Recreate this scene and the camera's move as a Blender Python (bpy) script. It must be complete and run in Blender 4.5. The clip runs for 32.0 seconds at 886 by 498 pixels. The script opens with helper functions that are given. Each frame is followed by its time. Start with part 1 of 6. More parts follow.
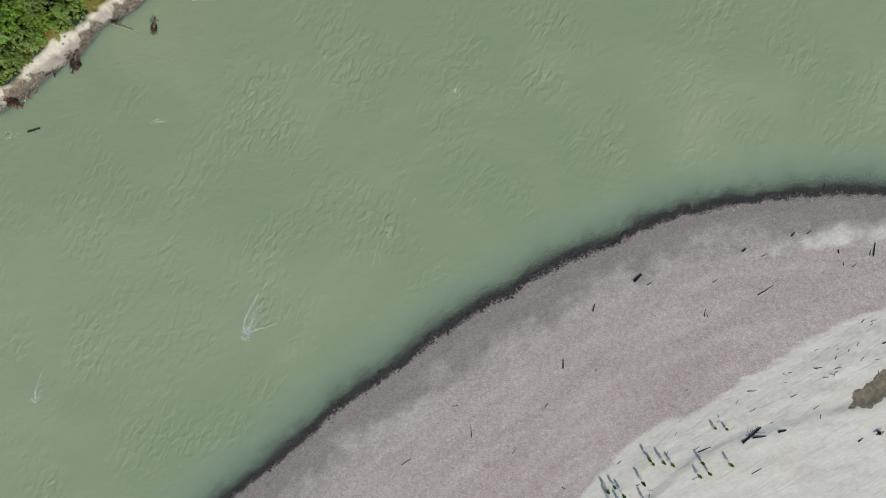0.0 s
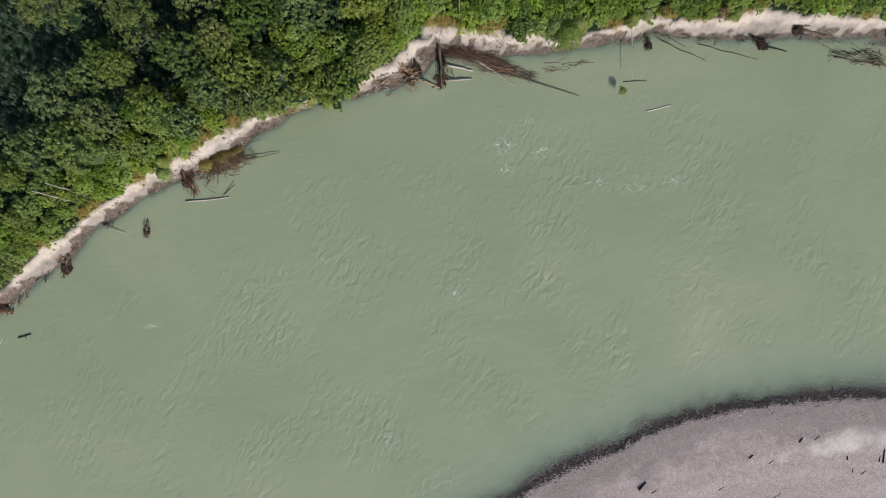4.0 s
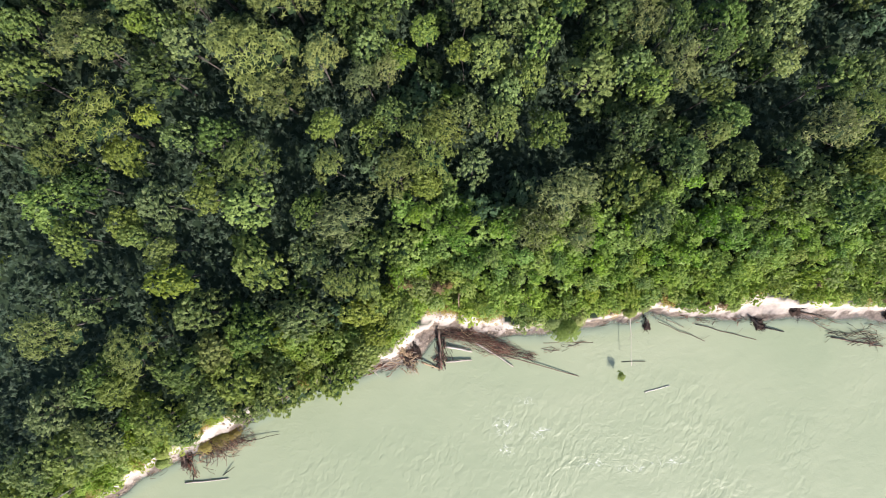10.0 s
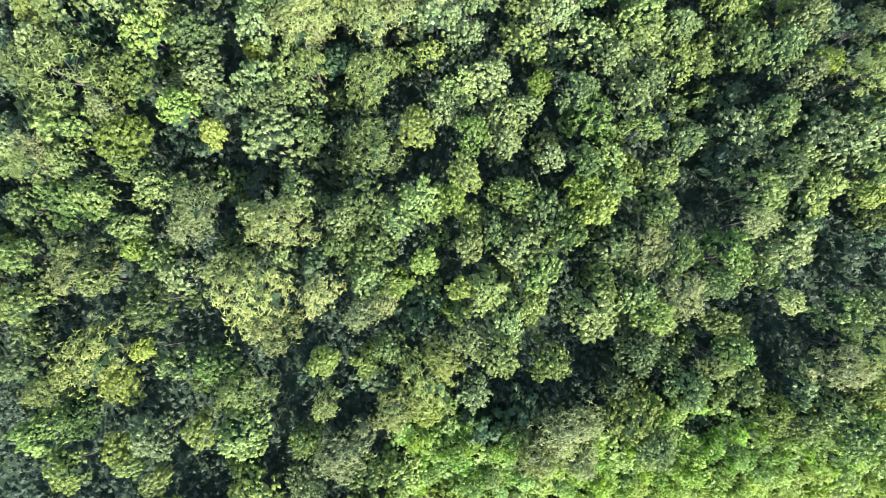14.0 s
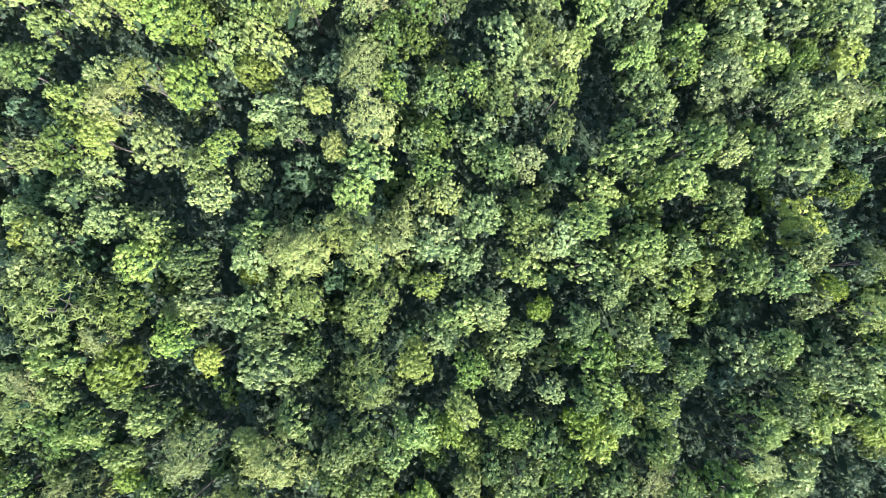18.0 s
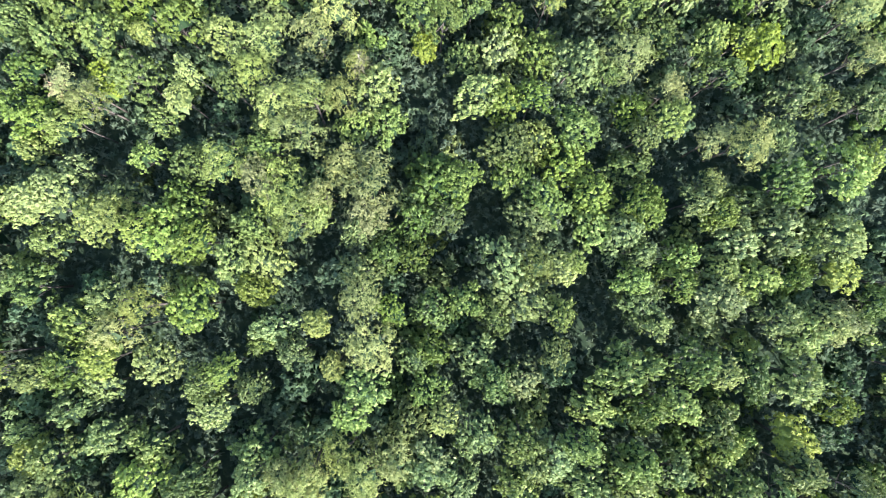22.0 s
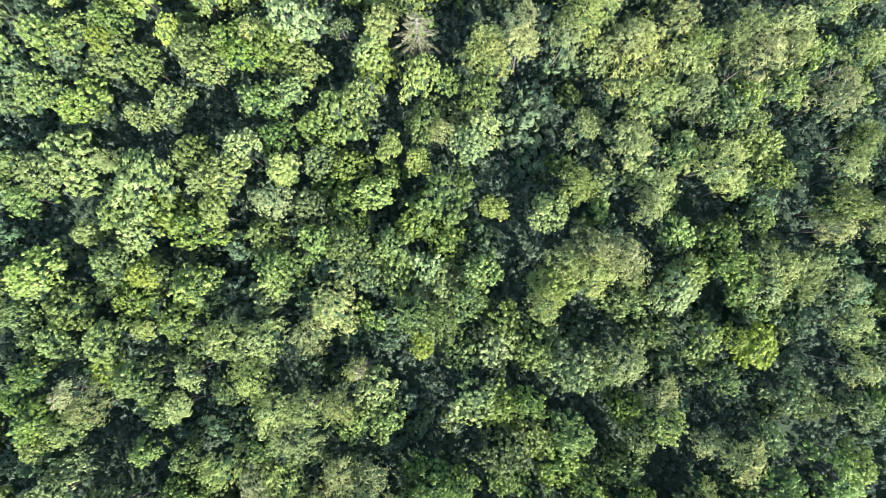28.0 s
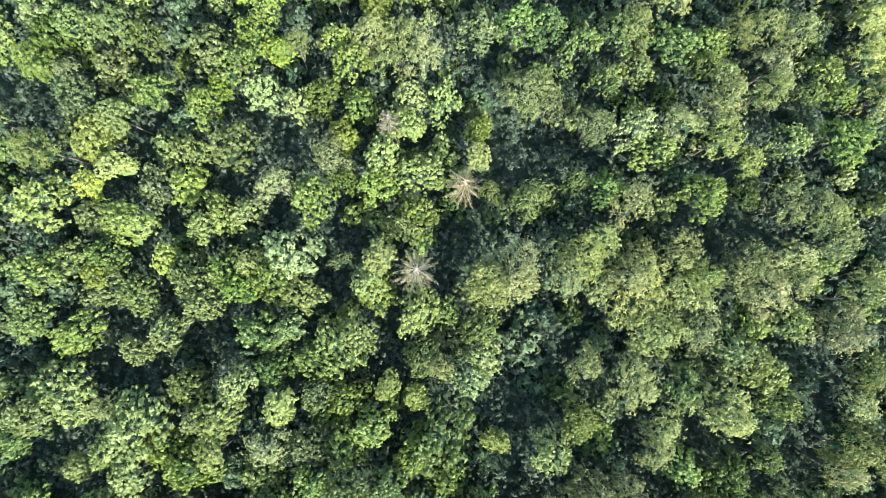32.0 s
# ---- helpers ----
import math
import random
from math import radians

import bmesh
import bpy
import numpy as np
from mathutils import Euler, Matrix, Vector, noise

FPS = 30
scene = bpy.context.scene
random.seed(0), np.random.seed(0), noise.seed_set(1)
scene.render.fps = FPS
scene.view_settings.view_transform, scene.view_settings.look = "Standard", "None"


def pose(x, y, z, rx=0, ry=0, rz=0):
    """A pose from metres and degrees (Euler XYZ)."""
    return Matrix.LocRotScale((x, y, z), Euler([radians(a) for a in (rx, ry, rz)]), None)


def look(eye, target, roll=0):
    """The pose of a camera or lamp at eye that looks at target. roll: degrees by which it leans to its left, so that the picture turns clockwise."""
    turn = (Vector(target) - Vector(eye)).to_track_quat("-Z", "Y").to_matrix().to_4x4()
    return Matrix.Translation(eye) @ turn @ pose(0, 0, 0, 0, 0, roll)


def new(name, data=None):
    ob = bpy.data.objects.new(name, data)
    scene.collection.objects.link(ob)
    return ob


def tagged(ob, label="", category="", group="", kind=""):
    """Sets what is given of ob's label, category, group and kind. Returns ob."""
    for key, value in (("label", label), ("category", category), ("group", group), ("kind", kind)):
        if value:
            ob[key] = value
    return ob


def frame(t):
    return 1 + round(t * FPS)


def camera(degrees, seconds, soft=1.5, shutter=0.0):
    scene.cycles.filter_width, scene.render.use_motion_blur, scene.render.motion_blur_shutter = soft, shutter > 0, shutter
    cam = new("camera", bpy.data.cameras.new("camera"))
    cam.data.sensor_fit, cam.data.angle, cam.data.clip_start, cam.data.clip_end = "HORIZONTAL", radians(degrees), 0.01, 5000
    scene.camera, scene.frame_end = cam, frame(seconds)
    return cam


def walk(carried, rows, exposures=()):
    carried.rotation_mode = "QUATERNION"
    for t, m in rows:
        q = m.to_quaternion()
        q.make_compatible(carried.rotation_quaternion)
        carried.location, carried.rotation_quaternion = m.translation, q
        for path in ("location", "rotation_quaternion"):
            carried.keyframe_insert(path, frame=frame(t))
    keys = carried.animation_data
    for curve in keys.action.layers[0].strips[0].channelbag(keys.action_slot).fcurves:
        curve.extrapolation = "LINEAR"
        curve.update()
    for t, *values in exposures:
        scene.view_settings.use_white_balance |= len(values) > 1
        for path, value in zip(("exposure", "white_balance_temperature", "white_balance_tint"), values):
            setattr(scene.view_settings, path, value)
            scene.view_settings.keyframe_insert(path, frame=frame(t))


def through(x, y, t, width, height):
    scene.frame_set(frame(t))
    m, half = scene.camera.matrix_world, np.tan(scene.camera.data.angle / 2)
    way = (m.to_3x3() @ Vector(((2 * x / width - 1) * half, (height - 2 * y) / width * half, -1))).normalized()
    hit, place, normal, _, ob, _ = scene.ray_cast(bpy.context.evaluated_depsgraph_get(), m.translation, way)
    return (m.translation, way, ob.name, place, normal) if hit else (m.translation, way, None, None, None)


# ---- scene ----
cam = camera(78.0, 32.0, soft=1.0)
METRES, EYE, TILT, LEAN, TURN = 200.0, 73.4, -89.3, 0.0, 0.0
ROWS = [
    (0.0, 0.0, 0.0, 0.0, 0.0, 0.0, -0.0),
    (0.5, 0.0001, 0.0013, 0.0159, 0.02, 0.08, 0.04),
    (1.0, -0.0001, 0.0031, 0.0334, 0.02, 0.02, 0.09),
    (1.5, 0.0, 0.0047, 0.0503, 0.05, 0.06, 0.14),
    (2.0, 0.0, 0.0062, 0.0694, 0.05, -0.19, 0.17),
    (2.5, 0.0002, 0.0072, 0.086, 0.07, -0.26, 0.21),
    (3.0, -0.0001, 0.0079, 0.1034, 0.04, -0.28, 0.25),
    (3.5, 0.0001, 0.0082, 0.1204, 0.02, -0.22, 0.23),
    (5.5, 0.0017, 0.0057, 0.1842, -0.0, -0.05, 0.26),
    (6.0, 0.0015, 0.0049, 0.1996, -0.08, -0.11, 0.25),
    (6.5, 0.0013, 0.0046, 0.2142, -0.12, -0.08, 0.24),
    (7.0, 0.0012, 0.0045, 0.2287, -0.16, -0.03, 0.24),
    (7.5, 0.001, 0.0047, 0.2432, -0.18, 0.03, 0.23),
    (8.0, 0.0009, 0.0049, 0.2579, -0.18, 0.1, 0.23),
    (8.5, 0.0007, 0.0054, 0.2728, -0.19, 0.17, 0.23),
    (9.0, 0.0008, 0.0057, 0.2878, -0.17, 0.26, 0.22),
    (9.5, 0.0008, 0.006, 0.3027, -0.15, 0.41, 0.21),
    (10.0, 0.0007, 0.0064, 0.318, -0.14, 0.52, 0.2),
    (10.5, 0.0008, 0.0068, 0.3337, -0.1, 0.57, 0.17),
    (11.0, 0.0008, 0.0073, 0.3493, -0.09, 0.67, 0.15),
    (11.5, 0.0011, 0.0077, 0.3657, -0.03, 0.66, 0.13),
    (12.0, 0.0011, 0.0079, 0.3813, -0.04, 0.8, 0.12),
    (12.5, 0.0011, 0.0083, 0.3974, -0.05, 0.88, 0.09),
    (13.0, 0.0013, 0.0087, 0.4137, -0.05, 0.96, 0.07),
    (13.5, 0.0014, 0.0089, 0.4304, -0.05, 0.95, 0.07),
    (14.0, 0.0016, 0.0093, 0.4467, -0.03, 1.01, 0.06),
    (14.5, 0.0016, 0.0094, 0.4629, -0.05, 1.09, 0.03),
    (16.5, 0.0019, 0.0102, 0.5264, -0.09, 1.35, -0.09),
    (17.0, 0.002, 0.0105, 0.5421, -0.09, 1.41, -0.12),
    (17.5, 0.0021, 0.0106, 0.5578, -0.09, 1.47, -0.16),
    (18.0, 0.0021, 0.0105, 0.5737, -0.1, 1.49, -0.2),
    (18.5, 0.002, 0.0101, 0.5896, -0.12, 1.51, -0.24),
    (19.0, 0.0022, 0.0094, 0.6052, -0.11, 1.56, -0.28),
    (19.5, 0.0023, 0.0086, 0.6208, -0.12, 1.58, -0.31),
    (20.0, 0.0024, 0.0076, 0.6359, -0.12, 1.66, -0.34),
    (20.5, 0.0023, 0.0066, 0.6513, -0.17, 1.7, -0.38),
    (21.0, 0.0024, 0.0056, 0.6667, -0.15, 1.72, -0.41),
    (21.5, 0.0025, 0.0046, 0.6817, -0.16, 1.8, -0.44),
    (22.0, 0.0025, 0.0035, 0.6966, -0.16, 1.87, -0.48),
    (22.5, 0.0025, 0.0025, 0.7115, -0.14, 1.93, -0.51),
    (23.0, 0.0022, 0.0015, 0.7264, -0.18, 1.95, -0.53),
    (23.5, 0.0022, 0.0005, 0.7411, -0.19, 1.99, -0.56),
    (24.0, 0.0023, -0.0005, 0.7558, -0.18, 2.05, -0.59),
    (24.5, 0.0023, -0.0016, 0.7701, -0.18, 2.11, -0.61),
    (25.0, 0.0022, -0.0026, 0.7841, -0.18, 2.19, -0.65),
    (25.5, 0.0021, -0.0038, 0.7983, -0.2, 2.26, -0.68),
    (27.5, 0.0025, -0.0071, 0.8554, -0.14, 2.46, -0.75),
    (28.0, 0.0024, -0.0073, 0.8701, -0.15, 2.49, -0.76),
    (28.5, 0.0022, -0.0074, 0.8849, -0.16, 2.55, -0.77),
    (29.0, 0.0021, -0.0075, 0.8999, -0.16, 2.59, -0.77),
    (29.5, 0.0019, -0.0077, 0.9152, -0.16, 2.61, -0.77),
    (30.0, 0.0018, -0.0079, 0.9309, -0.16, 2.6, -0.77),
    (30.5, 0.0017, -0.0082, 0.9463, -0.17, 2.61, -0.76),
    (31.0, 0.0016, -0.0085, 0.9627, -0.16, 2.9, -0.74),
    (31.5, 0.0014, -0.009, 0.9808, -0.13, 3.83, -0.71),
    (32.0, 0.0013, -0.0096, 0.9989, -0.1, 4.63, -0.69),
]
EXPOSURES = [(0.0, -0.13, 6480, 8), (1.5, -0.07, 6560, 13), (3.5, -0.03, 6600, 18), (6.0, -0.37, 6650, 28), (7.0, -0.1, 6760, 27), (8.0, 0.32, 6860, 27), (9.0, 0.69, 6860, 27), (10.0, 1.03, 6690, 25), (11.0, 1.38, 6700, 25), (12.0, 1.92, 6620, 20), (13.0, 2.19, 6425, 22), (14.0, 2.31, 6350, 24.5), (19.0, 2.48, 6350, 24.5), (26.0, 2.44, 6350, 24.5), (32.0, 2.4, 6350, 24.5)]
walk(cam, [(t, pose(0, 0, EYE, TILT, LEAN, TURN) @ pose(METRES * x, METRES * y, METRES * z, 90 + pitch, roll, yaw)) for t, x, y, z, yaw, pitch, roll in ROWS], EXPOSURES)

# ---- world and sun: clear summer day, sun behind the flight and to its right ----
SUN_AZIMUTH, SUN_HEIGHT = 151.5, 36.5
world = bpy.data.worlds.new("sky")
scene.world = world
world.use_nodes = True
sky = world.node_tree.nodes.new("ShaderNodeTexSky")
sky.sky_type, sky.sun_disc = "NISHITA", False
sky.sun_elevation, sky.sun_rotation = radians(SUN_HEIGHT), radians(SUN_AZIMUTH)
background = world.node_tree.nodes["Background"]
background.inputs["Strength"].default_value = 0.15
world.node_tree.links.new(sky.outputs["Color"], background.inputs["Color"])
sun = new("sun", bpy.data.lights.new("sun", "SUN"))
sun.data.energy, sun.data.angle, sun.data.color = 4.4, radians(0.53), (1.0, 0.95, 0.87)
toward = Vector((math.sin(radians(SUN_AZIMUTH)) * math.cos(radians(SUN_HEIGHT)), math.cos(radians(SUN_AZIMUTH)) * math.cos(radians(SUN_HEIGHT)), math.sin(radians(SUN_HEIGHT))))
sun.matrix_world = look(toward * 300, (0, 0, 0))

# ---- materials ----
def shader(name):
    """A node material; returns it with a function that adds nodes and one that links them."""
    mat = bpy.data.materials.new(name)
    mat.use_nodes = True
    tree = mat.node_tree
    tree.nodes.clear()

    def node(kind, **given):
        n = tree.nodes.new("ShaderNode" + kind)
        for key, value in given.items():
            if key in n.inputs:
                n.inputs[key].default_value = value
            else:
                setattr(n, key, value)
        return n

    def link(a, b):
        tree.links.new(a, b)
    return mat, node, link


def ramp(node, stops, interpolation="LINEAR"):
    r = node("ValToRGB")
    r.color_ramp.interpolation = interpolation
    while len(r.color_ramp.elements) < len(stops):
        r.color_ramp.elements.new(0.5)
    for e, (p, c) in zip(r.color_ramp.elements, stops):
        e.position, e.color = p, (*c, 1.0) if len(c) == 3 else c
    return r


def leaf_material(name, dark, mid, light, rough=0.5, through=0.3, gloss=0.4):
    """Foliage: tone per tree, per leaf spray and over patches of the crown, with light shining through."""
    mat, node, link = shader(name)
    info, tone, coord = node("ObjectInfo"), node("Attribute", attribute_name="tone"), node("TexCoord")
    patch = node("TexNoise", Scale=0.9, Detail=2.0)
    link(coord.outputs["Object"], patch.inputs["Vector"])
    a = node("Math", operation="MULTIPLY")
    a.inputs[1].default_value = 0.45
    link(tone.outputs["Fac"], a.inputs[0])
    b = node("Math", operation="MULTIPLY_ADD")
    b.inputs[1].default_value = 0.55
    link(info.outputs["Random"], b.inputs[0])
    link(a.outputs[0], b.inputs[2])
    c = node("Math", operation="MULTIPLY_ADD")
    c.inputs[1].default_value = 0.5
    link(patch.outputs["Fac"], c.inputs[0])
    link(b.outputs[0], c.inputs[2])
    col = ramp(node, [(0.25, dark), (0.7, mid), (1.2 / 1.25, light)])
    link(c.outputs[0], col.inputs["Fac"])
    hue = node("HueSaturation", Saturation=1.0, Value=1.0)
    shift = node("MapRange")
    shift.inputs["To Min"].default_value, shift.inputs["To Max"].default_value = 0.481, 0.506
    tint = node("TexWhiteNoise", noise_dimensions="1D")
    link(info.outputs["Random"], tint.inputs["W"])
    link(tint.outputs["Value"], shift.inputs["Value"])
    link(shift.outputs["Result"], hue.inputs["Hue"])
    link(col.outputs["Color"], hue.inputs["Color"])
    for key, low, high, seed in (("Value", 0.78, 1.18, 7.3), ("Saturation", 0.86, 1.08, 3.1)):
        odd = node("TexWhiteNoise", noise_dimensions="1D")
        stir = node("Math", operation="ADD")
        stir.inputs[1].default_value = seed
        link(info.outputs["Random"], stir.inputs[0])
        link(stir.outputs[0], odd.inputs["W"])
        span = node("MapRange")
        span.inputs["To Min"].default_value, span.inputs["To Max"].default_value = low, high
        link(odd.outputs["Value"], span.inputs["Value"])
        link(span.outputs["Result"], hue.inputs[key])
    bsdf = node("BsdfPrincipled", Roughness=rough)
    bsdf.inputs["Specular IOR Level"].default_value = gloss
    link(hue.outputs["Color"], bsdf.inputs["Base Color"])
    trans = node("BsdfTranslucent")
    bright = node("HueSaturation", Hue=0.49, Saturation=1.15, Value=1.3)
    link(hue.outputs["Color"], bright.inputs["Color"])
    link(bright.outputs["Color"], trans.inputs["Color"])
    mix = node("MixShader", Fac=through)
    link(bsdf.outputs[0], mix.inputs[1])
    link(trans.outputs[0], mix.inputs[2])
    out = node("OutputMaterial")
    link(mix.outputs[0], out.inputs["Surface"])
    return mat


def wood_material(name, dark, light, scale=6.0, rough=0.85):
    """Bark or weathered wood: streaks along the piece and mottling over it."""
    mat, node, link = shader(name)
    coord, info = node("TexCoord"), node("ObjectInfo")
    fine = node("TexNoise", Scale=scale, Detail=6.0, Roughness=0.65)
    broad = node("TexNoise", Scale=0.7, Detail=2.0)
    for n in (fine, broad):
        link(coord.outputs["Object"], n.inputs["Vector"])
    add = node("Math", operation="ADD")
    link(fine.outputs["Fac"], add.inputs[0])
    link(broad.outputs["Fac"], add.inputs[1])
    add2 = node("Math", operation="MULTIPLY_ADD")
    add2.inputs[1].default_value = 0.35
    link(info.outputs["Random"], add2.inputs[0])
    link(add.outputs[0], add2.inputs[2])
    col = ramp(node, [(0.5, dark), (1.0, light)])
    half = node("Math", operation="MULTIPLY")
    half.inputs[1].default_value = 0.72
    link(add2.outputs[0], half.inputs[0])
    link(half.outputs[0], col.inputs["Fac"])
    bump = node("Bump", Strength=0.5, Distance=0.03)
    link(fine.outputs["Fac"], bump.inputs["Height"])
    bsdf = node("BsdfPrincipled", Roughness=rough)
    bsdf.inputs["Specular IOR Level"].default_value = 0.2
    link(col.outputs["Color"], bsdf.inputs["Base Color"])
    link(bump.outputs["Normal"], bsdf.inputs["Normal"])
    out = node("OutputMaterial")
    link(bsdf.outputs[0], out.inputs["Surface"])
    return mat


LEAF_ALDER = leaf_material("alder_leaves", (0.027, 0.058, 0.0145), (0.074, 0.132, 0.031), (0.146, 0.222, 0.063), 0.6, 0.25, 0.2)
LEAF_POPLAR = leaf_material("poplar_leaves", (0.038, 0.073, 0.014), (0.088, 0.147, 0.03), (0.146, 0.216, 0.052), 0.6, 0.27, 0.2)
LEAF_COTTONWOOD = leaf_material("cottonwood_leaves", (0.051, 0.081, 0.02), (0.1, 0.143, 0.037), (0.148, 0.194, 0.057), 0.6, 0.26, 0.2)
LEAF_WILLOW = leaf_material("willow_leaves", (0.066, 0.108, 0.0165), (0.116, 0.176, 0.031), (0.166, 0.236, 0.052), 0.6, 0.3, 0.2)
# shade and its blue cast under tall trees are put into this leaf colour
LEAF_SHADE = leaf_material("understorey_shade", (0.031, 0.066, 0.033), (0.054, 0.106, 0.05), (0.082, 0.142, 0.064), 0.6, 0.32, 0.14)
# near-black green: the shade inside a crown, put into the core's colour
LEAF_CORE_SHADE = leaf_material("core_shade", (0.012, 0.027, 0.014), (0.022, 0.044, 0.021), (0.034, 0.061, 0.028), 0.9, 0.06, 0.0)
# herbs under the canopy, darkened and blued in colour to read as shade
LEAF_FLOOR_SHADE = leaf_material("forest_floor_shade", (0.029, 0.057, 0.037), (0.048, 0.084, 0.053), (0.07, 0.11, 0.067), 0.7, 0.25, 0.06)
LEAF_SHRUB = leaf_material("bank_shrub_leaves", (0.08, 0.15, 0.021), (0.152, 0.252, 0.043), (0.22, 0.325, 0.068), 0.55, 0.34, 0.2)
LEAF_THICKET = leaf_material("thicket_leaves", (0.04, 0.106, 0.012), (0.084, 0.19, 0.022), (0.15, 0.28, 0.04), 0.55, 0.32, 0.2)
LEAF_BUSH_DRY = leaf_material("dying_bush_leaves", (0.1, 0.085, 0.02), (0.185, 0.165, 0.04), (0.27, 0.23, 0.065), 0.6, 0.25, 0.2)
LEAF_DEAD = leaf_material("dead_brown_leaves", (0.055, 0.04, 0.016), (0.12, 0.088, 0.036), (0.19, 0.145, 0.065), 0.7, 0.15, 0.1)
NEEDLES_PALE = leaf_material("thinning_conifer_needles", (0.07, 0.082, 0.035), (0.12, 0.135, 0.058), (0.17, 0.18, 0.09), 0.6, 0.15, 0.2)
BARK = wood_material("grey_bark", (0.03, 0.028, 0.023), (0.1, 0.097, 0.083))
WOOD_PALE = wood_material("bleached_driftwood", (0.15, 0.135, 0.105), (0.38, 0.355, 0.3))
WOOD_GREY = wood_material("dead_conifer_wood", (0.09, 0.092, 0.062), (0.21, 0.21, 0.15))
WOOD_WHITE = wood_material("sun_bleached_wood", (0.3, 0.28, 0.24), (0.6, 0.58, 0.52))
WOOD_TAN = wood_material("brown_bark", (0.14, 0.1, 0.055), (0.35, 0.265, 0.16))
WOOD_RED = wood_material("reddish_brush_wood", (0.042, 0.02, 0.015), (0.185, 0.092, 0.066))
WOOD_BROWN = wood_material("damp_brown_roots", (0.035, 0.025, 0.018), (0.13, 0.095, 0.07))
WOOD_RUST = wood_material("rust_red_roots", (0.07, 0.028, 0.016), (0.2, 0.085, 0.045))
EARTH = wood_material("clinging_earth", (0.008, 0.006, 0.005), (0.042, 0.028, 0.02), 9.0, 0.95)
WOOD_DARK = wood_material("dark_wet_wood", (0.007, 0.006, 0.0055), (0.036, 0.029, 0.024))


# ---- the lie of the land: river between a cut bank and a gravel bar ----
def line(points):
    """A shore as y over x, running on outside."""
    xs, ys = zip(*points)
    return np.array(xs), np.array(ys)


BANK_FOOT = line([(-3200.0, -900.0), (-160.0, -52.0), (-80.0, 4.0),
    (-58.50, 20.31), (-53.26, 24.18), (-48.77, 27.90), (-46.53, 30.44), (-43.15, 32.53), (-38.27, 35.51), (-34.14, 37.75), (-30.61, 38.63), (-25.49, 42.52), (-20.07, 45.97), (-16.45, 47.16),
    (-11.17, 48.65), (-5.89, 49.68), (-2.49, 51.33), (-0.45, 54.19), (2.57, 54.18), (5.44, 53.41), (9.21, 53.70), (14.12, 53.83), (18.28, 54.87), (24.70, 55.45), (27.73, 56.80),
    (33.02, 56.02), (38.68, 55.54), (42.46, 55.98), (47.00, 56.27), (52.29, 55.94), (56.07, 55.93), (59.70, 55.31), (90.0, 52.0), (200.0, 40.0), (3200.0, -300.0)])
BANK_TOP = line([(-3200.0, -890.0), (-160.0, -48.0), (-80.0, 8.0),
    (-57.13, 23.25), (-52.76, 27.91), (-49.10, 30.17), (-46.17, 32.42), (-42.51, 35.05), (-38.84, 37.23), (-35.91, 39.28), (-32.24, 40.88), (-28.56, 43.44), (-24.89, 44.97),
    (-20.47, 46.71), (-16.06, 47.87), (-11.27, 49.99), (-6.48, 52.11), (-3.89, 54.91), (-1.15, 57.26), (1.65, 56.80), (6.81, 56.34), (11.97, 55.88), (15.65, 55.27),
    (19.35, 56.44), (23.04, 56.87), (26.37, 58.18), (31.17, 57.87), (37.07, 57.70), (40.78, 59.46), (45.94, 58.55), (50.38, 58.53), (54.80, 57.77), (58.35, 58.20),
    (90.0, 56.0), (200.0, 44.0), (3200.0, -295.0)])
BAR_EDGE = line([(-3200.0, -1000.0), (-160.0, -120.0), (-60.0, -58.0),
    (-28.95, -32.36), (-25.95, -29.96), (-21.43, -26.43), (-18.05, -23.57), (-14.66, -20.33), (-10.13, -17.17), (-4.84, -13.70), (-1.06, -10.53), (5.00, -6.60), (8.79, -4.78), (13.34, -1.91), (17.13, -0.09), (23.21, 2.19),
    (26.25, 4.01), (31.57, 5.83), (37.65, 7.20), (42.96, 7.96), (48.28, 8.49), (53.60, 8.87), (59.52, 8.87), (90.0, 4.0), (200.0, -16.0), (3200.0, -520.0)])
SAND_EDGE = line([(-3200.0, -1030.0), (-160.0, -150.0), (-20.0, -60.0),
    (16.66, -32.36), (20.07, -28.61), (26.13, -23.80), (32.18, -21.31), (38.25, -17.32), (43.56, -14.15), (51.92, -9.78), (59.37, -6.30), (90.0, -8.0), (200.0, -30.0), (3200.0, -540.0)])

# the low step between the wind-streaked sand and the smooth plain behind it
TERRACE = line([(-3200.0, -1040.0), (0.0, -62.0), (27.3, -31.8), (33.6, -25.9), (41.4, -23.2), (54.3, -19.7), (59.4, -18.5), (90.0, -17.0), (200.0, -36.0), (3200.0, -545.0)])


def smooth(a, b, v):
    k = np.clip((v - a) / (b - a), 0, 1)
    return k * k * (3 - 2 * k)


def lattice(x, y, scale, seed):
    """Smooth value noise in 0..1 over arrays."""
    x, y = np.asarray(x, float) / scale + seed * 17.31, np.asarray(y, float) / scale + seed * 7.77
    i, j = np.floor(x), np.floor(y)
    u, v = x - i, y - j
    u, v = u * u * (3 - 2 * u), v * v * (3 - 2 * v)

    def hashed(a, b):
        q = np.sin(a * 127.1 + b * 311.7 + seed * 74.7) * 43758.5453
        return q - np.floor(q)
    return (hashed(i, j) * (1 - u) + hashed(i + 1, j) * u) * (1 - v) + (hashed(i, j + 1) * (1 - u) + hashed(i + 1, j + 1) * u) * v


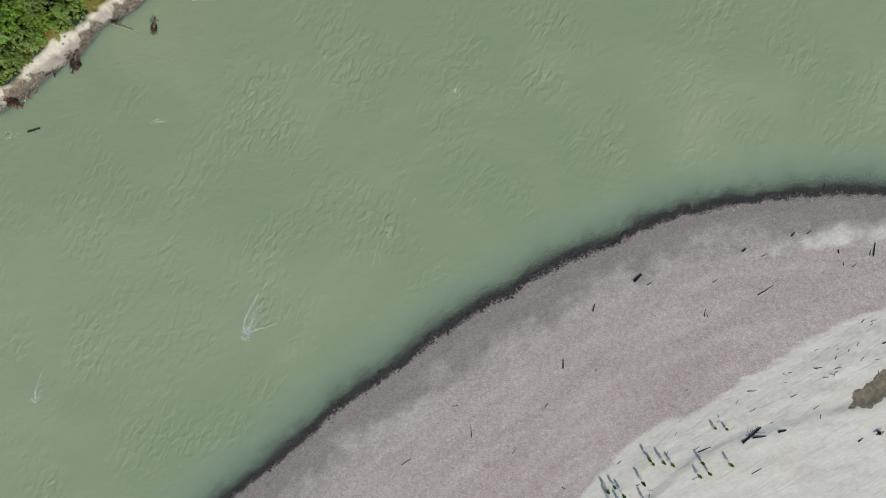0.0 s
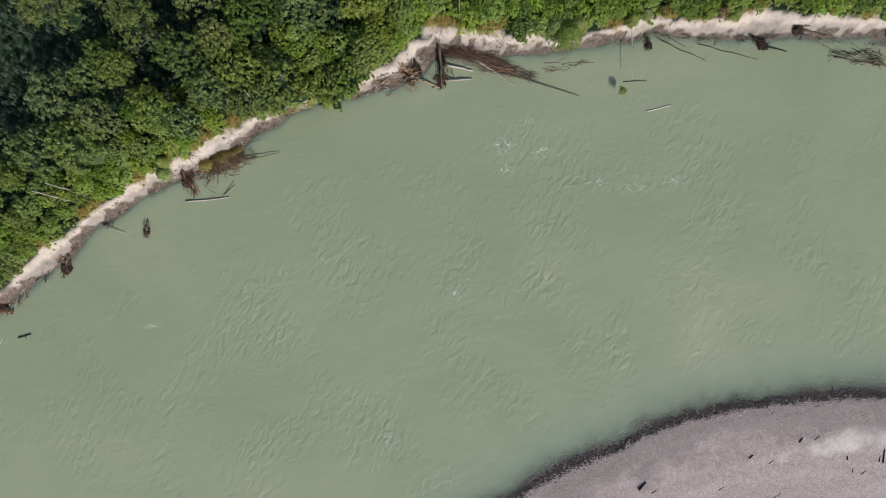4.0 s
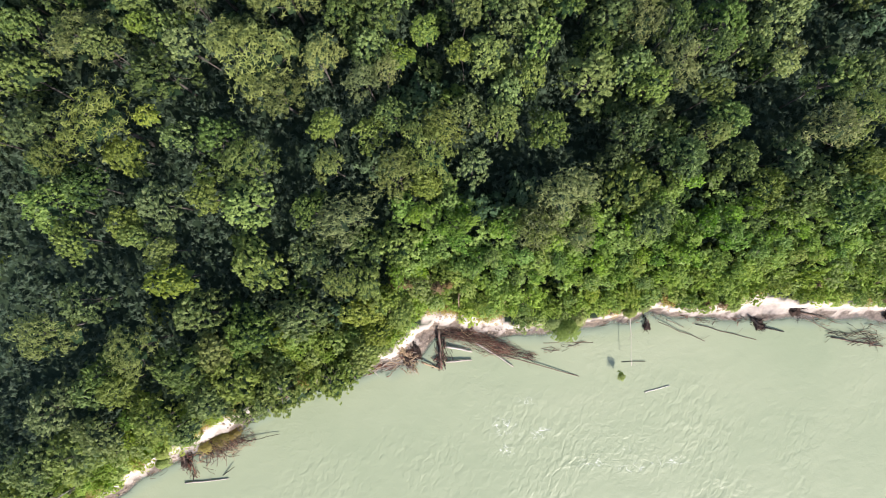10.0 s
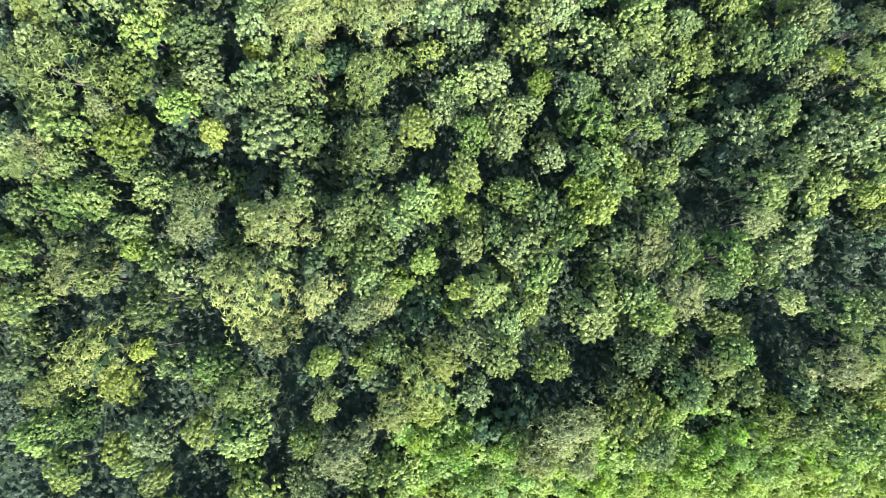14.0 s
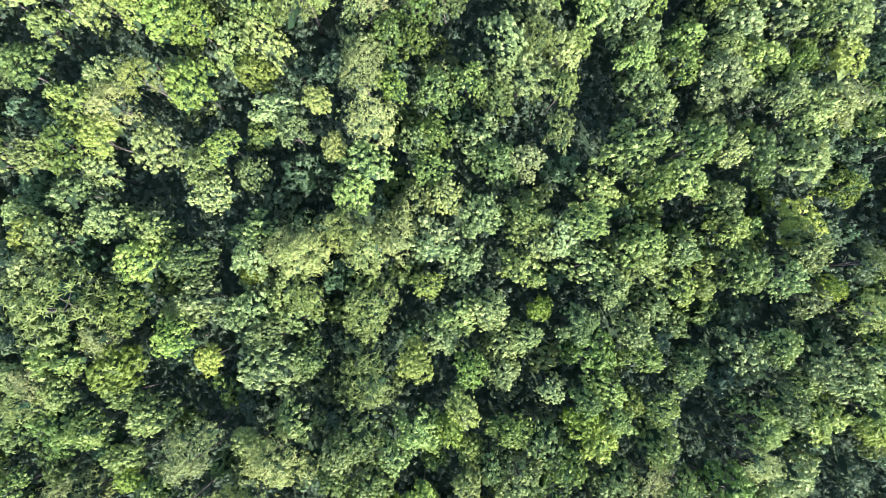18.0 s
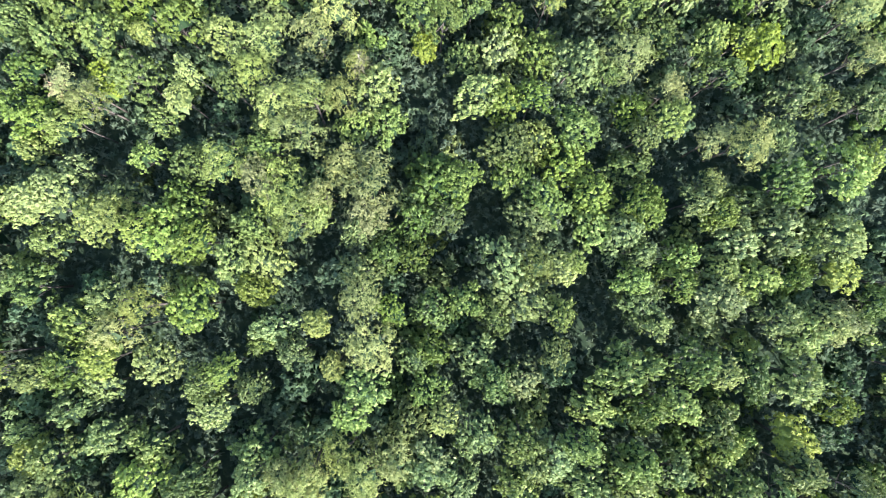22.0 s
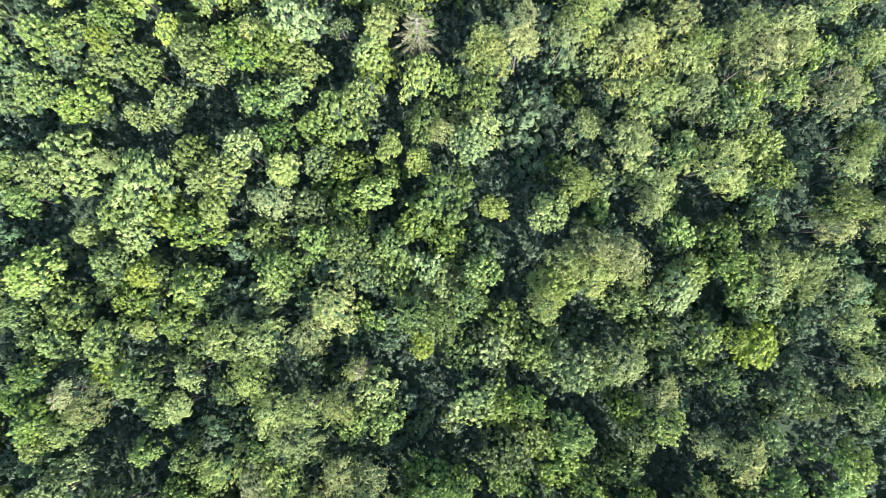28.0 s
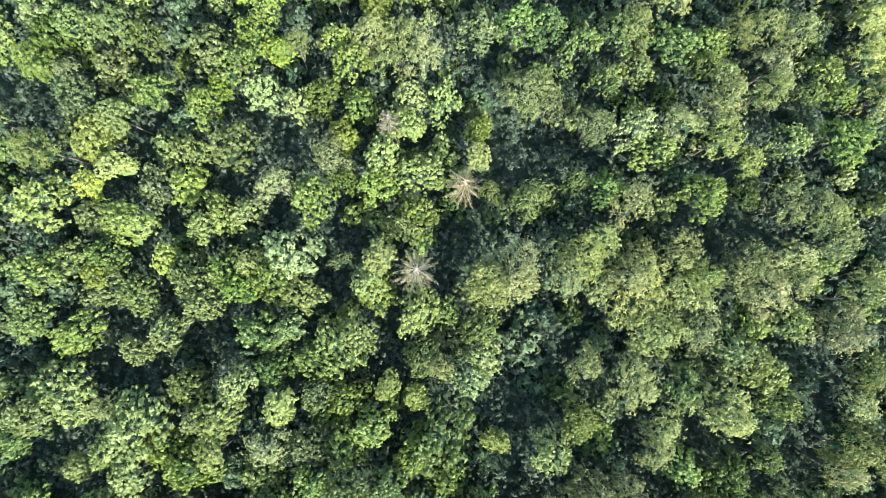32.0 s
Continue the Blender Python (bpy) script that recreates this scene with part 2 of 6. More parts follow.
def land(x, y):
    """Height of the ground over the river's level, with the masks of sand, gravel, bank face and mud."""
    x, y = np.asarray(x, float), np.asarray(y, float)
    wob = (lattice(x, y, 2.6, 1) - 0.5) * 2.2 + (lattice(x, y, 1.0, 2) - 0.5) * 1.0
    foot, top = np.interp(x, *BANK_FOOT), np.interp(x, *BANK_TOP)
    lean = np.abs(np.interp(x + 2, *BANK_FOOT) - np.interp(x - 2, *BANK_FOOT)) / 4
    steep = 1 / np.sqrt(1 + np.minimum(lean, 1.5) ** 2)
    s = (y - foot) * steep + wob * 0.35
    wide = np.maximum((top - foot) * steep, 0.8)
    u = s / wide
    face = 0.12 + 1.55 * smooth(0.0, 0.95, u) + (lattice(x, y, 1.1, 3) - 0.5) * 0.8 * smooth(0, 0.2, u) * (1 - smooth(0.9, 1.3, u)) + (lattice(x, y, 0.45, 9) - 0.5) * 0.15
    floor = np.clip(0.018 * (y - 80), 0, 3.0) + (lattice(x, y, 9.0, 4) - 0.5) * 0.7 + (lattice(x, y, 2.5, 5) - 0.5) * 0.25
    forest = np.where(u > 0, face + floor * smooth(1.0, 2.0, u), np.maximum(-2.4, s * 1.1 + 0.12))
    edge = np.interp(x, *BAR_EDGE)
    tilt = np.abs(np.interp(x + 3, *BAR_EDGE) - np.interp(x - 3, *BAR_EDGE)) / 6
    e = (edge - y) / np.sqrt(1 + np.minimum(tilt, 1.2) ** 2) - 0.05 + (lattice(x, y, 1.6, 6) - 0.5) * 0.7 + (lattice(x, y, 0.7, 7) - 0.5) * 0.5
    bar = np.where(e > 0, 0.9 * (1 - np.exp(-np.maximum(e, 0) / 16.0)) + 0.004 * e, np.maximum(-2.4, 0.04 * np.maximum(e, -0.55) + 0.26 * np.minimum(e + 0.55, 0)))
    bar = bar + smooth(0.0, 2.0, e) * ((lattice(x, y, 3.0, 8) - 0.5) * 0.07 + (lattice(x, y, 0.8, 11) - 0.5) * 0.03)
    inland = (np.interp(x, *SAND_EDGE) - y) * 0.8 + (lattice(x, y, 7.0, 12) - 0.5) * 0.9 + (lattice(e * 2.2, x * 0.35, 1.3, 13) - 0.5) * 0.9
    sand = smooth(-0.9, 1.1, inland)
    bar = bar + 0.25 * smooth(0, 5, inland) + sand * (lattice(x * 0.5 + y * 0.6, y * 1.6 - x * 0.6, 2.2, 14) - 0.5) * 0.05
    plain = (np.interp(x, *TERRACE) - y) * 0.9 + (lattice(x, y, 2.4, 15) - 0.5) * 0.9
    bar = bar + 0.2 * smooth(-0.25, 0.35, plain)
    bar = bar + sand * smooth(0.4, -0.6, plain) * ((lattice(x * 0.45 + y * 0.9, (y - x * 0.5) * 1.5, 1.5, 16) - 0.5) * 0.09)
    h = np.maximum(forest, bar)
    ragged = u + (lattice(x, y, 1.3, 42) - 0.5) * 0.5 + (lattice(x, y, 0.6, 43) - 0.5) * 0.3
    return h, sand * (e > 0), (u > -0.3) * (1 - smooth(0.8, 1.05, ragged)), (u > 0.5), e


def damp_foot(x, y):
    """The brown, damp lower part of the cut bank, with lobes that reach up it."""
    foot, top = np.interp(x, *BANK_FOOT), np.interp(x, *BANK_TOP)
    u = (y - foot) / np.maximum(top - foot, 0.8) + (lattice(x, y, 0.5, 55) - 0.5) * 0.12
    reach = 0.17 + 0.16 * smooth(2.0, -14.0, x) + 0.35 * np.exp(-((x - 21.5) / 4.5) ** 2) + 0.25 * smooth(44.0, 60.0, x) + 0.33 * np.exp(-((x - 4.0) / 6.0) ** 2) + (lattice(x, y, 3.4, 51) - 0.5) * (0.7 - 0.4 * smooth(16.0, 24.0, x)) + (lattice(x, y, 0.8, 52) - 0.5) * 0.6
    return 1 - smooth(reach - 0.1, reach + 0.08, u)


def ground_z(x, y):
    return float(land(np.array([x]), np.array([y]))[0][0])


def spaced(lo, hi, fine_lo, fine_hi, fine, mid=None):
    """Grid lines: fine in the middle, growing outwards to the horizon."""
    inner = list(np.arange(fine_lo, fine_hi, fine))
    out, step, v = [], fine * 2, fine_hi
    while v < hi:
        out.append(v)
        step = min(step * 1.35, mid) if mid and v < 262 else step * 1.35
        v += step
    back, step, v = [], fine * 2, fine_lo - fine * 2
    while v > lo:
        back.append(v)
        step *= 1.35
        v -= step
    return np.array([lo] + back[::-1] + inner + out + [hi])


def sheet(name, xs, ys, height, masks, material):
    """One grid mesh with height and named point attributes."""
    gx, gy = np.meshgrid(xs, ys)
    n, m = len(ys), len(xs)
    verts = np.stack([gx.ravel(), gy.ravel(), height.ravel()], 1)
    i = (np.arange(n - 1)[:, None] * m + np.arange(m - 1)[None, :]).ravel()
    quads = np.stack([i, i + 1, i + 1 + m, i + m], 1)
    me = bpy.data.meshes.new(name)
    me.vertices.add(len(verts))
    me.vertices.foreach_set("co", verts.ravel())
    me.loops.add(len(quads) * 4)
    me.loops.foreach_set("vertex_index", quads.ravel())
    me.polygons.add(len(quads))
    me.polygons.foreach_set("loop_start", np.arange(len(quads)) * 4)
    me.polygons.foreach_set("use_smooth", np.ones(len(quads), bool))
    for key, values in masks.items():
        me.attributes.new(key, "FLOAT", "POINT").data.foreach_set("value", np.ascontiguousarray(values.ravel(), dtype=np.float32))
    me.update(calc_edges=True)
    me.materials.append(material)
    return new(name, me)


def ground_material():
    """Gravel, pale sand, mud, eroded silt bank and leaf litter, parted by the ground's own masks; dark where wet, and
    the litter dark for canopy shade.
    """
    mat, node, link = shader("river_ground")
    coord = node("TexCoord")

    def mask(key):
        return node("Attribute", attribute_name=key).outputs["Fac"]

    def tex(scale, detail=3.0, rough=0.6):
        n = node("TexNoise", Scale=scale, Detail=detail, Roughness=rough)
        link(coord.outputs["Object"], n.inputs["Vector"])
        return n.outputs["Fac"]

    def blend(fac, a, b):
        m = node("Mix", data_type="RGBA")
        link(fac, m.inputs["Factor"])
        link(a, m.inputs["A"])
        link(b, m.inputs["B"])
        return m.outputs["Result"]

    def tone(fac, stops):
        r = ramp(node, stops)
        link(fac, r.inputs["Fac"])
        return r.outputs["Color"]
    # cobbles: grey to pinkish stones a hand to a head wide
    cells = node("TexVoronoi", Scale=9.5, Randomness=1.0)
    link(coord.outputs["Object"], cells.inputs["Vector"])
    sep = node("SeparateColor")
    link(cells.outputs["Color"], sep.inputs["Color"])
    stones = tone(sep.outputs[0], [(0.0, (0.125, 0.096, 0.083)), (0.4, (0.3, 0.241, 0.216)), (0.8, (0.44, 0.368, 0.333)), (1.0, (0.64, 0.57, 0.52))])
    along = node("CombineXYZ")
    spread = node("SeparateXYZ")
    link(coord.outputs["Object"], spread.inputs[0])
    for key, value, factor in (("X", mask("shore"), 0.30), ("Y", spread.outputs["X"], 0.05)):
        scaled = node("Math", operation="MULTIPLY")
        scaled.inputs[1].default_value = factor
        link(value, scaled.inputs[0])
        link(scaled.outputs[0], along.inputs[key])
    streaks = node("TexNoise", Scale=1.6, Detail=5.0, Roughness=0.62, Distortion=0.25)
    link(along.outputs[0], streaks.inputs["Vector"])
    banded = tone(streaks.outputs["Fac"], [(0.32, (0.315, 0.25, 0.223)), (0.5, (0.405, 0.332, 0.302)), (0.66, (0.515, 0.44, 0.402))])
    half = node("Value")
    half.outputs[0].default_value = 0.5
    half_of = half.outputs[0]
    gravel = blend(half_of, stones, banded)
    speck = tone(tex(1.9, 5.0, 0.75), [(0.36, (0.16, 0.13, 0.125)), (0.5, (0.27, 0.23, 0.22)), (0.66, (0.4, 0.37, 0.35))])
    third = node("Value")
    third.outputs[0].default_value = 0.34
    gravel = blend(third.outputs[0], gravel, speck)
    # browner towards the water, pinker inland
    inland = node("MapRange")
    inland.inputs["From Min"].default_value, inland.inputs["From Max"].default_value = 3.0, 20.0
    inland.inputs["To Min"].default_value, inland.inputs["To Max"].default_value = 0.53, 0.508
    link(mask("shore"), inland.inputs["Value"])
    faded = node("HueSaturation", Saturation=0.98)
    link(inland.outputs["Result"], faded.inputs["Hue"])
    link(gravel, faded.inputs["Color"])
    gravel = faded.outputs["Color"]
    drift = blend(half_of, tex(1.1, 8.0, 0.65), streaks.outputs["Fac"])
    sand = tone(drift, [(0.34, (0.41, 0.383, 0.33)), (0.5, (0.495, 0.468, 0.408)), (0.68, (0.57, 0.545, 0.48))])
    mud = tone(tex(1.5, 5.0), [(0.3, (0.075, 0.06, 0.038)), (0.7, (0.19, 0.158, 0.11))])
    silt = tone(tex(1.6, 9.0, 0.78), [(0.28, (0.24, 0.205, 0.155)), (0.42, (0.375, 0.338, 0.275)), (0.6, (0.465, 0.43, 0.36))])
    # litter coloured near-black blue-green: the shade of canopy gaps is in its colour
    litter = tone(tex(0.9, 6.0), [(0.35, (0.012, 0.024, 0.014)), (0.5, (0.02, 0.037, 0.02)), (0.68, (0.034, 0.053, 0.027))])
    # sand reaches into the gravel with a ragged margin
    ragged = node("Math", operation="MULTIPLY_ADD")
    ragged.inputs[1].default_value = 0.9
    link(tex(2.5, 6.0, 0.7), ragged.inputs[0])
    link(mask("sand"), ragged.inputs[2])
    cut = node("MapRange")
    cut.inputs["From Min"].default_value, cut.inputs["From Max"].default_value = 0.75, 1.15
    link(ragged.outputs[0], cut.inputs["Value"])
    col = blend(cut.outputs["Result"], gravel, sand)
    fringe = node("Math", operation="MULTIPLY_ADD")
    fringe.inputs[1].default_value = 0.9
    link(tex(2.6, 6.0, 0.7), fringe.inputs[0])
    link(mask("mud"), fringe.inputs[2])
    silted = node("MapRange")
    silted.inputs["From Min"].default_value, silted.inputs["From Max"].default_value = 0.82, 1.0
    link(fringe.outputs[0], silted.inputs["Value"])
    col = blend(silted.outputs["Result"], col, mud)
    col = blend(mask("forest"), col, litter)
    brown = tone(tex(2.3, 7.0, 0.7), [(0.36, (0.06, 0.047, 0.032)), (0.5, (0.14, 0.111, 0.078)), (0.66, (0.24, 0.2, 0.148))])
    clods = node("Math", operation="MULTIPLY_ADD")
    clods.inputs[1].default_value = 1.1
    link(tex(2.1, 7.0, 0.72), clods.inputs[0])
    link(mask("damp"), clods.inputs[2])
    crumbled = node("MapRange")
    crumbled.inputs["From Min"].default_value, crumbled.inputs["From Max"].default_value = 0.84, 1.3
    link(clods.outputs[0], crumbled.inputs["Value"])
    silt = blend(crumbled.outputs["Result"], silt, brown)
    col = blend(mask("bank"), col, silt)
    wet = node("Math", operation="MULTIPLY")
    wet.inputs[1].default_value = 0.94
    link(mask("wet"), wet.inputs[0])
    soaked = node("HueSaturation", Saturation=1.0, Value=0.06)
    link(col, soaked.inputs["Color"])
    col = blend(wet.outputs[0], col, soaked.outputs["Color"])
    stony = node("MapRange")
    stony.inputs["To Min"].default_value, stony.inputs["To Max"].default_value = 0.42, 0.04
    link(cut.outputs["Result"], stony.inputs["Value"])
    bump = node("Bump", Distance=0.1)
    link(stony.outputs["Result"], bump.inputs["Strength"])
    link(cells.outputs["Distance"], bump.inputs["Height"])
    # wind and flood streaks drawn along the sand
    swept = node("Mapping", vector_type="TEXTURE")
    swept.inputs["Rotation"].default_value, swept.inputs["Scale"].default_value = (0, 0, radians(33)), (4.0, 0.9, 1.0)
    link(coord.outputs["Object"], swept.inputs["Vector"])
    drifts = node("TexNoise", Scale=0.9, Detail=6.0, Roughness=0.62, Distortion=0.6)
    link(swept.outputs["Vector"], drifts.inputs["Vector"])
    sandy = node("Math", operation="MULTIPLY")
    sandy.inputs[1].default_value = 0.36
    link(cut.outputs["Result"], sandy.inputs[0])
    furrow = node("Bump", Distance=0.3)
    link(sandy.outputs[0], furrow.inputs["Strength"])
    link(drifts.outputs["Fac"], furrow.inputs["Height"])
    link(bump.outputs["Normal"], furrow.inputs["Normal"])
    soft = node("Bump", Strength=0.22, Distance=0.12)
    link(tex(2.2, 5.0), soft.inputs["Height"])
    link(furrow.outputs["Normal"], soft.inputs["Normal"])
    rough = node("MapRange")
    rough.inputs["To Min"].default_value, rough.inputs["To Max"].default_value = 0.92, 0.45
    link(mask("wet"), rough.inputs["Value"])
    bsdf = node("BsdfPrincipled")
    matt = node("MapRange")
    matt.inputs["To Min"].default_value, matt.inputs["To Max"].default_value = 0.5, 0.06
    link(mask("forest"), matt.inputs["Value"])
    link(matt.outputs["Result"], bsdf.inputs["Specular IOR Level"])
    link(col, bsdf.inputs["Base Color"])
    link(rough.outputs["Result"], bsdf.inputs["Roughness"])
    link(soft.outputs["Normal"], bsdf.inputs["Normal"])
    out = node("OutputMaterial")
    link(bsdf.outputs[0], out.inputs["Surface"])
    return mat


def water_material():
    """Glacial water full of silt: clear only where it is a hand deep, ruffled by the current, foam on the riffles."""
    mat, node, link = shader("silty_river_water")
    coord = node("TexCoord")
    depth = node("Attribute", attribute_name="depth")
    riffle = node("Attribute", attribute_name="riffle")
    k = node("Math", operation="MULTIPLY")
    k.inputs[1].default_value = -2.5
    link(depth.outputs["Fac"], k.inputs[0])
    ex = node("Math", operation="EXPONENT")
    link(k.outputs[0], ex.inputs[0])
    opaque = node("Math", operation="SUBTRACT")
    opaque.inputs[0].default_value = 1.0
    link(ex.outputs[0], opaque.inputs[1])
    # slow clouds of silt
    turn = node("Mapping")
    turn.inputs["Rotation"].default_value, turn.inputs["Scale"].default_value = (0, 0, radians(-35)), (0.75, 1.0, 1.0)
    link(coord.outputs["Object"], turn.inputs["Vector"])
    clouds = node("TexNoise", Scale=0.05, Detail=5.0, Distortion=0.8)
    link(turn.outputs["Vector"], clouds.inputs["Vector"])
    col = ramp(node, [(0.3, (0.195, 0.246, 0.149)), (0.55, (0.217, 0.264, 0.163)), (0.75, (0.248, 0.288, 0.183))])
    link(clouds.outputs["Fac"], col.inputs["Fac"])
    # paler and bluer where it thins out over the bar
    thin = node("MapRange")
    thin.inputs["From Min"].default_value, thin.inputs["From Max"].default_value = 0.3, 1.8
    link(depth.outputs["Fac"], thin.inputs["Value"])
    body = node("Mix", data_type="RGBA")
    body.inputs["A"].default_value = (0.196, 0.261, 0.184, 1)
    link(thin.outputs["Result"], body.inputs["Factor"])
    link(col.outputs["Color"], body.inputs["B"])
    # ruffles: two crossing sizes, stronger in patches
    fine = node("TexNoise", Scale=1.5, Detail=5.0, Roughness=0.55, Distortion=0.7)
    link(turn.outputs["Vector"], fine.inputs["Vector"])
    wide = node("TexNoise", Scale=0.55, Detail=3.0, Distortion=0.3)
    link(turn.outputs["Vector"], wide.inputs["Vector"])
    patches = node("TexNoise", Scale=0.06, Detail=2.0)
    link(coord.outputs["Object"], patches.inputs["Vector"])
    where = node("MapRange")
    where.inputs["From Min"].default_value, where.inputs["From Max"].default_value = 0.42, 0.68
    where.inputs["To Min"].default_value, where.inputs["To Max"].default_value = 0.03, 0.2
    link(patches.outputs["Fac"], where.inputs["Value"])
    force = node("Math", operation="MULTIPLY_ADD")
    force.inputs[1].default_value = 0.25
    link(riffle.outputs["Fac"], force.inputs[0])
    link(where.outputs["Result"], force.inputs[2])
    b1 = node("Bump", Distance=0.35)
    link(force.outputs[0], b1.inputs["Strength"])
    link(fine.outputs["Fac"], b1.inputs["Height"])
    b2 = node("Bump", Strength=0.13, Distance=0.5)
    link(wide.outputs["Fac"], b2.inputs["Height"])
    link(b1.outputs["Normal"], b2.inputs["Normal"])
    # short steep wavelets that stand across the current, in patches
    across = node("Mapping", vector_type="TEXTURE")
    across.inputs["Rotation"].default_value, across.inputs["Scale"].default_value = (0, 0, radians(62)), (1.25, 0.72, 1.0)
    link(coord.outputs["Object"], across.inputs["Vector"])
    train = node("TexNoise", Scale=0.95, Detail=1.5, Roughness=0.45, Distortion=0.5)
    link(across.outputs["Vector"], train.inputs["Vector"])
    spots = node("TexNoise", Scale=0.1, Detail=3.0)
    link(coord.outputs["Object"], spots.inputs["Vector"])
    spot = node("MapRange")
    spot.inputs["From Min"].default_value, spot.inputs["From Max"].default_value = 0.42, 0.68
    spot.inputs["To Min"].default_value, spot.inputs["To Max"].default_value = 0.03, 0.5
    link(spots.outputs["Fac"], spot.inputs["Value"])
    swell = node("Math", operation="MULTIPLY_ADD")
    swell.inputs[1].default_value = 0.45
    link(riffle.outputs["Fac"], swell.inputs[0])
    link(spot.outputs["Result"], swell.inputs[2])
    quiet = node("Math", operation="MULTIPLY")
    link(swell.outputs[0], quiet.inputs[0])
    link(node("Attribute", attribute_name="current").outputs["Fac"], quiet.inputs[1])
    b3 = node("Bump", Distance=0.38)
    link(quiet.outputs[0], b3.inputs["Strength"])
    link(train.outputs["Fac"], b3.inputs["Height"])
    link(b2.outputs["Normal"], b3.inputs["Normal"])
    # foam where the current breaks
    curl = node("TexNoise", Scale=0.75, Detail=2.5, Roughness=0.5, Distortion=0.9)
    link(turn.outputs["Vector"], curl.inputs["Vector"])
    middle = node("Math", operation="SUBTRACT")
    middle.inputs[1].default_value = 0.5
    link(curl.outputs["Fac"], middle.inputs[0])
    away = node("Math", operation="ABSOLUTE")
    link(middle.outputs[0], away.inputs[0])
    specks = node("MapRange")
    specks.inputs["From Min"].default_value, specks.inputs["From Max"].default_value = 0.0, 0.045
    specks.inputs["To Min"].default_value, specks.inputs["To Max"].default_value = 0.9, 0.0
    link(away.outputs[0], specks.inputs["Value"])
    product = node("Math", operation="MULTIPLY")
    link(riffle.outputs["Fac"], product.inputs[0])
    link(specks.outputs["Result"], product.inputs[1])
    foam = node("MapRange")
    foam.inputs["From Min"].default_value, foam.inputs["From Max"].default_value = 0.3, 0.75
    foam.inputs["To Max"].default_value = 0.62
    link(product.outputs[0], foam.inputs["Value"])
    white = node("Mix", data_type="RGBA")
    white.inputs["B"].default_value = (0.6, 0.65, 0.58, 1)
    link(foam.outputs["Result"], white.inputs["Factor"])
    link(body.outputs["Result"], white.inputs["A"])
    bsdf = node("BsdfPrincipled", Roughness=0.42, IOR=1.33)
    link(white.outputs["Result"], bsdf.inputs["Base Color"])
    link(b3.outputs["Normal"], bsdf.inputs["Normal"])
    bsdf.inputs["Specular IOR Level"].default_value = 0.32
    clear = node("BsdfTransparent")
    mix = node("MixShader")
    link(opaque.outputs[0], mix.inputs["Fac"])
    link(clear.outputs[0], mix.inputs[1])
    link(bsdf.outputs[0], mix.inputs[2])
    out = node("OutputMaterial")
    link(mix.outputs[0], out.inputs["Surface"])
    return mat


GX = spaced(-3000, 3000, -68, 68, 0.46)
GY = spaced(-2500, 3500, -38, 66, 0.44, mid=3.0)
AX, AY = np.meshgrid(GX, GY)
H, SAND, BANK, FOREST, SHORE = land(AX, AY)
mud_x, mud_y = 59.58, -16.27
MUD = smooth(0.86, 0.6, np.hypot((AX - mud_x) / 6.0 - (AY - mud_y) * 0.12, (AY - mud_y - (AX - mud_x) * 0.42) / 2.7) + (lattice(AX, AY, 0.9, 21) - 0.5) * 0.45) * SAND
DAMP = BANK * smooth(0.7, 0.2, H + (lattice(AX, AY, 1.4, 51) - 0.5) * 0.7) * 0.3
WET = np.maximum(np.maximum(smooth(0.035, 0.012, H), 0.46 * smooth(7.5, 3.5, SHORE + (lattice(AX, AY, 3.0, 52) - 0.5) * 4 + (lattice(AX, AY, 0.9, 54) - 0.5) * 2)) * (1 - FOREST), DAMP)
veneer_x, veneer_y = 54.0, 2.9
SAND = np.maximum(SAND, 0.64 * smooth(1.2, 0.2, np.hypot((AX - veneer_x) / 15.0, (AY - veneer_y - (AX - veneer_x) * 0.19) / 2.1) + (lattice(AX, AY, 1.5, 53) - 0.5) * 0.6))
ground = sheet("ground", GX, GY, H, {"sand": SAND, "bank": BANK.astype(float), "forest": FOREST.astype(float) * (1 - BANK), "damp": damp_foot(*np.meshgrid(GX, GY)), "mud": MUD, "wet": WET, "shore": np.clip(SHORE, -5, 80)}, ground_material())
tagged(ground, "gravel bar, pale sand and eroded river bank under forest", "ground", kind="structure")

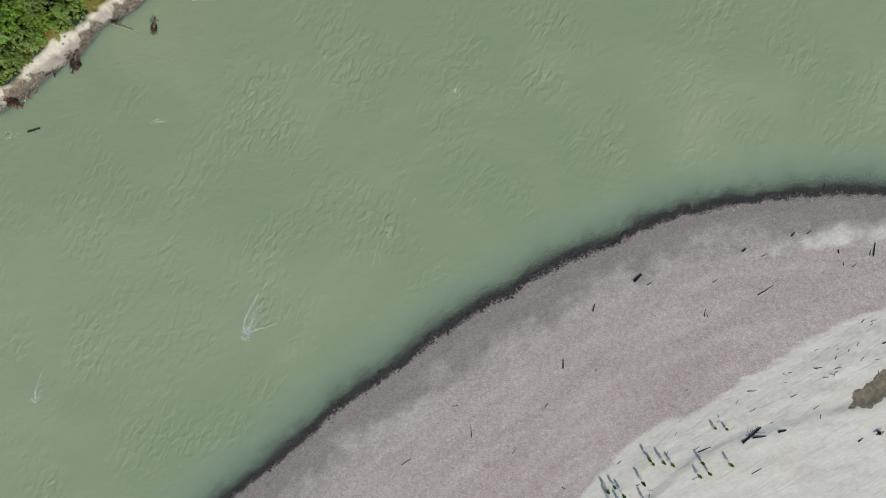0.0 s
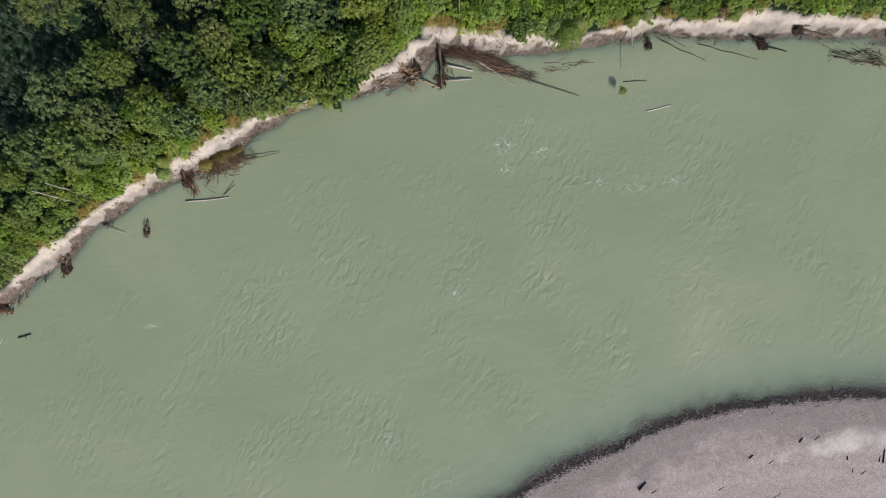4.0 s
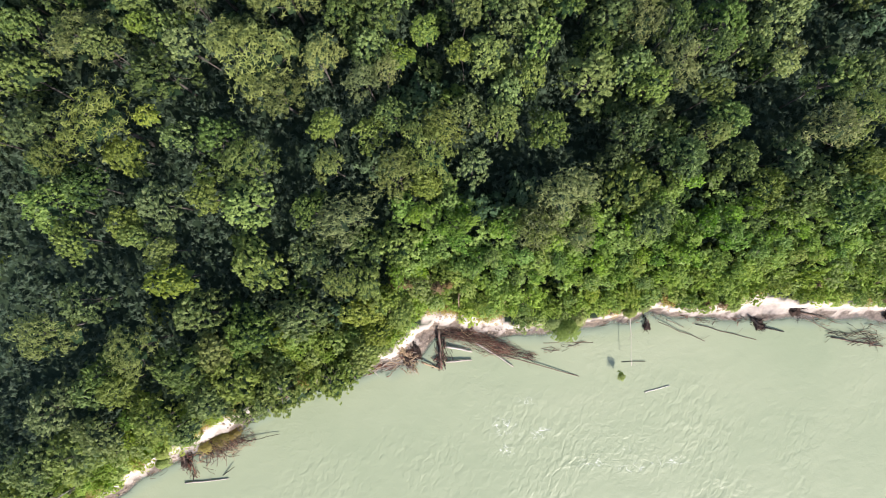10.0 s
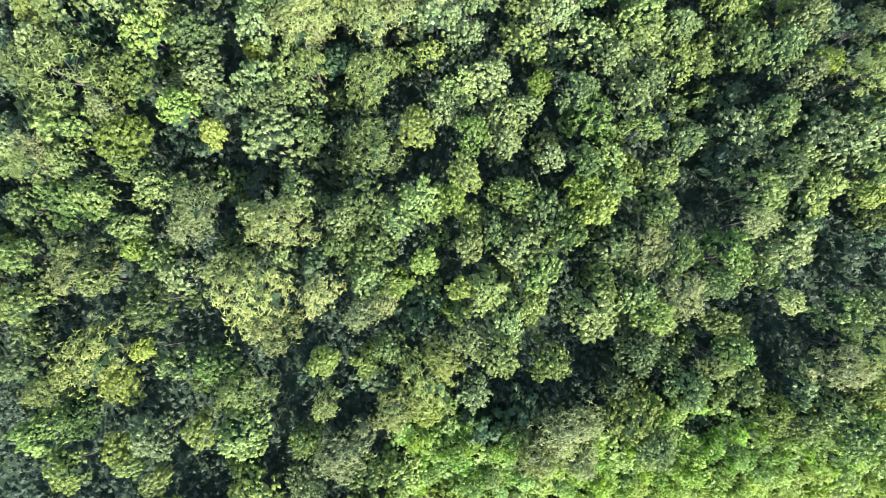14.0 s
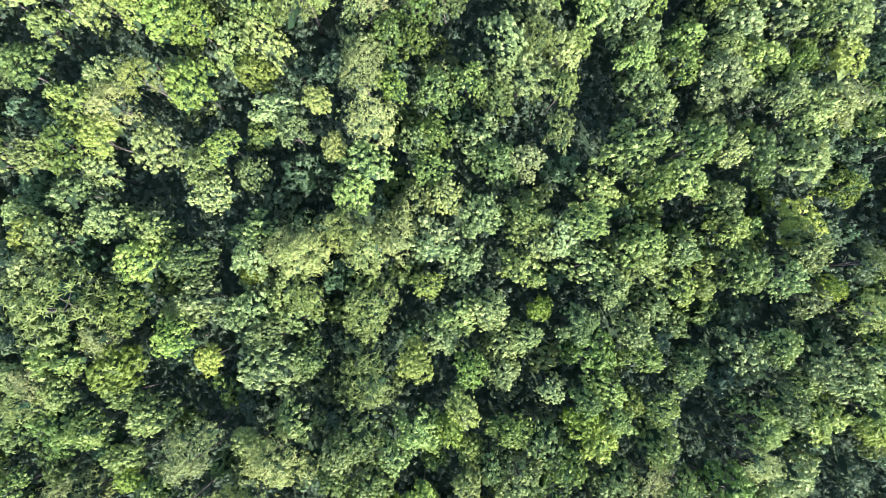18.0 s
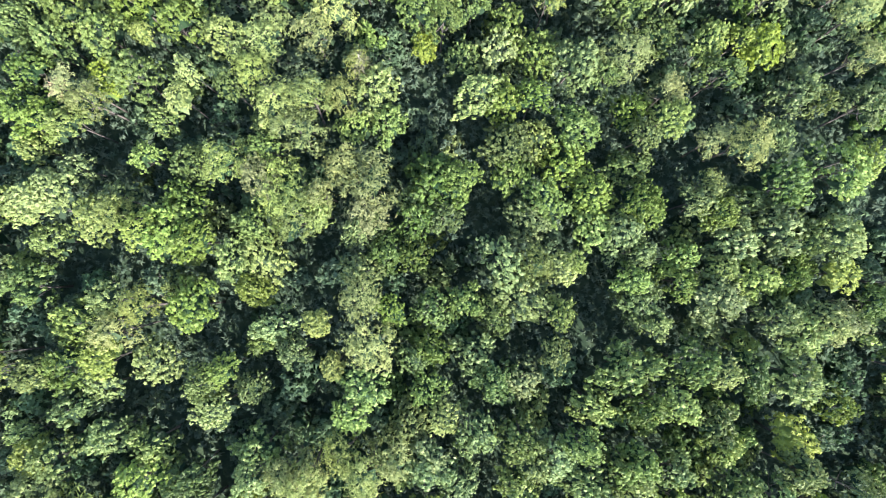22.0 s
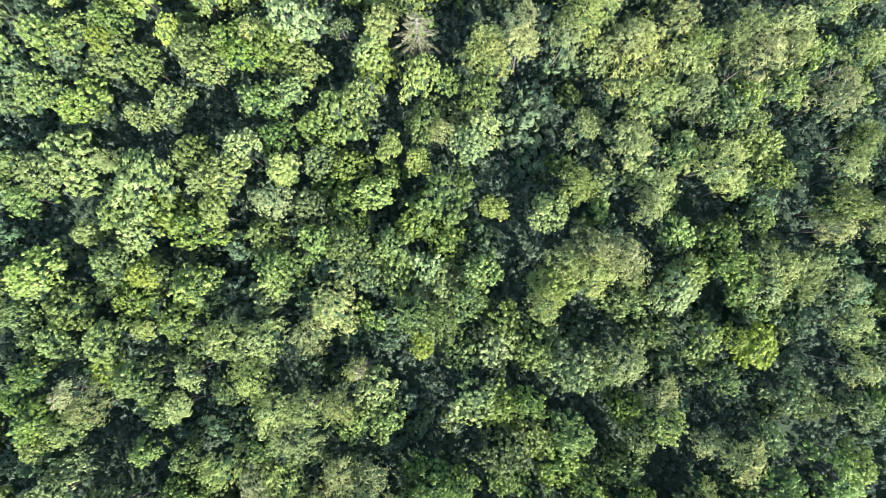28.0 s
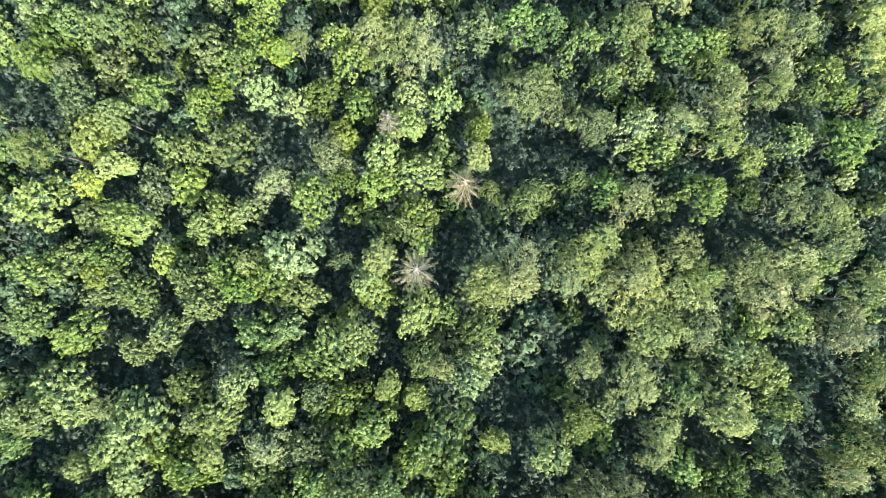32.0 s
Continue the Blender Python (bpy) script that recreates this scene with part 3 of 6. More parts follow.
# riffles and wakes, where the water breaks over shallows and snags: x, y, length, width, strength
RIFFLES = [
    (8.02, 41.85, 2.6, 1.2, 1.0), (8.37, 38.46, 2.0, 1.0, 0.9), (13.28, 40.70, 2.2, 1.0, 0.9), (19.66, 36.91, 4.0, 1.2, 0.8), (24.93, 36.13, 3.5, 1.0, 0.85), (30.21, 36.86, 4.0, 1.1, 0.8), (24.19, 38.39, 8.0, 3.5, 0.45), (9.14, 40.72, 4.5, 4.5, 0.5), (3.03, 22.71, 5.0, 4.0, 0.42), (-22.50, 23.58, 6.0, 2.5, 0.42), (11.42, 44.85, 2.5, 1.0, 0.75),
    (1.52, 21.97, 1.8, 1.2, 0.85), (-24.76, 22.47, 3.5, 1.0, 0.7), (-10.47, 29.53, 1.6, 0.8, 0.75), (-15.74, 26.92, 1.2, 0.7, 0.75), (-21.00, 25.07, 1.0, 0.9, 0.8), (13.56, 24.16, 2.5, 0.8, 0.7),
    (-26.26, -10.38, 0.7, 1.4, 1.0), (-54.26, -19.13, 0.6, 0.8, 1.0), (-24.91, -6.60, 0.8, 2.6, 0.7), (-38.47, 18.16, 1.1, 0.5, 1.0), (1.22, 21.90, 1.7, 0.9, 0.85), (-7.13, 3.25, 1.0, 2.5, 0.65), (-58.45, 16.18, 2.2, 0.9, 0.95), (-25.43, -8.72, 0.35, 0.9, 0.8), (-24.39, -5.84, 0.35, 1.2, 0.75), (-23.77, -9.25, 0.9, 0.35, 0.75), (-21.50, -8.34, 1.0, 0.3, 0.7), (-53.97, -17.17, 0.3, 0.9, 0.75),
]
WX = spaced(-3000, 3000, -68, 68, 0.7)
WY = spaced(-420, 240, -38, 64, 0.7)
BX, BY = np.meshgrid(WX, WY)
RIFFLE = np.zeros_like(BX)
for rx, ry, rl, rw, rs in RIFFLES:
    RIFFLE = np.maximum(RIFFLE, rs * np.exp(-((BX - rx) / rl) ** 2 - ((BY - ry) / rw) ** 2))
LEVEL = (lattice(BX, BY, 1.8, 31) - 0.5) * 0.03 + (lattice(BX, BY, 5.0, 32) - 0.5) * 0.03
# the current runs strong in the middle and slack along both shores
CURRENT = (0.25 + 0.75 * smooth(3.0, 18.0, np.interp(BX, *BANK_FOOT) - BY)) * smooth(0.3, 2.0, -land(BX, BY)[0])
water = sheet("water", WX, WY, LEVEL, {"current": CURRENT, "depth": np.maximum(0.0, -land(BX, BY)[0]), "riffle": RIFFLE}, water_material())
tagged(water, "silty grey-green river water with small ripples", "river", kind="structure")


def scattered(name, x, y, z, r, rng, tall=0.6):
    """Many small angular lumps in one mesh, at those places and sizes."""
    n = len(x)
    turn = rng.uniform(0, 6.28, n)
    shape = np.array([(1, 0, 0), (0.25, 0.8, 0.1), (-0.8, 0.45, 0), (-0.7, -0.6, 0.05), (0.4, -0.85, 0), (0.1, 0.05, tall), (0, 0, -0.5)])
    p = shape[None] * rng.uniform(0.75, 1.2, (n, 7, 3)) * r[:, None, None]
    c, s = np.cos(turn)[:, None], np.sin(turn)[:, None]
    v = np.stack([p[..., 0] * c - p[..., 1] * s + x[:, None], p[..., 0] * s + p[..., 1] * c + y[:, None], p[..., 2] + z[:, None]], -1).reshape(-1, 3)
    faces = np.array([(0, 1, 5), (1, 2, 5), (2, 3, 5), (3, 4, 5), (4, 0, 5)])
    f = (faces[None] + (np.arange(n) * 7)[:, None, None]).reshape(-1, 3)
    me = bpy.data.meshes.new(name)
    me.from_pydata(v.tolist(), [], f.tolist())
    return me


def cobbles():
    """Stones of the gravel bar along the water's edge."""
    rng = np.random.default_rng(77)
    x = rng.uniform(-32, 62, 9000)
    y = np.interp(x, *BAR_EDGE) - rng.normal(0.15, 0.5, 9000)
    h, sand, _, _, e = land(x, y)
    keep = (e > -1.1) & (sand < 0.4)
    x, y, h = x[keep], y[keep], h[keep]
    me = scattered("cobbles", x, y, h + 0.02, rng.gamma(4.0, 0.016, len(x)) + 0.03, rng)
    wet = np.repeat(smooth(0.07, 0.03, h), 7)
    me.attributes.new("wet", "FLOAT", "POINT").data.foreach_set("value", wet.astype(np.float32))
    mat, node, link = shader("river_cobble")
    geo, damp = node("NewGeometry"), node("Attribute", attribute_name="wet")
    col = ramp(node, [(0.0, (0.13, 0.1, 0.095)), (0.5, (0.26, 0.21, 0.188)), (1.0, (0.4, 0.345, 0.315))])
    link(geo.outputs["Random Per Island"], col.inputs["Fac"])
    soaked = node("HueSaturation", Saturation=1.0, Value=0.1)
    link(col.outputs["Color"], soaked.inputs["Color"])
    mix = node("Mix", data_type="RGBA")
    link(damp.outputs["Fac"], mix.inputs["Factor"])
    link(col.outputs["Color"], mix.inputs["A"])
    link(soaked.outputs["Color"], mix.inputs["B"])
    bsdf = node("BsdfPrincipled", Roughness=0.8)
    link(mix.outputs["Result"], bsdf.inputs["Base Color"])
    out = node("OutputMaterial")
    link(bsdf.outputs[0], out.inputs["Surface"])
    me.materials.append(mat)
    tagged(new("cobbles", me), "grey and pinkish river cobbles, wet and dark at the waterline", "cobbles", kind="stuff")


cobbles()


def clods():
    """Lumps of silt and turf that have broken off the cut bank."""
    rng = np.random.default_rng(78)
    x = rng.uniform(-60, 12, 700)
    foot, top = np.interp(x, *BANK_FOOT), np.interp(x, *BANK_TOP)
    u = rng.beta(1.1, 2.2, 700) * 1.05 - 0.05
    y = foot + (top - foot) * u
    h = land(x, y)[0]
    keep = h > 0.02
    x, y, h, u = x[keep], y[keep], h[keep], u[keep]
    me = scattered("silt_clods", x, y, h, rng.gamma(1.6, 0.045, len(x)) + 0.03, rng, 0.6)
    mat, node, link = shader("broken_silt")
    geo = node("NewGeometry")
    col = ramp(node, [(0.0, (0.09, 0.07, 0.045)), (0.4, (0.2, 0.165, 0.115)), (0.8, (0.24, 0.2, 0.145)), (1.0, (0.3, 0.26, 0.2))])
    link(geo.outputs["Random Per Island"], col.inputs["Fac"])
    bsdf = node("BsdfPrincipled", Roughness=0.9)
    link(col.outputs["Color"], bsdf.inputs["Base Color"])
    out = node("OutputMaterial")
    link(bsdf.outputs[0], out.inputs["Surface"])
    me.materials.append(mat)
    tagged(new("silt_clods", me), "pale and brown clods of silt fallen from the river bank", "soil", kind="stuff")


clods()


# ---- trees ----
def mesh_of(name, verts, faces, material, smooth_faces=False):
    me = bpy.data.meshes.new(name)
    me.from_pydata([tuple(v) for v in verts], [], [tuple(f) for f in faces])
    if smooth_faces:
        me.polygons.foreach_set("use_smooth", np.ones(len(me.polygons), bool))
    me.materials.append(material)
    me.update()
    return me


def part(name, me, parent, label=""):
    ob = new(name, me)
    ob.parent = parent
    return tagged(ob, label)


def tube(path, radii, sides=6):
    """A tapered limb along a path: vertices and faces."""
    verts, faces = [], []
    path = [Vector(p) for p in path]
    for i, p in enumerate(path):
        way = (path[min(i + 1, len(path) - 1)] - path[max(i - 1, 0)]).normalized()
        side = way.cross(Vector((0.31, 0.17, 0.93))).normalized()
        up = side.cross(way)
        for k in range(sides):
            a = 2 * math.pi * k / sides
            verts.append(p + (side * math.cos(a) + up * math.sin(a)) * radii[i])
    for i in range(len(path) - 1):
        for k in range(sides):
            a, b = i * sides + k, i * sides + (k + 1) % sides
            faces.append((a, b, b + sides, a + sides))
    faces.append(tuple(range(sides))[::-1])
    faces.append(tuple(range((len(path) - 1) * sides, len(path) * sides)))
    return verts, faces


def joined(pieces):
    verts, faces = [], []
    for v, f in pieces:
        n = len(verts)
        verts += v
        faces += [tuple(i + n for i in face) for face in f]
    return verts, faces


def sprays(centres, normals, rng, leaves, length, width, droop):
    """Rosettes of leaf sprays: each spray a folded blade that radiates from its centre and droops outwards."""
    n = len(centres)
    nrm = normals / np.linalg.norm(normals, axis=1, keepdims=True)
    ref = rng.normal(size=(n, 3))
    t = np.cross(nrm, ref)
    t /= np.linalg.norm(t, axis=1, keepdims=True)
    b = np.cross(nrm, t)
    verts, faces, tones = [], [], []
    tone = rng.random(n)
    for k in range(leaves):
        a = 2 * math.pi * (k + rng.uniform(-0.3, 0.3, n)) / leaves
        out = t * np.cos(a)[:, None] + b * np.sin(a)[:, None]
        side = np.cross(nrm, out)
        size = length * rng.uniform(0.65, 1.25, n)[:, None]
        w = width * rng.uniform(0.7, 1.2, n)[:, None]
        dip = (droop + rng.uniform(-0.2, 0.2, n))[:, None]
        base = centres + nrm * 0.04
        mid = base + out * size * 0.5 - nrm * size * dip * 0.15
        tip = base + out * size - nrm * size * dip * 0.75
        quad = np.stack([base, mid - side * w * 0.5 - nrm * w * 0.12, tip, mid + side * w * 0.5 - nrm * w * 0.12], 1)
        verts.append(quad.reshape(-1, 3))
        tones.append(np.repeat(np.clip(tone + rng.uniform(-0.2, 0.2, n), 0, 1), 4))
        at = (k * n + np.arange(n)) * 4
        faces.append(np.stack([at, at + 1, at + 2], 1))
        faces.append(np.stack([at, at + 2, at + 3], 1))
    return np.concatenate(verts), np.concatenate(faces), np.concatenate(tones)


def tufts(centres, normals, rng, blades, length, width, droop):
    """Upright tufts of leaves at the twigs' ends: pointed blades that fan out from each centre, with gaps between the tufts."""
    n = len(centres)
    nrm = normals / np.linalg.norm(normals, axis=1, keepdims=True)
    t = np.cross(nrm, rng.normal(size=(n, 3)))
    t /= np.linalg.norm(t, axis=1, keepdims=True)
    b = np.cross(nrm, t)
    tone, grown = rng.random(n), rng.uniform(0.62, 1.42, n)
    verts, tones = [], []
    for k in range(blades):
        a = 2 * math.pi * (k + rng.uniform(-0.35, 0.35, n)) / blades
        out = t * np.cos(a)[:, None] + b * np.sin(a)[:, None]
        side = np.cross(nrm, out)
        size = (length * grown * rng.uniform(0.7, 1.2, n))[:, None]
        w = (width * grown * rng.uniform(0.75, 1.2, n))[:, None]
        dip = (droop * rng.uniform(0.5, 1.4, n))[:, None]
        heel = centres + out * size * 0.16 + nrm * size * 0.1
        twist = nrm * w * rng.uniform(-0.35, 0.35, (n, 1))
        tip = centres + out * size - nrm * size * dip
        verts.append(np.stack([heel - side * w * 0.5 - twist, tip, heel + side * w * 0.5 + twist], 1).reshape(-1, 3))
        tones.append(np.repeat(np.clip(tone + rng.uniform(-0.3, 0.3, n), 0, 1), 3))
    faces = np.arange(n * blades * 3).reshape(-1, 3)[:, ::-1]
    return np.concatenate(verts), faces, np.concatenate(tones)


def crown_mesh(name, seed, material, radius, height, lobes, lobe_size, spread, spacing, leaves, length, width, droop, spiky=0.0, rough=0.1, skirt=0.62, inner=None, depth=0.4, ragged=0.5):
    """A broadleaf crown: the upper hull of lobes round the limbs' ends, closely set with leaf rosettes that hang down
    its sides, over an inner sheet of foliage, by default coloured dark as the shade between the tufts. The crown's top
    is near z = 0."""
    rng = np.random.default_rng(seed)
    turn, squash = rng.uniform(0, 6.28), rng.uniform(0.8, 1.0)
    cs, ss = [], []
    for i in range(lobes):
        f = (i + 0.4) / lobes
        r = radius * spread * math.sqrt(f) * rng.uniform(0.82, 1.12)
        a = turn + i * 2.39996 + rng.uniform(-0.35, 0.35)
        size = lobe_size * rng.uniform(0.62, 1.3)
        z = -height * f * rng.uniform(0.6, 1.0) - size + ragged * rng.uniform(-1.1, 0.5)
        cs.append((r * math.cos(a), r * math.sin(a) * squash, z))
        ss.append(size)
    cs, ss = np.array(cs), np.array(ss)

    def hull(x, y):
        d2 = (x[:, None] - cs[None, :, 0]) ** 2 + (y[:, None] - cs[None, :, 1]) ** 2
        inside = ss[None] ** 2 - d2
        z = np.where(inside > 0, cs[None, :, 2] + np.sqrt(np.maximum(inside, 0)) * 0.85, -99.0)
        return z.max(1), z.argmax(1)
    n = int(2 * (radius + lobe_size) / spacing) + 2
    gx, gy = np.meshgrid(np.arange(n), np.arange(n))
    x = ((gx + 0.5 * (gy % 2)).ravel() - n / 2) * spacing + rng.uniform(-0.55, 0.55, n * n) * spacing
    y = (gy.ravel() - n / 2) * spacing * 0.9 + rng.uniform(-0.55, 0.55, n * n) * spacing
    z, w = hull(x, y)
    ok = z > -50
    pts, w = np.stack([x, y, z], 1)[ok], w[ok]
    nrm = pts - cs[w]
    nrm /= np.linalg.norm(nrm, axis=1, keepdims=True)
    # down the sides
    low_p, low_n = [], []
    for k in (1, 2):
        steep = nrm[:, 2] < skirt
        p = pts[steep] + nrm[steep] * np.array([1, 1, 0]) * 0.06 - np.array([0, 0, 1.0]) * spacing * 1.3 * k + rng.normal(scale=0.08, size=(steep.sum(), 3))
        hide = hull(p[:, 0], p[:, 1])[0] - p[:, 2] < spacing * 1.3 * k + 0.35
        low_p.append(p[hide])
        low_n.append(nrm[steep][hide] * np.array([1, 1, 0.4]))
    pts = np.concatenate([pts] + low_p)
    nrm = np.concatenate([nrm] + low_n)
    pts = pts + rng.normal(scale=rough, size=pts.shape) + nrm * (spiky * rng.random(len(pts)) ** 4 + rng.uniform(-depth, 0.4 * depth, len(pts)))[:, None]
    nrm = nrm * 0.9 + np.array([0, 0, 0.4]) + rng.normal(scale=0.28, size=nrm.shape)
    v, f, tone = tufts(pts, nrm, rng, leaves, length, width, droop)
    # inner mass: a sheet whose dark colour stands in for shade between tufts
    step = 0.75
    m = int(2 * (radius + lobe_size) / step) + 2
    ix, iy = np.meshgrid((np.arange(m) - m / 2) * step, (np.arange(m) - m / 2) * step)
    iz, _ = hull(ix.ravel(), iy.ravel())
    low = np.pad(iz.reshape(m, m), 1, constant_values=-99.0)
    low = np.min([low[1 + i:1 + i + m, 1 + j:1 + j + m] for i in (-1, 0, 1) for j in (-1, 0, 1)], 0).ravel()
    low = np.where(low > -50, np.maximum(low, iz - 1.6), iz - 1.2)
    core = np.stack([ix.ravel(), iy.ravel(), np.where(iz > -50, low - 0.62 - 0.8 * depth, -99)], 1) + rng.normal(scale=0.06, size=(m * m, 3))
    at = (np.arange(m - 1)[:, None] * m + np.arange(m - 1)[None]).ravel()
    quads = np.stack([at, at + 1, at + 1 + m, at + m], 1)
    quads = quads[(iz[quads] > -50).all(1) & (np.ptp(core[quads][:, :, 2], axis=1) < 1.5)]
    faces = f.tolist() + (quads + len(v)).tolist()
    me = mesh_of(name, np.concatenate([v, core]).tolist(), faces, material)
    me.materials.append(inner or LEAF_CORE_SHADE)
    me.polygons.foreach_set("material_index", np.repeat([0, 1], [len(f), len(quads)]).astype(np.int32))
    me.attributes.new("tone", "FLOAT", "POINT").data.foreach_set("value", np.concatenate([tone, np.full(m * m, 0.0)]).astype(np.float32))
    return me, [c for c in cs]


def wood_meshes(seed, ends, top, girth):
    """A trunk with the limbs that run to the lobes; the ground is at z = -top."""
    rng = random.Random(seed)
    bend = (rng.uniform(-0.4, 0.4), rng.uniform(-0.4, 0.4))
    spine = [(bend[0] * math.sin(3 * q), bend[1] * math.sin(2.4 * q), -top + q * (top - 1.6)) for q in (0.0, 0.2, 0.4, 0.6, 0.8, 1.0)]
    v, f = tube(spine, [girth * (1.25 if i == 0 else 1 - 0.155 * i) for i in range(6)], 7)
    pieces = [(v, f)]
    for k, e in enumerate(ends[::2]):
        low = spine[2 + k % 3]
        mid = (low[0] * 0.5 + e[0] * 0.5, low[1] * 0.5 + e[1] * 0.5, low[2] * 0.4 + e[2] * 0.6 - 0.2)
        pieces.append(tube([low, mid, tuple(e)], [girth * 0.42, girth * 0.26, girth * 0.07], 3))
    v, f = joined(pieces)
    return mesh_of("trunk", v, f, BARK, True)


TREE_TOP = 11.0


def tree_kind(name, label, category, group, count, seed, **shape):
    """Prototypes of one kind of tree, their crowns' tops 11 m over the foot; placed later by copying."""
    girth = shape.pop("girth")
    out = []
    for i in range(count):
        crown, ends = crown_mesh("crown", seed + i, **shape)
        trunk = wood_meshes(seed + i, ends, TREE_TOP, girth)
        out.append((crown, trunk))
    return {"name": name, "label": label, "category": category, "group": group, "meshes": out}


KINDS = {
    "a": tree_kind("alder_tree", "dark green broadleaf alder with a lumpy crown", "tree", "alders in the river forest", 7, 100, material=LEAF_ALDER,
                   radius=3.5, height=4.0, lobes=17, lobe_size=1.1, spread=0.83, spacing=0.5, leaves=7, length=0.34, width=0.26, droop=0.8, spiky=0.5, rough=0.14, depth=0.55, ragged=1.0, girth=0.17),
    "b": tree_kind("poplar_tree", "sunlit yellow-green poplar with dense leaf clusters", "tree", "poplars in the river forest", 7, 150, material=LEAF_POPLAR,
                   radius=3.5, height=3.6, lobes=17, lobe_size=1.1, spread=0.83, spacing=0.49, leaves=7, length=0.33, width=0.25, droop=0.75, spiky=0.5, rough=0.14, depth=0.5, ragged=0.9, girth=0.17),
    "c": tree_kind("cottonwood_tree", "pale grey-green feathery cottonwood, standing above its neighbours", "tree", "cottonwoods in the river forest", 6, 200, material=LEAF_COTTONWOOD,
                   radius=3.2, height=4.5, lobes=15, lobe_size=0.9, spread=0.88, spacing=0.32, leaves=5, length=0.37, width=0.115, droop=0.45, spiky=1.2, rough=0.17, skirt=0.5, depth=0.6, ragged=1.4, girth=0.19),
    "w": tree_kind("willow_tree", "bright yellow-green willow with a soft rounded crown", "tree", "willows in the river forest", 5, 300, material=LEAF_WILLOW,
                   radius=2.3, height=1.5, lobes=9, lobe_size=1.05, spread=0.64, spacing=0.4, leaves=7, length=0.3, width=0.16, droop=0.6, spiky=0.2, rough=0.08, inner=LEAF_ALDER, depth=0.2, ragged=0.3, girth=0.12),
    "u": tree_kind("young_maple_tree", "young maple under taller trees, leaves coloured blue-green for shade", "tree", "young trees between the tall ones", 4, 400, material=LEAF_SHADE,
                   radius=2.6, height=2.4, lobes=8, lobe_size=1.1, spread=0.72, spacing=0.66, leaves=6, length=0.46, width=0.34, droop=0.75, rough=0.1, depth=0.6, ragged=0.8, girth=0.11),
    "d": tree_kind("hazel_tree", "mid-green hazel filling a gap in the canopy", "tree", "hazels between the tall trees", 4, 450, material=LEAF_ALDER,
                   radius=2.6, height=2.2, lobes=9, lobe_size=1.05, spread=0.74, spacing=0.62, leaves=6, length=0.42, width=0.32, droop=0.75, rough=0.1, depth=0.6, ragged=0.8, girth=0.1),
    "s": tree_kind("thicket_shrub", "tall dark green shrub in the thicket behind the bank", "shrub", "shrubs behind the river bank", 6, 560, material=LEAF_THICKET,
                   radius=1.8, height=1.9, lobes=10, lobe_size=0.66, spread=0.86, spacing=0.31, leaves=6, length=0.25, width=0.17, droop=0.5, spiky=0.3, rough=0.1, inner=LEAF_ALDER, depth=0.2, ragged=0.3, girth=0.06),
    "h": tree_kind("bank_shrub", "bright green leafy shrub on the top of the river bank", "shrub", "shrubs along the river bank", 6, 500, material=LEAF_SHRUB,
                   radius=1.6, height=1.3, lobes=8, lobe_size=0.7, spread=0.82, spacing=0.3, leaves=6, length=0.23, width=0.16, droop=0.5, spiky=0.3, rough=0.09, inner=LEAF_THICKET, depth=0.18, ragged=0.25, girth=0.06),
}
REACH = {"a": 3.75, "b": 3.75, "c": 3.6, "w": 2.5, "u": 2.9, "d": 2.9, "h": 1.95, "s": 2.1}
CANOPY = {"a": 12.1, "b": 12.1, "c": 13.9, "w": 11.5, "u": 7.4, "d": 8.1, "h": 4.5, "s": 6.0}
TREE_RNG = random.Random(11)
PLACED, GAPS = [], []
# deep shade between the trees behind the bank: x, y, radius
SHADE = [(-48.2, 65.2, 3.0), (-38.8, 64.5, 2.7), (-29.8, 67.2, 2.7), (-49.6, 70.3, 2.0), (-19.7, 72.2, 2.7), (-35.1, 61.4, 2.3), (-42.8, 55.8, 2.3), (-50.8, 53.4, 2.0), (-14.3, 65.4, 1.7), (-23.4, 80.3, 2.0), (-31.5, 76.3, 2.0), (-5.2, 68.8, 2.0), (10.6, 75.8, 3.0), (4.5, 72.1, 2.7), (17.4, 77.5, 2.0), (5.2, 66.0, 2.0), (36.4, 80.2, 1.7), (25.5, 74.8, 1.3), (12.6, 71.4, 1.5),
         (-49.9, 68.2, 3.0), (-38.2, 63.4, 3.0), (-30.2, 68.2, 2.7), (-43.2, 57.6, 2.0), (-49.8, 53.0, 3.0), (-53.0, 49.9, 2.0), (-33.1, 66.1, 2.0), (-52.4, 64.5, 2.0),
         (-57.0, 47.0, 4.0), (-56.5, 40.5, 3.2), (-53.0, 44.6, 2.6), (-58.5, 53.5, 3.2)]
GAPS += [(a, b, r, r) for a, b, r in SHADE]


def plant_tree(kind, x, y, radius, top):
    """A tree whose crown has that radius and reaches that height over the river."""
    k, rng = KINDS[kind], TREE_RNG
    crown, trunk = rng.choice(k["meshes"])
    z = ground_z(x, y) - 0.15
    s, tall = radius / REACH[kind], top - z
    tree, oval = new(k["name"]), rng.uniform(0.86, 1.16)
    high = s if kind in "hs" else 0.35 + 0.65 * s
    tree.matrix_world = pose(x, y, top, rng.uniform(-4, 4), rng.uniform(-4, 4), rng.uniform(0, 360)) @ Matrix.Diagonal((s * oval, s / oval, high, 1))
    stem = part("trunk", trunk, tree)
    stem.scale.z = tall / (TREE_TOP * high)
    part("crown", crown, tree)
    PLACED.append((x, y, radius))
    return tagged(tree, k["label"], k["category"], k["group"])


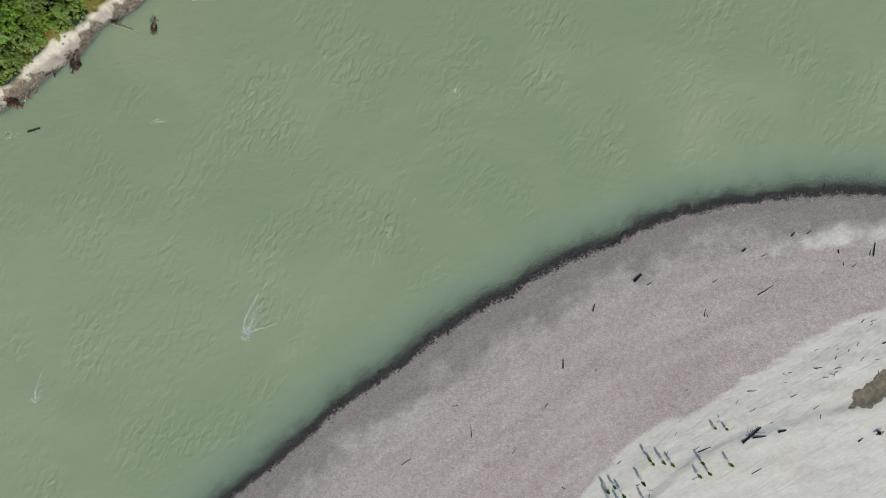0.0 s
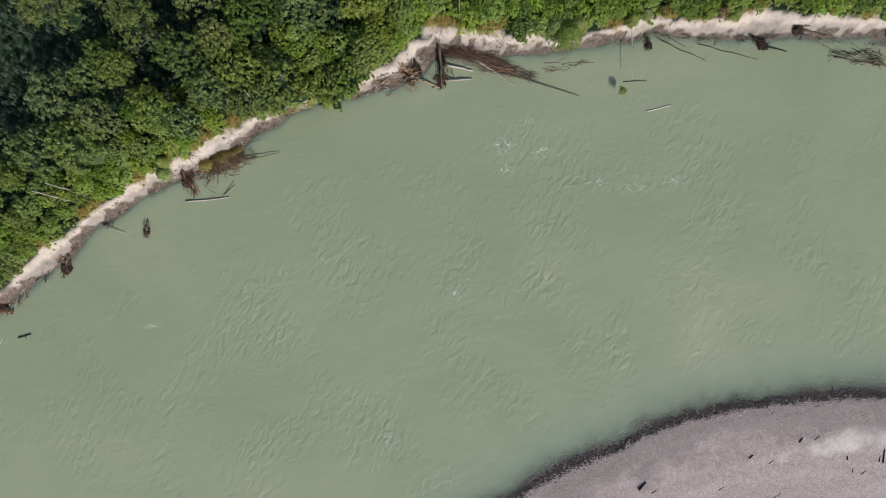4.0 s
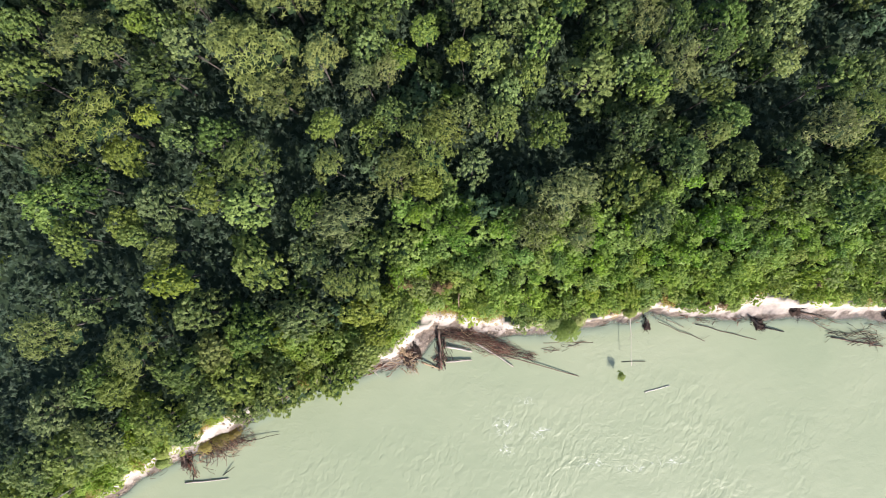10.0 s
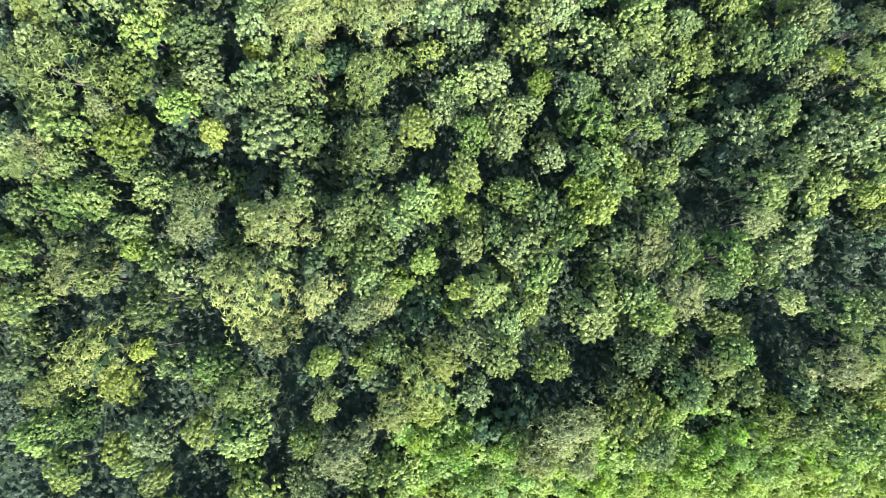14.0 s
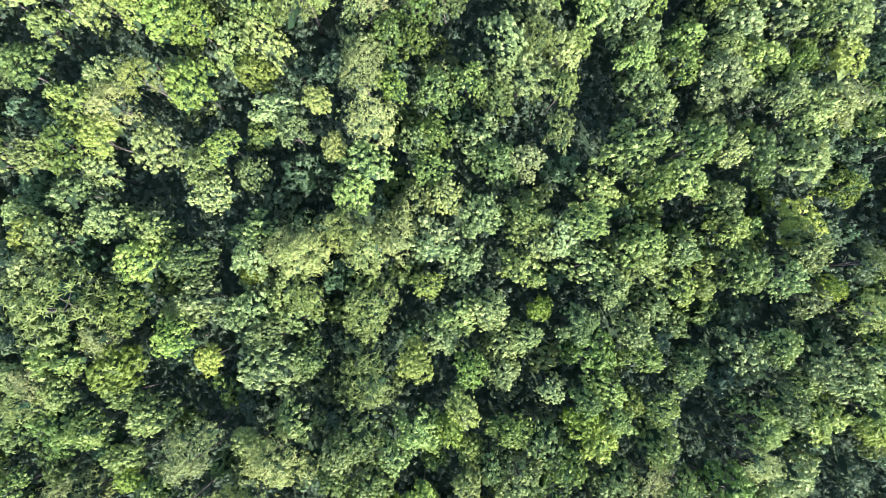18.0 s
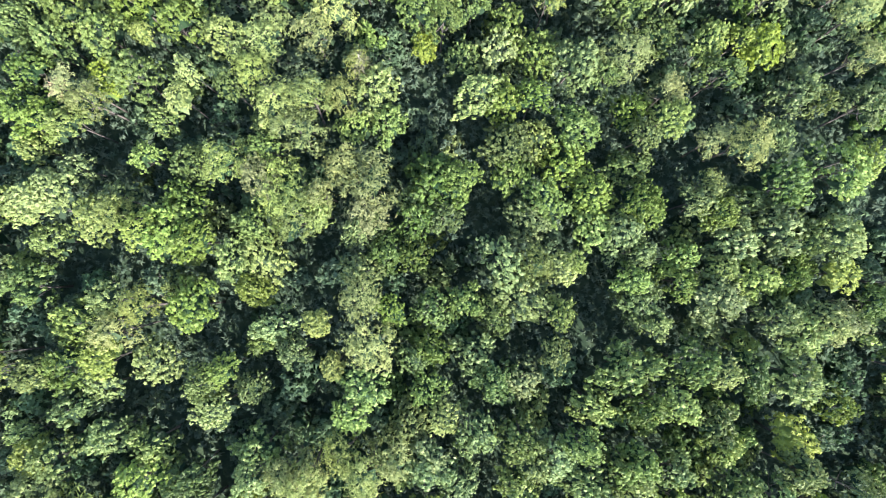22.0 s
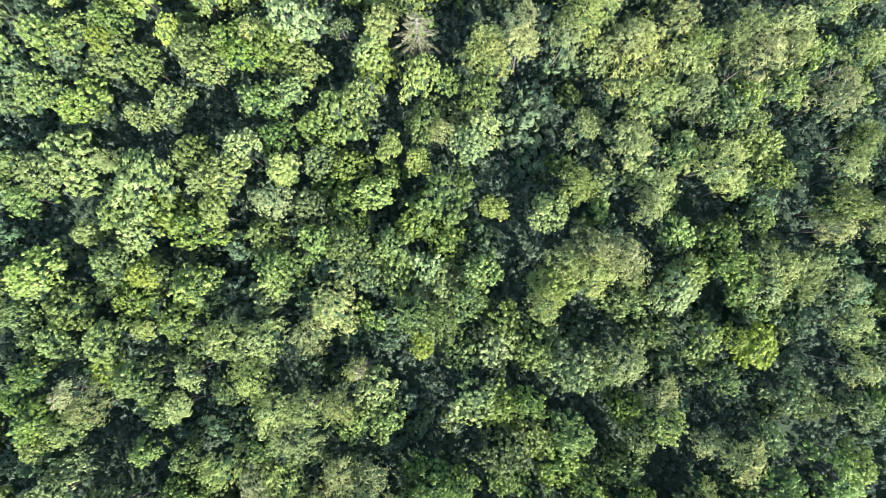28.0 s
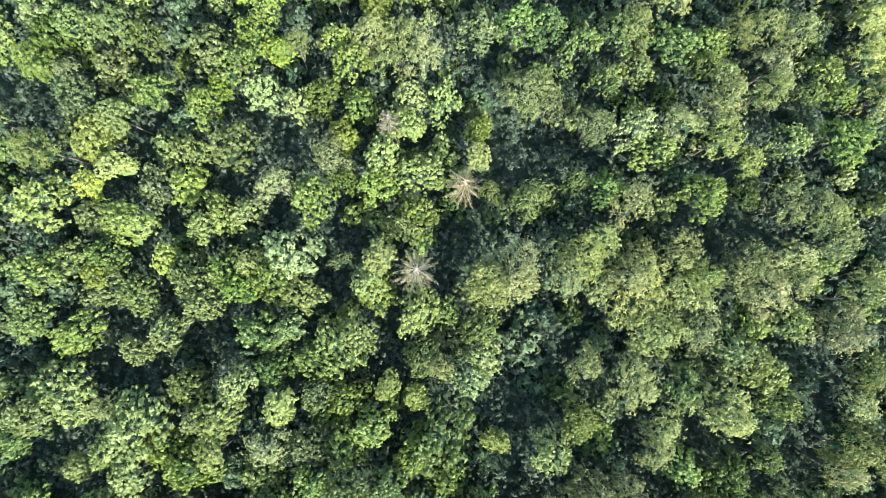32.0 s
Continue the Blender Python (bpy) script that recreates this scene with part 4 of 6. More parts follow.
def behind_bank(x, y):
    """How far a place lies behind the top of the cut bank."""
    slope = float((np.interp(x + 4, *BANK_TOP) - np.interp(x - 4, *BANK_TOP)) / 8)
    return float(y - np.interp(x, *BANK_TOP)) / math.sqrt(1 + slope ** 2)


def rise(y):
    """The canopy stands a little higher away from the river."""
    return min(2.2, max(0.0, 0.09 * (y - 62)))


def grove(tree, rows):
    """Trees that stand out of the canopy: x, y, crown radius."""
    for x, y, r in rows:
        if any((x - a) ** 2 + (y - b) ** 2 < (0.8 * c) ** 2 for a, b, c in SHADE):
            continue
        back = behind_bank(x, y)
        top = CANOPY[tree] + rise(y) + TREE_RNG.uniform(-1.9, 1.5) + 0.3 * (r - 3)
        if back < 12 and x > -6:
            top = min(top, 9.0 + 0.25 * back)
        # frontal sun on bankside trees is put into colour: brighter kinds replace them
        if back < 9 and x < 4:
            kind, top = {"a": "b", "b": "w"}.get(tree, tree), min(top, (6.5 if x > -18 else 9.0) + 0.4 * back)
        else:
            kind = tree
        if back < 0.6:
            y += 0.6 - back
        plant_tree(kind, x, y, r * (0.98 if y < 88 else 1.05), top)


grove("a", [(-21.8, 63.8, 3.8), (-15.3, 64.4, 3.2), (-28.8, 57.4, 3.7), (-22.4, 55.5, 3.5), (-17.3, 56.7, 3.5), (-30.6, 51.1, 3.5), (-24.2, 49.8, 3.8), (-19.1, 48.2, 3.7), (-14.0, 48.1, 3.5), (-41.5, 58.7, 2.9), (-39.5, 50.5, 2.9), (-45.8, 46.1, 3.5), (-41.4, 48.6, 2.9), (-40.1, 43.5, 2.7), (-27.4, 47.3, 3.1), (-47.7, 39.8, 3.1), (-11.5, 49.1, 2.7), (-21.7, 45.0, 2.4), (-24.2, 44.4, 2.2), (-30.6, 43.2, 2.2)])
grove("c", [(-44.7, 55.5, 3.7), (-34.1, 53.3, 3.2), (11.3, 67.7, 4.1), (15.7, 71.8, 3.0)])
grove("w", [(-34.0, 45.2, 3.1), (-43.6, 40.2, 3.8), (-9.0, 52.8, 2.7), (-9.9, 51.0, 2.0), (-30.9, 61.2, 2.7)])
grove("u", [(-37.7, 63.2, 3.0)])
grove("b", [(-7.7, 54.8, 2.2), (-5.1, 57.3, 2.3), (-9.6, 57.4, 2.6)])
grove("c", [(-41.3, 110.4, 5.8), (-14.7, 116.0, 2.9), (-13.8, 111.6, 2.0), (-7.3, 109.8, 3.8), (-7.9, 116.6, 2.9), (46.9, 110.4, 2.8), (47.2, 115.9, 2.4), (-7.6, 102.0, 4.2), (-25.9, 95.6, 3.2), (-27.7, 93.4, 2.2), (-17.2, 93.7, 3.7), (-40.7, 88.8, 3.8), (-20.3, 86.3, 5.0), (-24.0, 88.8, 2.4), (-12.9, 86.3, 2.7), (-18.1, 82.3, 3.6), (-8.6, 83.8, 2.4), (-6.1, 85.0, 2.0), (27.3, 86.2, 3.3), (-38.2, 79.5, 4.7), (-22.1, 75.2, 3.5), (-1.8, 76.4, 4.3), (0.4, 78.9, 2.6), (-4.8, 74.0, 3.1), (43.3, 78.2, 3.4), (46.5, 79.7, 3.0), (-11.0, 68.5, 3.9), (-13.4, 66.1, 2.6), (14.2, 71.5, 3.6), (11.1, 67.2, 3.1)])
grove("c", [(16.0, 66.6, 2.9)])
grove("b", [(-47.6, 112.3, 2.5), (-33.6, 115.5, 2.8), (-34.3, 110.4, 2.8), (-29.2, 107.2, 2.4), (-17.1, 112.3, 2.8), (-1.2, 112.9, 1.9), (11.6, 117.7, 2.4), (-34.9, 100.8, 2.2), (-8.8, 96.0, 3.0), (-10.7, 94.1, 2.3), (-42.2, 66.1, 2.8), (22.2, 72.2, 3.5), (25.0, 68.5, 2.9), (38.1, 72.2, 2.4)])
grove("w", [(-45.5, 118.3, 2.5), (-21.1, 114.1, 1.8), (11.7, 110.5, 1.7), (30.3, 112.7, 1.4), (44.4, 112.7, 1.8), (-35.8, 103.8, 3.3), (-25.9, 104.4, 1.8), (-2.5, 104.7, 2.5), (2.7, 99.6, 2.2), (1.4, 97.0, 2.0), (3.6, 94.8, 1.8), (-35.2, 93.9, 2.4), (-34.5, 91.0, 1.7), (18.1, 95.7, 2.2), (47.9, 97.3, 1.7), (-0.5, 95.8, 1.8), (3.3, 91.3, 2.1), (-1.8, 90.0, 1.8), (2.0, 86.8, 1.8), (31.5, 82.9, 2.4), (38.2, 85.5, 1.7), (-36.4, 76.0, 2.8), (-32.9, 80.1, 1.5), (-12.7, 78.8, 2.1), (-1.8, 72.4, 2.1), (-37.5, 68.4, 2.4), (-35.6, 66.5, 2.1), (-32.4, 64.6, 2.1), (-26.7, 70.9, 2.4)])
grove("a", [(-45.7, 114.9, 2.6), (-28.5, 115.5, 2.8), (-27.6, 111.0, 3.2), (-20.9, 116.1, 2.6), (-20.9, 110.4, 3.2), (-16.4, 109.4, 2.6), (-0.5, 117.4, 3.0), (3.0, 115.4, 2.5), (2.7, 109.7, 2.8), (0.8, 107.2, 2.4), (5.8, 110.3, 2.4), (7.1, 106.5, 2.4), (9.7, 114.8, 3.0), (16.7, 115.4, 2.8), (19.2, 112.2, 2.4), (23.1, 116.1, 3.5), (24.3, 111.0, 2.5), (27.2, 116.7, 2.5), (27.8, 113.2, 2.4), (35.2, 115.4, 3.5), (38.7, 114.1, 2.6), (41.5, 117.3, 2.6), (42.2, 111.3, 2.4), (-41.9, 104.7, 3.3), (-47.6, 102.4, 2.4), (-18.3, 104.0, 3.9), (-14.8, 104.6, 2.4), (7.1, 103.3, 2.4), (3.9, 104.0, 2.3), (10.0, 107.2, 2.1)])
grove("a", [(17.3, 105.9, 3.3), (15.4, 108.7, 2.4), (21.1, 108.4, 2.4), (23.0, 104.9, 2.3), (18.9, 101.7, 2.5), (16.3, 100.8, 2.0), (12.8, 101.4, 1.8), (27.8, 104.0, 2.0), (35.4, 104.3, 3.2), (38.3, 106.5, 2.4), (42.8, 103.9, 3.0), (46.3, 102.3, 2.9), (41.2, 101.7, 2.3), (48.8, 105.5, 2.5), (-41.5, 96.7, 3.7), (-38.4, 97.0, 2.3), (-47.6, 95.8, 2.5), (-32.3, 98.3, 2.8), (-16.4, 97.6, 2.7), (-2.4, 97.0, 2.8), (-5.0, 94.4, 2.4), (7.7, 97.6, 2.4), (12.2, 95.7, 3.0), (14.1, 93.2, 2.7), (19.8, 98.2, 2.4), (24.3, 95.0, 2.8), (19.8, 91.6, 3.1), (9.0, 91.2, 3.1), (5.8, 93.2, 2.4), (11.5, 89.0, 2.7)])
grove("a", [(35.7, 97.6, 3.0), (38.3, 100.1, 2.5), (43.4, 98.2, 3.0), (48.2, 99.5, 2.9), (-7.5, 91.3, 3.1), (-10.7, 91.9, 2.7), (-37.7, 87.8, 2.0), (-47.6, 85.0, 3.3), (-47.6, 90.4, 2.3), (-32.3, 84.9, 3.7), (-31.1, 90.3, 2.4), (-28.8, 88.1, 2.3), (5.2, 86.8, 2.8), (-8.2, 88.1, 2.7), (7.7, 83.0, 2.8), (10.3, 84.9, 2.3), (16.6, 83.6, 3.7), (17.9, 87.4, 2.4), (22.3, 86.1, 2.8), (32.5, 90.6, 3.3), (30.6, 87.4, 2.3), (39.5, 91.9, 3.3), (36.4, 89.3, 2.5), (44.6, 84.2, 3.1), (48.4, 84.8, 2.7), (26.8, 90.6, 2.4), (-45.6, 78.6, 3.1), (-30.4, 78.0, 2.4), (-25.3, 78.0, 3.1), (-8.2, 78.6, 2.4)])
grove("a", [(-5.6, 80.5, 2.3), (12.2, 78.5, 2.8), (6.4, 79.2, 2.7), (3.9, 74.8, 2.4), (23.0, 79.8, 3.1), (26.1, 78.2, 2.4), (20.4, 75.4, 2.4), (28.0, 75.4, 2.8), (33.1, 79.8, 2.4), (41.3, 75.4, 3.1), (35.0, 75.4, 2.7), (-45.4, 70.4, 3.4), (-41.1, 72.3, 2.7), (-46.6, 66.7, 2.8), (-32.2, 69.8, 3.1), (-22.4, 69.8, 3.4), (-19.2, 72.3, 2.6), (-15.1, 69.8, 2.3), (-5.0, 65.4, 3.3), (41.9, 71.0, 3.3), (47.6, 71.0, 3.5)])
grove("u", [(-42.8, 116.9, 3.2), (-30.7, 105.5, 2.8), (33.6, 102.1, 3.2), (-22.0, 98.1, 3.2), (-2.6, 84.0, 3.7), (-15.3, 76.3, 2.6), (5.4, 70.0, 3.7), (10.1, 71.3, 3.2)])
grove("w", [(-46.4, 147.0, 2.8), (-13.9, 146.5, 2.1), (15.8, 140.9, 1.8), (47.5, 139.7, 2.4), (-37.3, 129.4, 2.4), (-13.8, 133.7, 1.8), (-11.9, 128.6, 1.7), (41.9, 120.5, 3.2)])
grove("b", [(-45.4, 142.9, 2.4), (-39.7, 145.5, 3.2), (-30.8, 144.3, 3.9), (-28.0, 142.7, 2.6), (-34.0, 144.2, 2.4), (-23.8, 140.5, 3.0), (-20.4, 141.1, 3.2), (-8.7, 139.3, 2.6), (10.3, 136.8, 3.6), (6.5, 134.9, 2.6), (14.1, 140.0, 2.4), (-37.1, 136.0, 2.4), (-40.8, 133.4, 3.6), (-27.6, 135.4, 3.0), (-29.8, 137.6, 2.3), (-32.6, 129.0, 3.0), (-42.0, 128.4, 3.3), (-45.5, 127.4, 2.6), (-38.8, 126.5, 2.5), (-26.9, 126.5, 2.4), (-23.7, 128.4, 2.1), (-25.6, 123.4, 2.6), (-2.6, 129.2, 2.3), (14.1, 135.0, 2.1), (13.5, 130.5, 2.1), (-1.0, 126.0, 2.4), (-2.9, 122.2, 2.6), (0.6, 122.9, 2.3), (32.5, 128.1, 2.0), (44.8, 133.8, 2.5)])
grove("b", [(46.4, 124.3, 2.4), (16.7, 120.4, 2.4), (-46.9, 120.8, 1.8)])
grove("a", [(-47.2, 137.8, 3.0), (-20.7, 144.6, 2.4), (-6.2, 141.8, 2.6), (-9.0, 144.4, 2.2), (-2.4, 145.7, 3.0), (0.5, 146.3, 2.6), (-2.4, 141.2, 2.4), (7.8, 140.0, 3.0), (10.9, 145.7, 3.0), (17.9, 145.1, 3.2), (21.1, 143.9, 2.6), (23.6, 142.3, 2.4), (35.0, 143.3, 3.6), (39.5, 144.6, 3.6), (42.3, 143.7, 2.5), (31.9, 145.8, 2.6), (28.1, 141.4, 2.4), (36.3, 138.9, 2.9), (31.9, 136.9, 3.5), (28.1, 138.2, 2.5), (41.4, 138.9, 2.2), (-21.8, 125.9, 2.1), (-41.9, 123.3, 3.0), (-18.7, 132.9, 2.6), (-16.2, 130.4, 2.1), (-8.0, 126.6, 3.0), (-1.0, 130.4, 2.6), (-0.4, 135.5, 2.6), (3.4, 136.2, 2.4)])
grove("a", [(4.6, 130.2, 3.1), (6.6, 127.0, 3.0), (10.0, 127.3, 2.3), (23.6, 136.3, 3.3), (22.0, 138.8, 2.2), (25.5, 133.7, 2.0), (21.7, 128.7, 3.9), (23.6, 124.9, 2.9), (18.6, 123.6, 2.9), (29.9, 129.3, 3.3), (27.4, 124.9, 2.6), (31.8, 122.4, 2.9), (38.8, 134.4, 2.4), (42.0, 132.5, 2.9), (41.3, 127.5, 3.3), (36.3, 127.5, 3.0), (33.1, 119.9, 2.5), (-38.1, 120.2, 2.6), (-42.5, 118.3, 2.6), (-32.5, 119.0, 3.0), (-20.5, 119.0, 3.0), (-9.8, 123.5, 2.6), (4.7, 121.0, 3.0), (-0.4, 118.5, 2.6), (9.7, 120.4, 3.0), (13.5, 118.5, 2.5), (23.0, 117.9, 2.9)])
grove("c", [(-36.4, 146.0, 2.5), (-15.8, 146.1, 3.5), (-7.8, 146.1, 2.9), (-32.9, 135.5, 2.3), (-36.0, 132.4, 2.6), (-8.4, 136.8, 2.8), (-7.1, 131.3, 3.3), (46.1, 134.0, 2.9), (-14.4, 116.6, 2.9), (-16.5, 117.2, 2.5), (-10.7, 119.0, 2.6), (-5.2, 118.4, 3.6)])
grove("u", [(50.3, 146.8, 3.2), (-16.4, 126.4, 3.2), (-19.0, 123.1, 2.5)])
grove("b", [(-47.2, 174.4, 3.3), (-44.5, 169.8, 3.3), (-39.5, 175.1, 2.4), (-36.8, 171.2, 3.2), (-29.7, 172.6, 3.3), (-30.3, 168.7, 2.9), (-38.6, 166.6, 2.7), (-25.1, 166.8, 2.6), (0.1, 172.9, 3.7), (3.7, 171.6, 2.5), (-2.4, 169.6, 2.9), (35.6, 167.4, 1.9), (44.6, 159.6, 2.0), (-46.1, 156.8, 3.1), (-42.6, 156.2, 2.6), (-47.3, 153.6, 2.1), (-24.3, 160.9, 2.0), (22.9, 158.8, 2.4), (26.8, 157.5, 2.4), (-44.0, 148.4, 3.1), (-31.1, 144.1, 3.6), (22.3, 151.7, 2.7), (32.0, 146.6, 2.1)])
grove("w", [(-35.2, 174.1, 2.1), (-35.4, 167.5, 1.5), (-2.1, 166.2, 1.9), (13.6, 173.3, 3.0), (38.1, 166.6, 2.9), (-39.5, 162.2, 2.5), (-29.7, 159.0, 1.7)])
grove("a", [(-48.3, 165.9, 2.7), (-19.4, 174.6, 3.1), (-8.3, 174.8, 2.7), (-5.1, 174.1, 2.9), (4.7, 174.9, 2.5), (7.9, 169.7, 2.9), (7.3, 165.8, 3.2), (3.4, 165.1, 2.6), (22.9, 171.8, 2.9), (28.1, 172.5, 3.1), (30.7, 175.2, 2.5), (26.1, 167.9, 2.7), (36.6, 174.6, 3.3), (39.5, 173.3, 2.5), (31.3, 166.7, 2.7), (16.4, 163.9, 3.7), (20.0, 163.0, 2.4), (33.3, 162.8, 2.3), (42.4, 160.9, 2.9), (49.5, 159.7, 2.4), (-34.6, 161.5, 3.1), (-47.6, 162.0, 2.4), (-28.9, 162.2, 1.8), (-32.6, 157.6, 2.1), (-7.5, 161.1, 3.1), (-6.2, 157.2, 2.7)])
grove("a", [(-0.3, 150.1, 4.0), (-2.2, 148.2, 2.8), (-30.0, 152.4, 2.3), (-34.5, 153.0, 2.1), (-42.8, 151.4, 2.3), (-37.6, 147.2, 2.7), (-30.5, 148.6, 2.6), (39.8, 155.7, 2.3), (39.7, 149.9, 3.3), (36.5, 147.9, 2.6), (30.0, 147.9, 2.3), (46.9, 151.2, 3.3), (49.5, 153.2, 2.6)])
grove("u", [(-25.1, 172.0, 3.2), (18.6, 172.5, 2.8), (45.3, 170.0, 3.2), (37.7, 160.3, 2.8), (-1.8, 155.8, 2.6), (-26.2, 154.9, 3.4)])
grove("c", [(-21.2, 166.2, 3.5), (-11.8, 170.7, 3.5), (12.2, 171.0, 2.2), (17.8, 174.9, 3.2), (22.3, 175.2, 2.6), (42.6, 174.5, 3.2), (48.3, 173.9, 2.6), (47.6, 169.5, 2.6), (21.7, 164.7, 3.4), (26.7, 161.0, 2.6), (48.2, 164.4, 2.4), (-41.8, 160.3, 2.2), (-39.9, 158.4, 2.6), (-21.2, 161.8, 2.6), (-18.0, 158.6, 3.1), (-14.2, 159.3, 3.1), (-16.0, 155.5, 3.2), (-11.1, 159.3, 2.2), (-9.2, 163.5, 1.6), (-8.4, 149.9, 4.5), (-10.6, 151.8, 2.5), (-13.4, 148.0, 2.1), (-17.8, 148.6, 3.8), (-20.3, 150.5, 3.1), (-24.7, 151.7, 2.9), (34.9, 154.1, 3.0), (32.1, 155.4, 1.9), (31.1, 149.7, 1.8)])
grove("a", [(-47.9, 202.6, 2.7), (-36.4, 193.3, 2.1), (-21.8, 195.5, 3.1), (-17.9, 196.2, 2.1), (-19.7, 190.9, 2.7), (4.7, 196.6, 2.7), (5.4, 193.2, 2.7), (3.5, 190.5, 2.7), (37.4, 197.0, 2.7), (34.7, 194.3, 2.7), (-15.6, 182.3, 2.8), (-11.6, 182.3, 3.1), (-10.2, 177.7, 2.8), (-5.6, 177.8, 2.8), (-14.2, 178.3, 2.8), (-21.4, 178.9, 2.8), (-19.4, 175.6, 2.8), (28.7, 189.5, 2.5), (34.0, 179.6, 2.8), (29.4, 180.2, 2.5), (5.6, 175.3, 2.8), (-1.0, 175.2, 3.2), (30.0, 175.0, 2.8), (34.6, 176.3, 2.4), (-38.5, 175.4, 2.8), (-29.2, 172.2, 2.8)])
grove("u", [(-47.5, 200.7, 2.9), (16.1, 202.3, 3.1), (10.6, 194.4, 3.8), (12.0, 189.5, 3.6), (-14.2, 175.2, 2.6), (41.3, 184.3, 3.4), (46.2, 190.7, 3.8)])
grove("b", [(-40.6, 201.3, 3.4), (-36.6, 200.0, 2.7), (-49.7, 196.5, 2.7), (-43.7, 195.2, 3.1), (-33.1, 195.4, 2.7), (-29.3, 201.5, 2.7), (-27.9, 198.8, 2.3), (-24.0, 200.9, 2.7), (-20.0, 202.3, 3.4), (-16.6, 200.3, 2.7), (-12.5, 194.3, 4.0), (-9.6, 195.7, 2.6), (-15.1, 192.3, 2.9), (-8.0, 201.1, 3.1), (-2.6, 198.5, 3.0), (0.7, 198.5, 2.1), (19.3, 201.5, 2.3), (-1.9, 193.1, 2.5), (41.4, 197.7, 2.7), (-45.5, 187.8, 4.3), (-47.4, 185.8, 2.6), (-49.2, 183.1, 2.5), (-35.4, 184.7, 4.3), (-38.0, 182.0, 3.3), (-33.1, 182.0, 3.3), (-28.7, 179.5, 3.2), (-35.9, 179.0, 2.6), (-25.6, 186.1, 3.1), (-28.2, 185.4, 2.1), (-23.7, 189.5, 2.1)])
grove("b", [(-14.4, 188.3, 2.5), (-11.1, 187.7, 2.5), (-7.7, 184.4, 2.5), (0.2, 183.2, 4.7), (-2.4, 181.5, 2.9), (13.5, 182.0, 2.5), (16.1, 184.4, 2.1), (38.6, 181.7, 1.8), (41.3, 187.7, 2.4), (-48.2, 173.3, 2.8), (-34.5, 174.1, 2.5)])
grove("c", [(5.9, 201.2, 3.5), (9.1, 201.9, 2.7), (14.9, 202.6, 2.7), (0.1, 191.9, 1.8), (24.0, 200.8, 4.4), (29.2, 200.8, 3.8), (26.0, 196.2, 3.6), (31.2, 196.9, 3.2), (22.1, 202.7, 2.7), (38.3, 201.0, 3.5), (42.9, 202.3, 2.7), (35.7, 202.9, 2.7), (17.3, 192.8, 2.5), (22.8, 190.3, 3.3), (47.4, 196.5, 3.6), (49.7, 201.1, 2.7), (-38.1, 187.2, 1.5), (-19.7, 182.6, 2.4), (17.0, 186.3, 2.7), (26.0, 185.1, 2.7), (24.7, 182.5, 2.0), (32.5, 187.2, 3.8), (35.0, 185.9, 2.0), (48.6, 182.9, 3.6), (46.6, 180.2, 2.3), (49.3, 188.0, 2.4), (17.7, 177.9, 3.6), (22.2, 176.7, 3.2), (15.1, 176.0, 2.9), (13.5, 173.1, 2.6)])
grove("c", [(40.2, 176.3, 3.2), (44.0, 175.7, 2.7)])
grove("w", [(-5.9, 189.9, 1.8), (-2.5, 188.2, 1.8), (43.7, 198.0, 1.8), (-43.2, 179.3, 2.0), (-19.1, 187.0, 2.2), (-26.4, 182.2, 2.2), (6.9, 183.3, 1.9)])
grove("w", [(-51.2, 228.7, 2.9), (-28.3, 226.1, 1.8), (-21.0, 231.9, 2.3), (-12.4, 220.3, 2.5), (-42.9, 219.6, 3.6), (-40.4, 221.7, 2.4), (-39.9, 215.5, 2.2), (-31.7, 213.5, 2.8), (-43.2, 213.4, 2.2), (-37.5, 208.7, 3.2), (-42.2, 209.3, 2.5), (4.6, 217.4, 1.9), (-41.0, 202.3, 1.9), (-7.6, 205.0, 2.3)])
grove("b", [(-50.4, 232.7, 2.8), (-47.1, 234.2, 2.5), (-41.6, 233.6, 2.8), (-41.9, 228.6, 3.2), (-37.4, 232.2, 2.5), (-29.1, 230.9, 3.8), (-24.4, 233.1, 2.6), (-29.3, 223.1, 2.5), (-13.3, 231.8, 2.5), (-11.2, 229.0, 2.5), (-15.2, 225.4, 2.8), (-4.3, 225.5, 2.5), (21.7, 233.7, 2.8), (24.4, 229.4, 2.8), (33.4, 232.4, 2.8), (46.1, 225.8, 1.6), (-32.4, 218.2, 2.8), (-25.7, 218.3, 3.2), (-48.7, 211.2, 3.6), (-12.1, 214.3, 1.9), (-8.1, 213.7, 2.8), (-7.5, 217.1, 2.8), (-3.3, 210.4, 2.8), (-4.6, 208.4, 2.1), (16.7, 214.7, 1.8), (26.9, 219.0, 3.2), (49.9, 219.9, 3.2), (32.0, 212.9, 3.0), (38.1, 212.9, 1.8), (-46.1, 204.5, 2.8)])
grove("b", [(-30.9, 202.7, 3.2), (-26.3, 202.8, 2.8), (-8.5, 201.7, 2.5)])
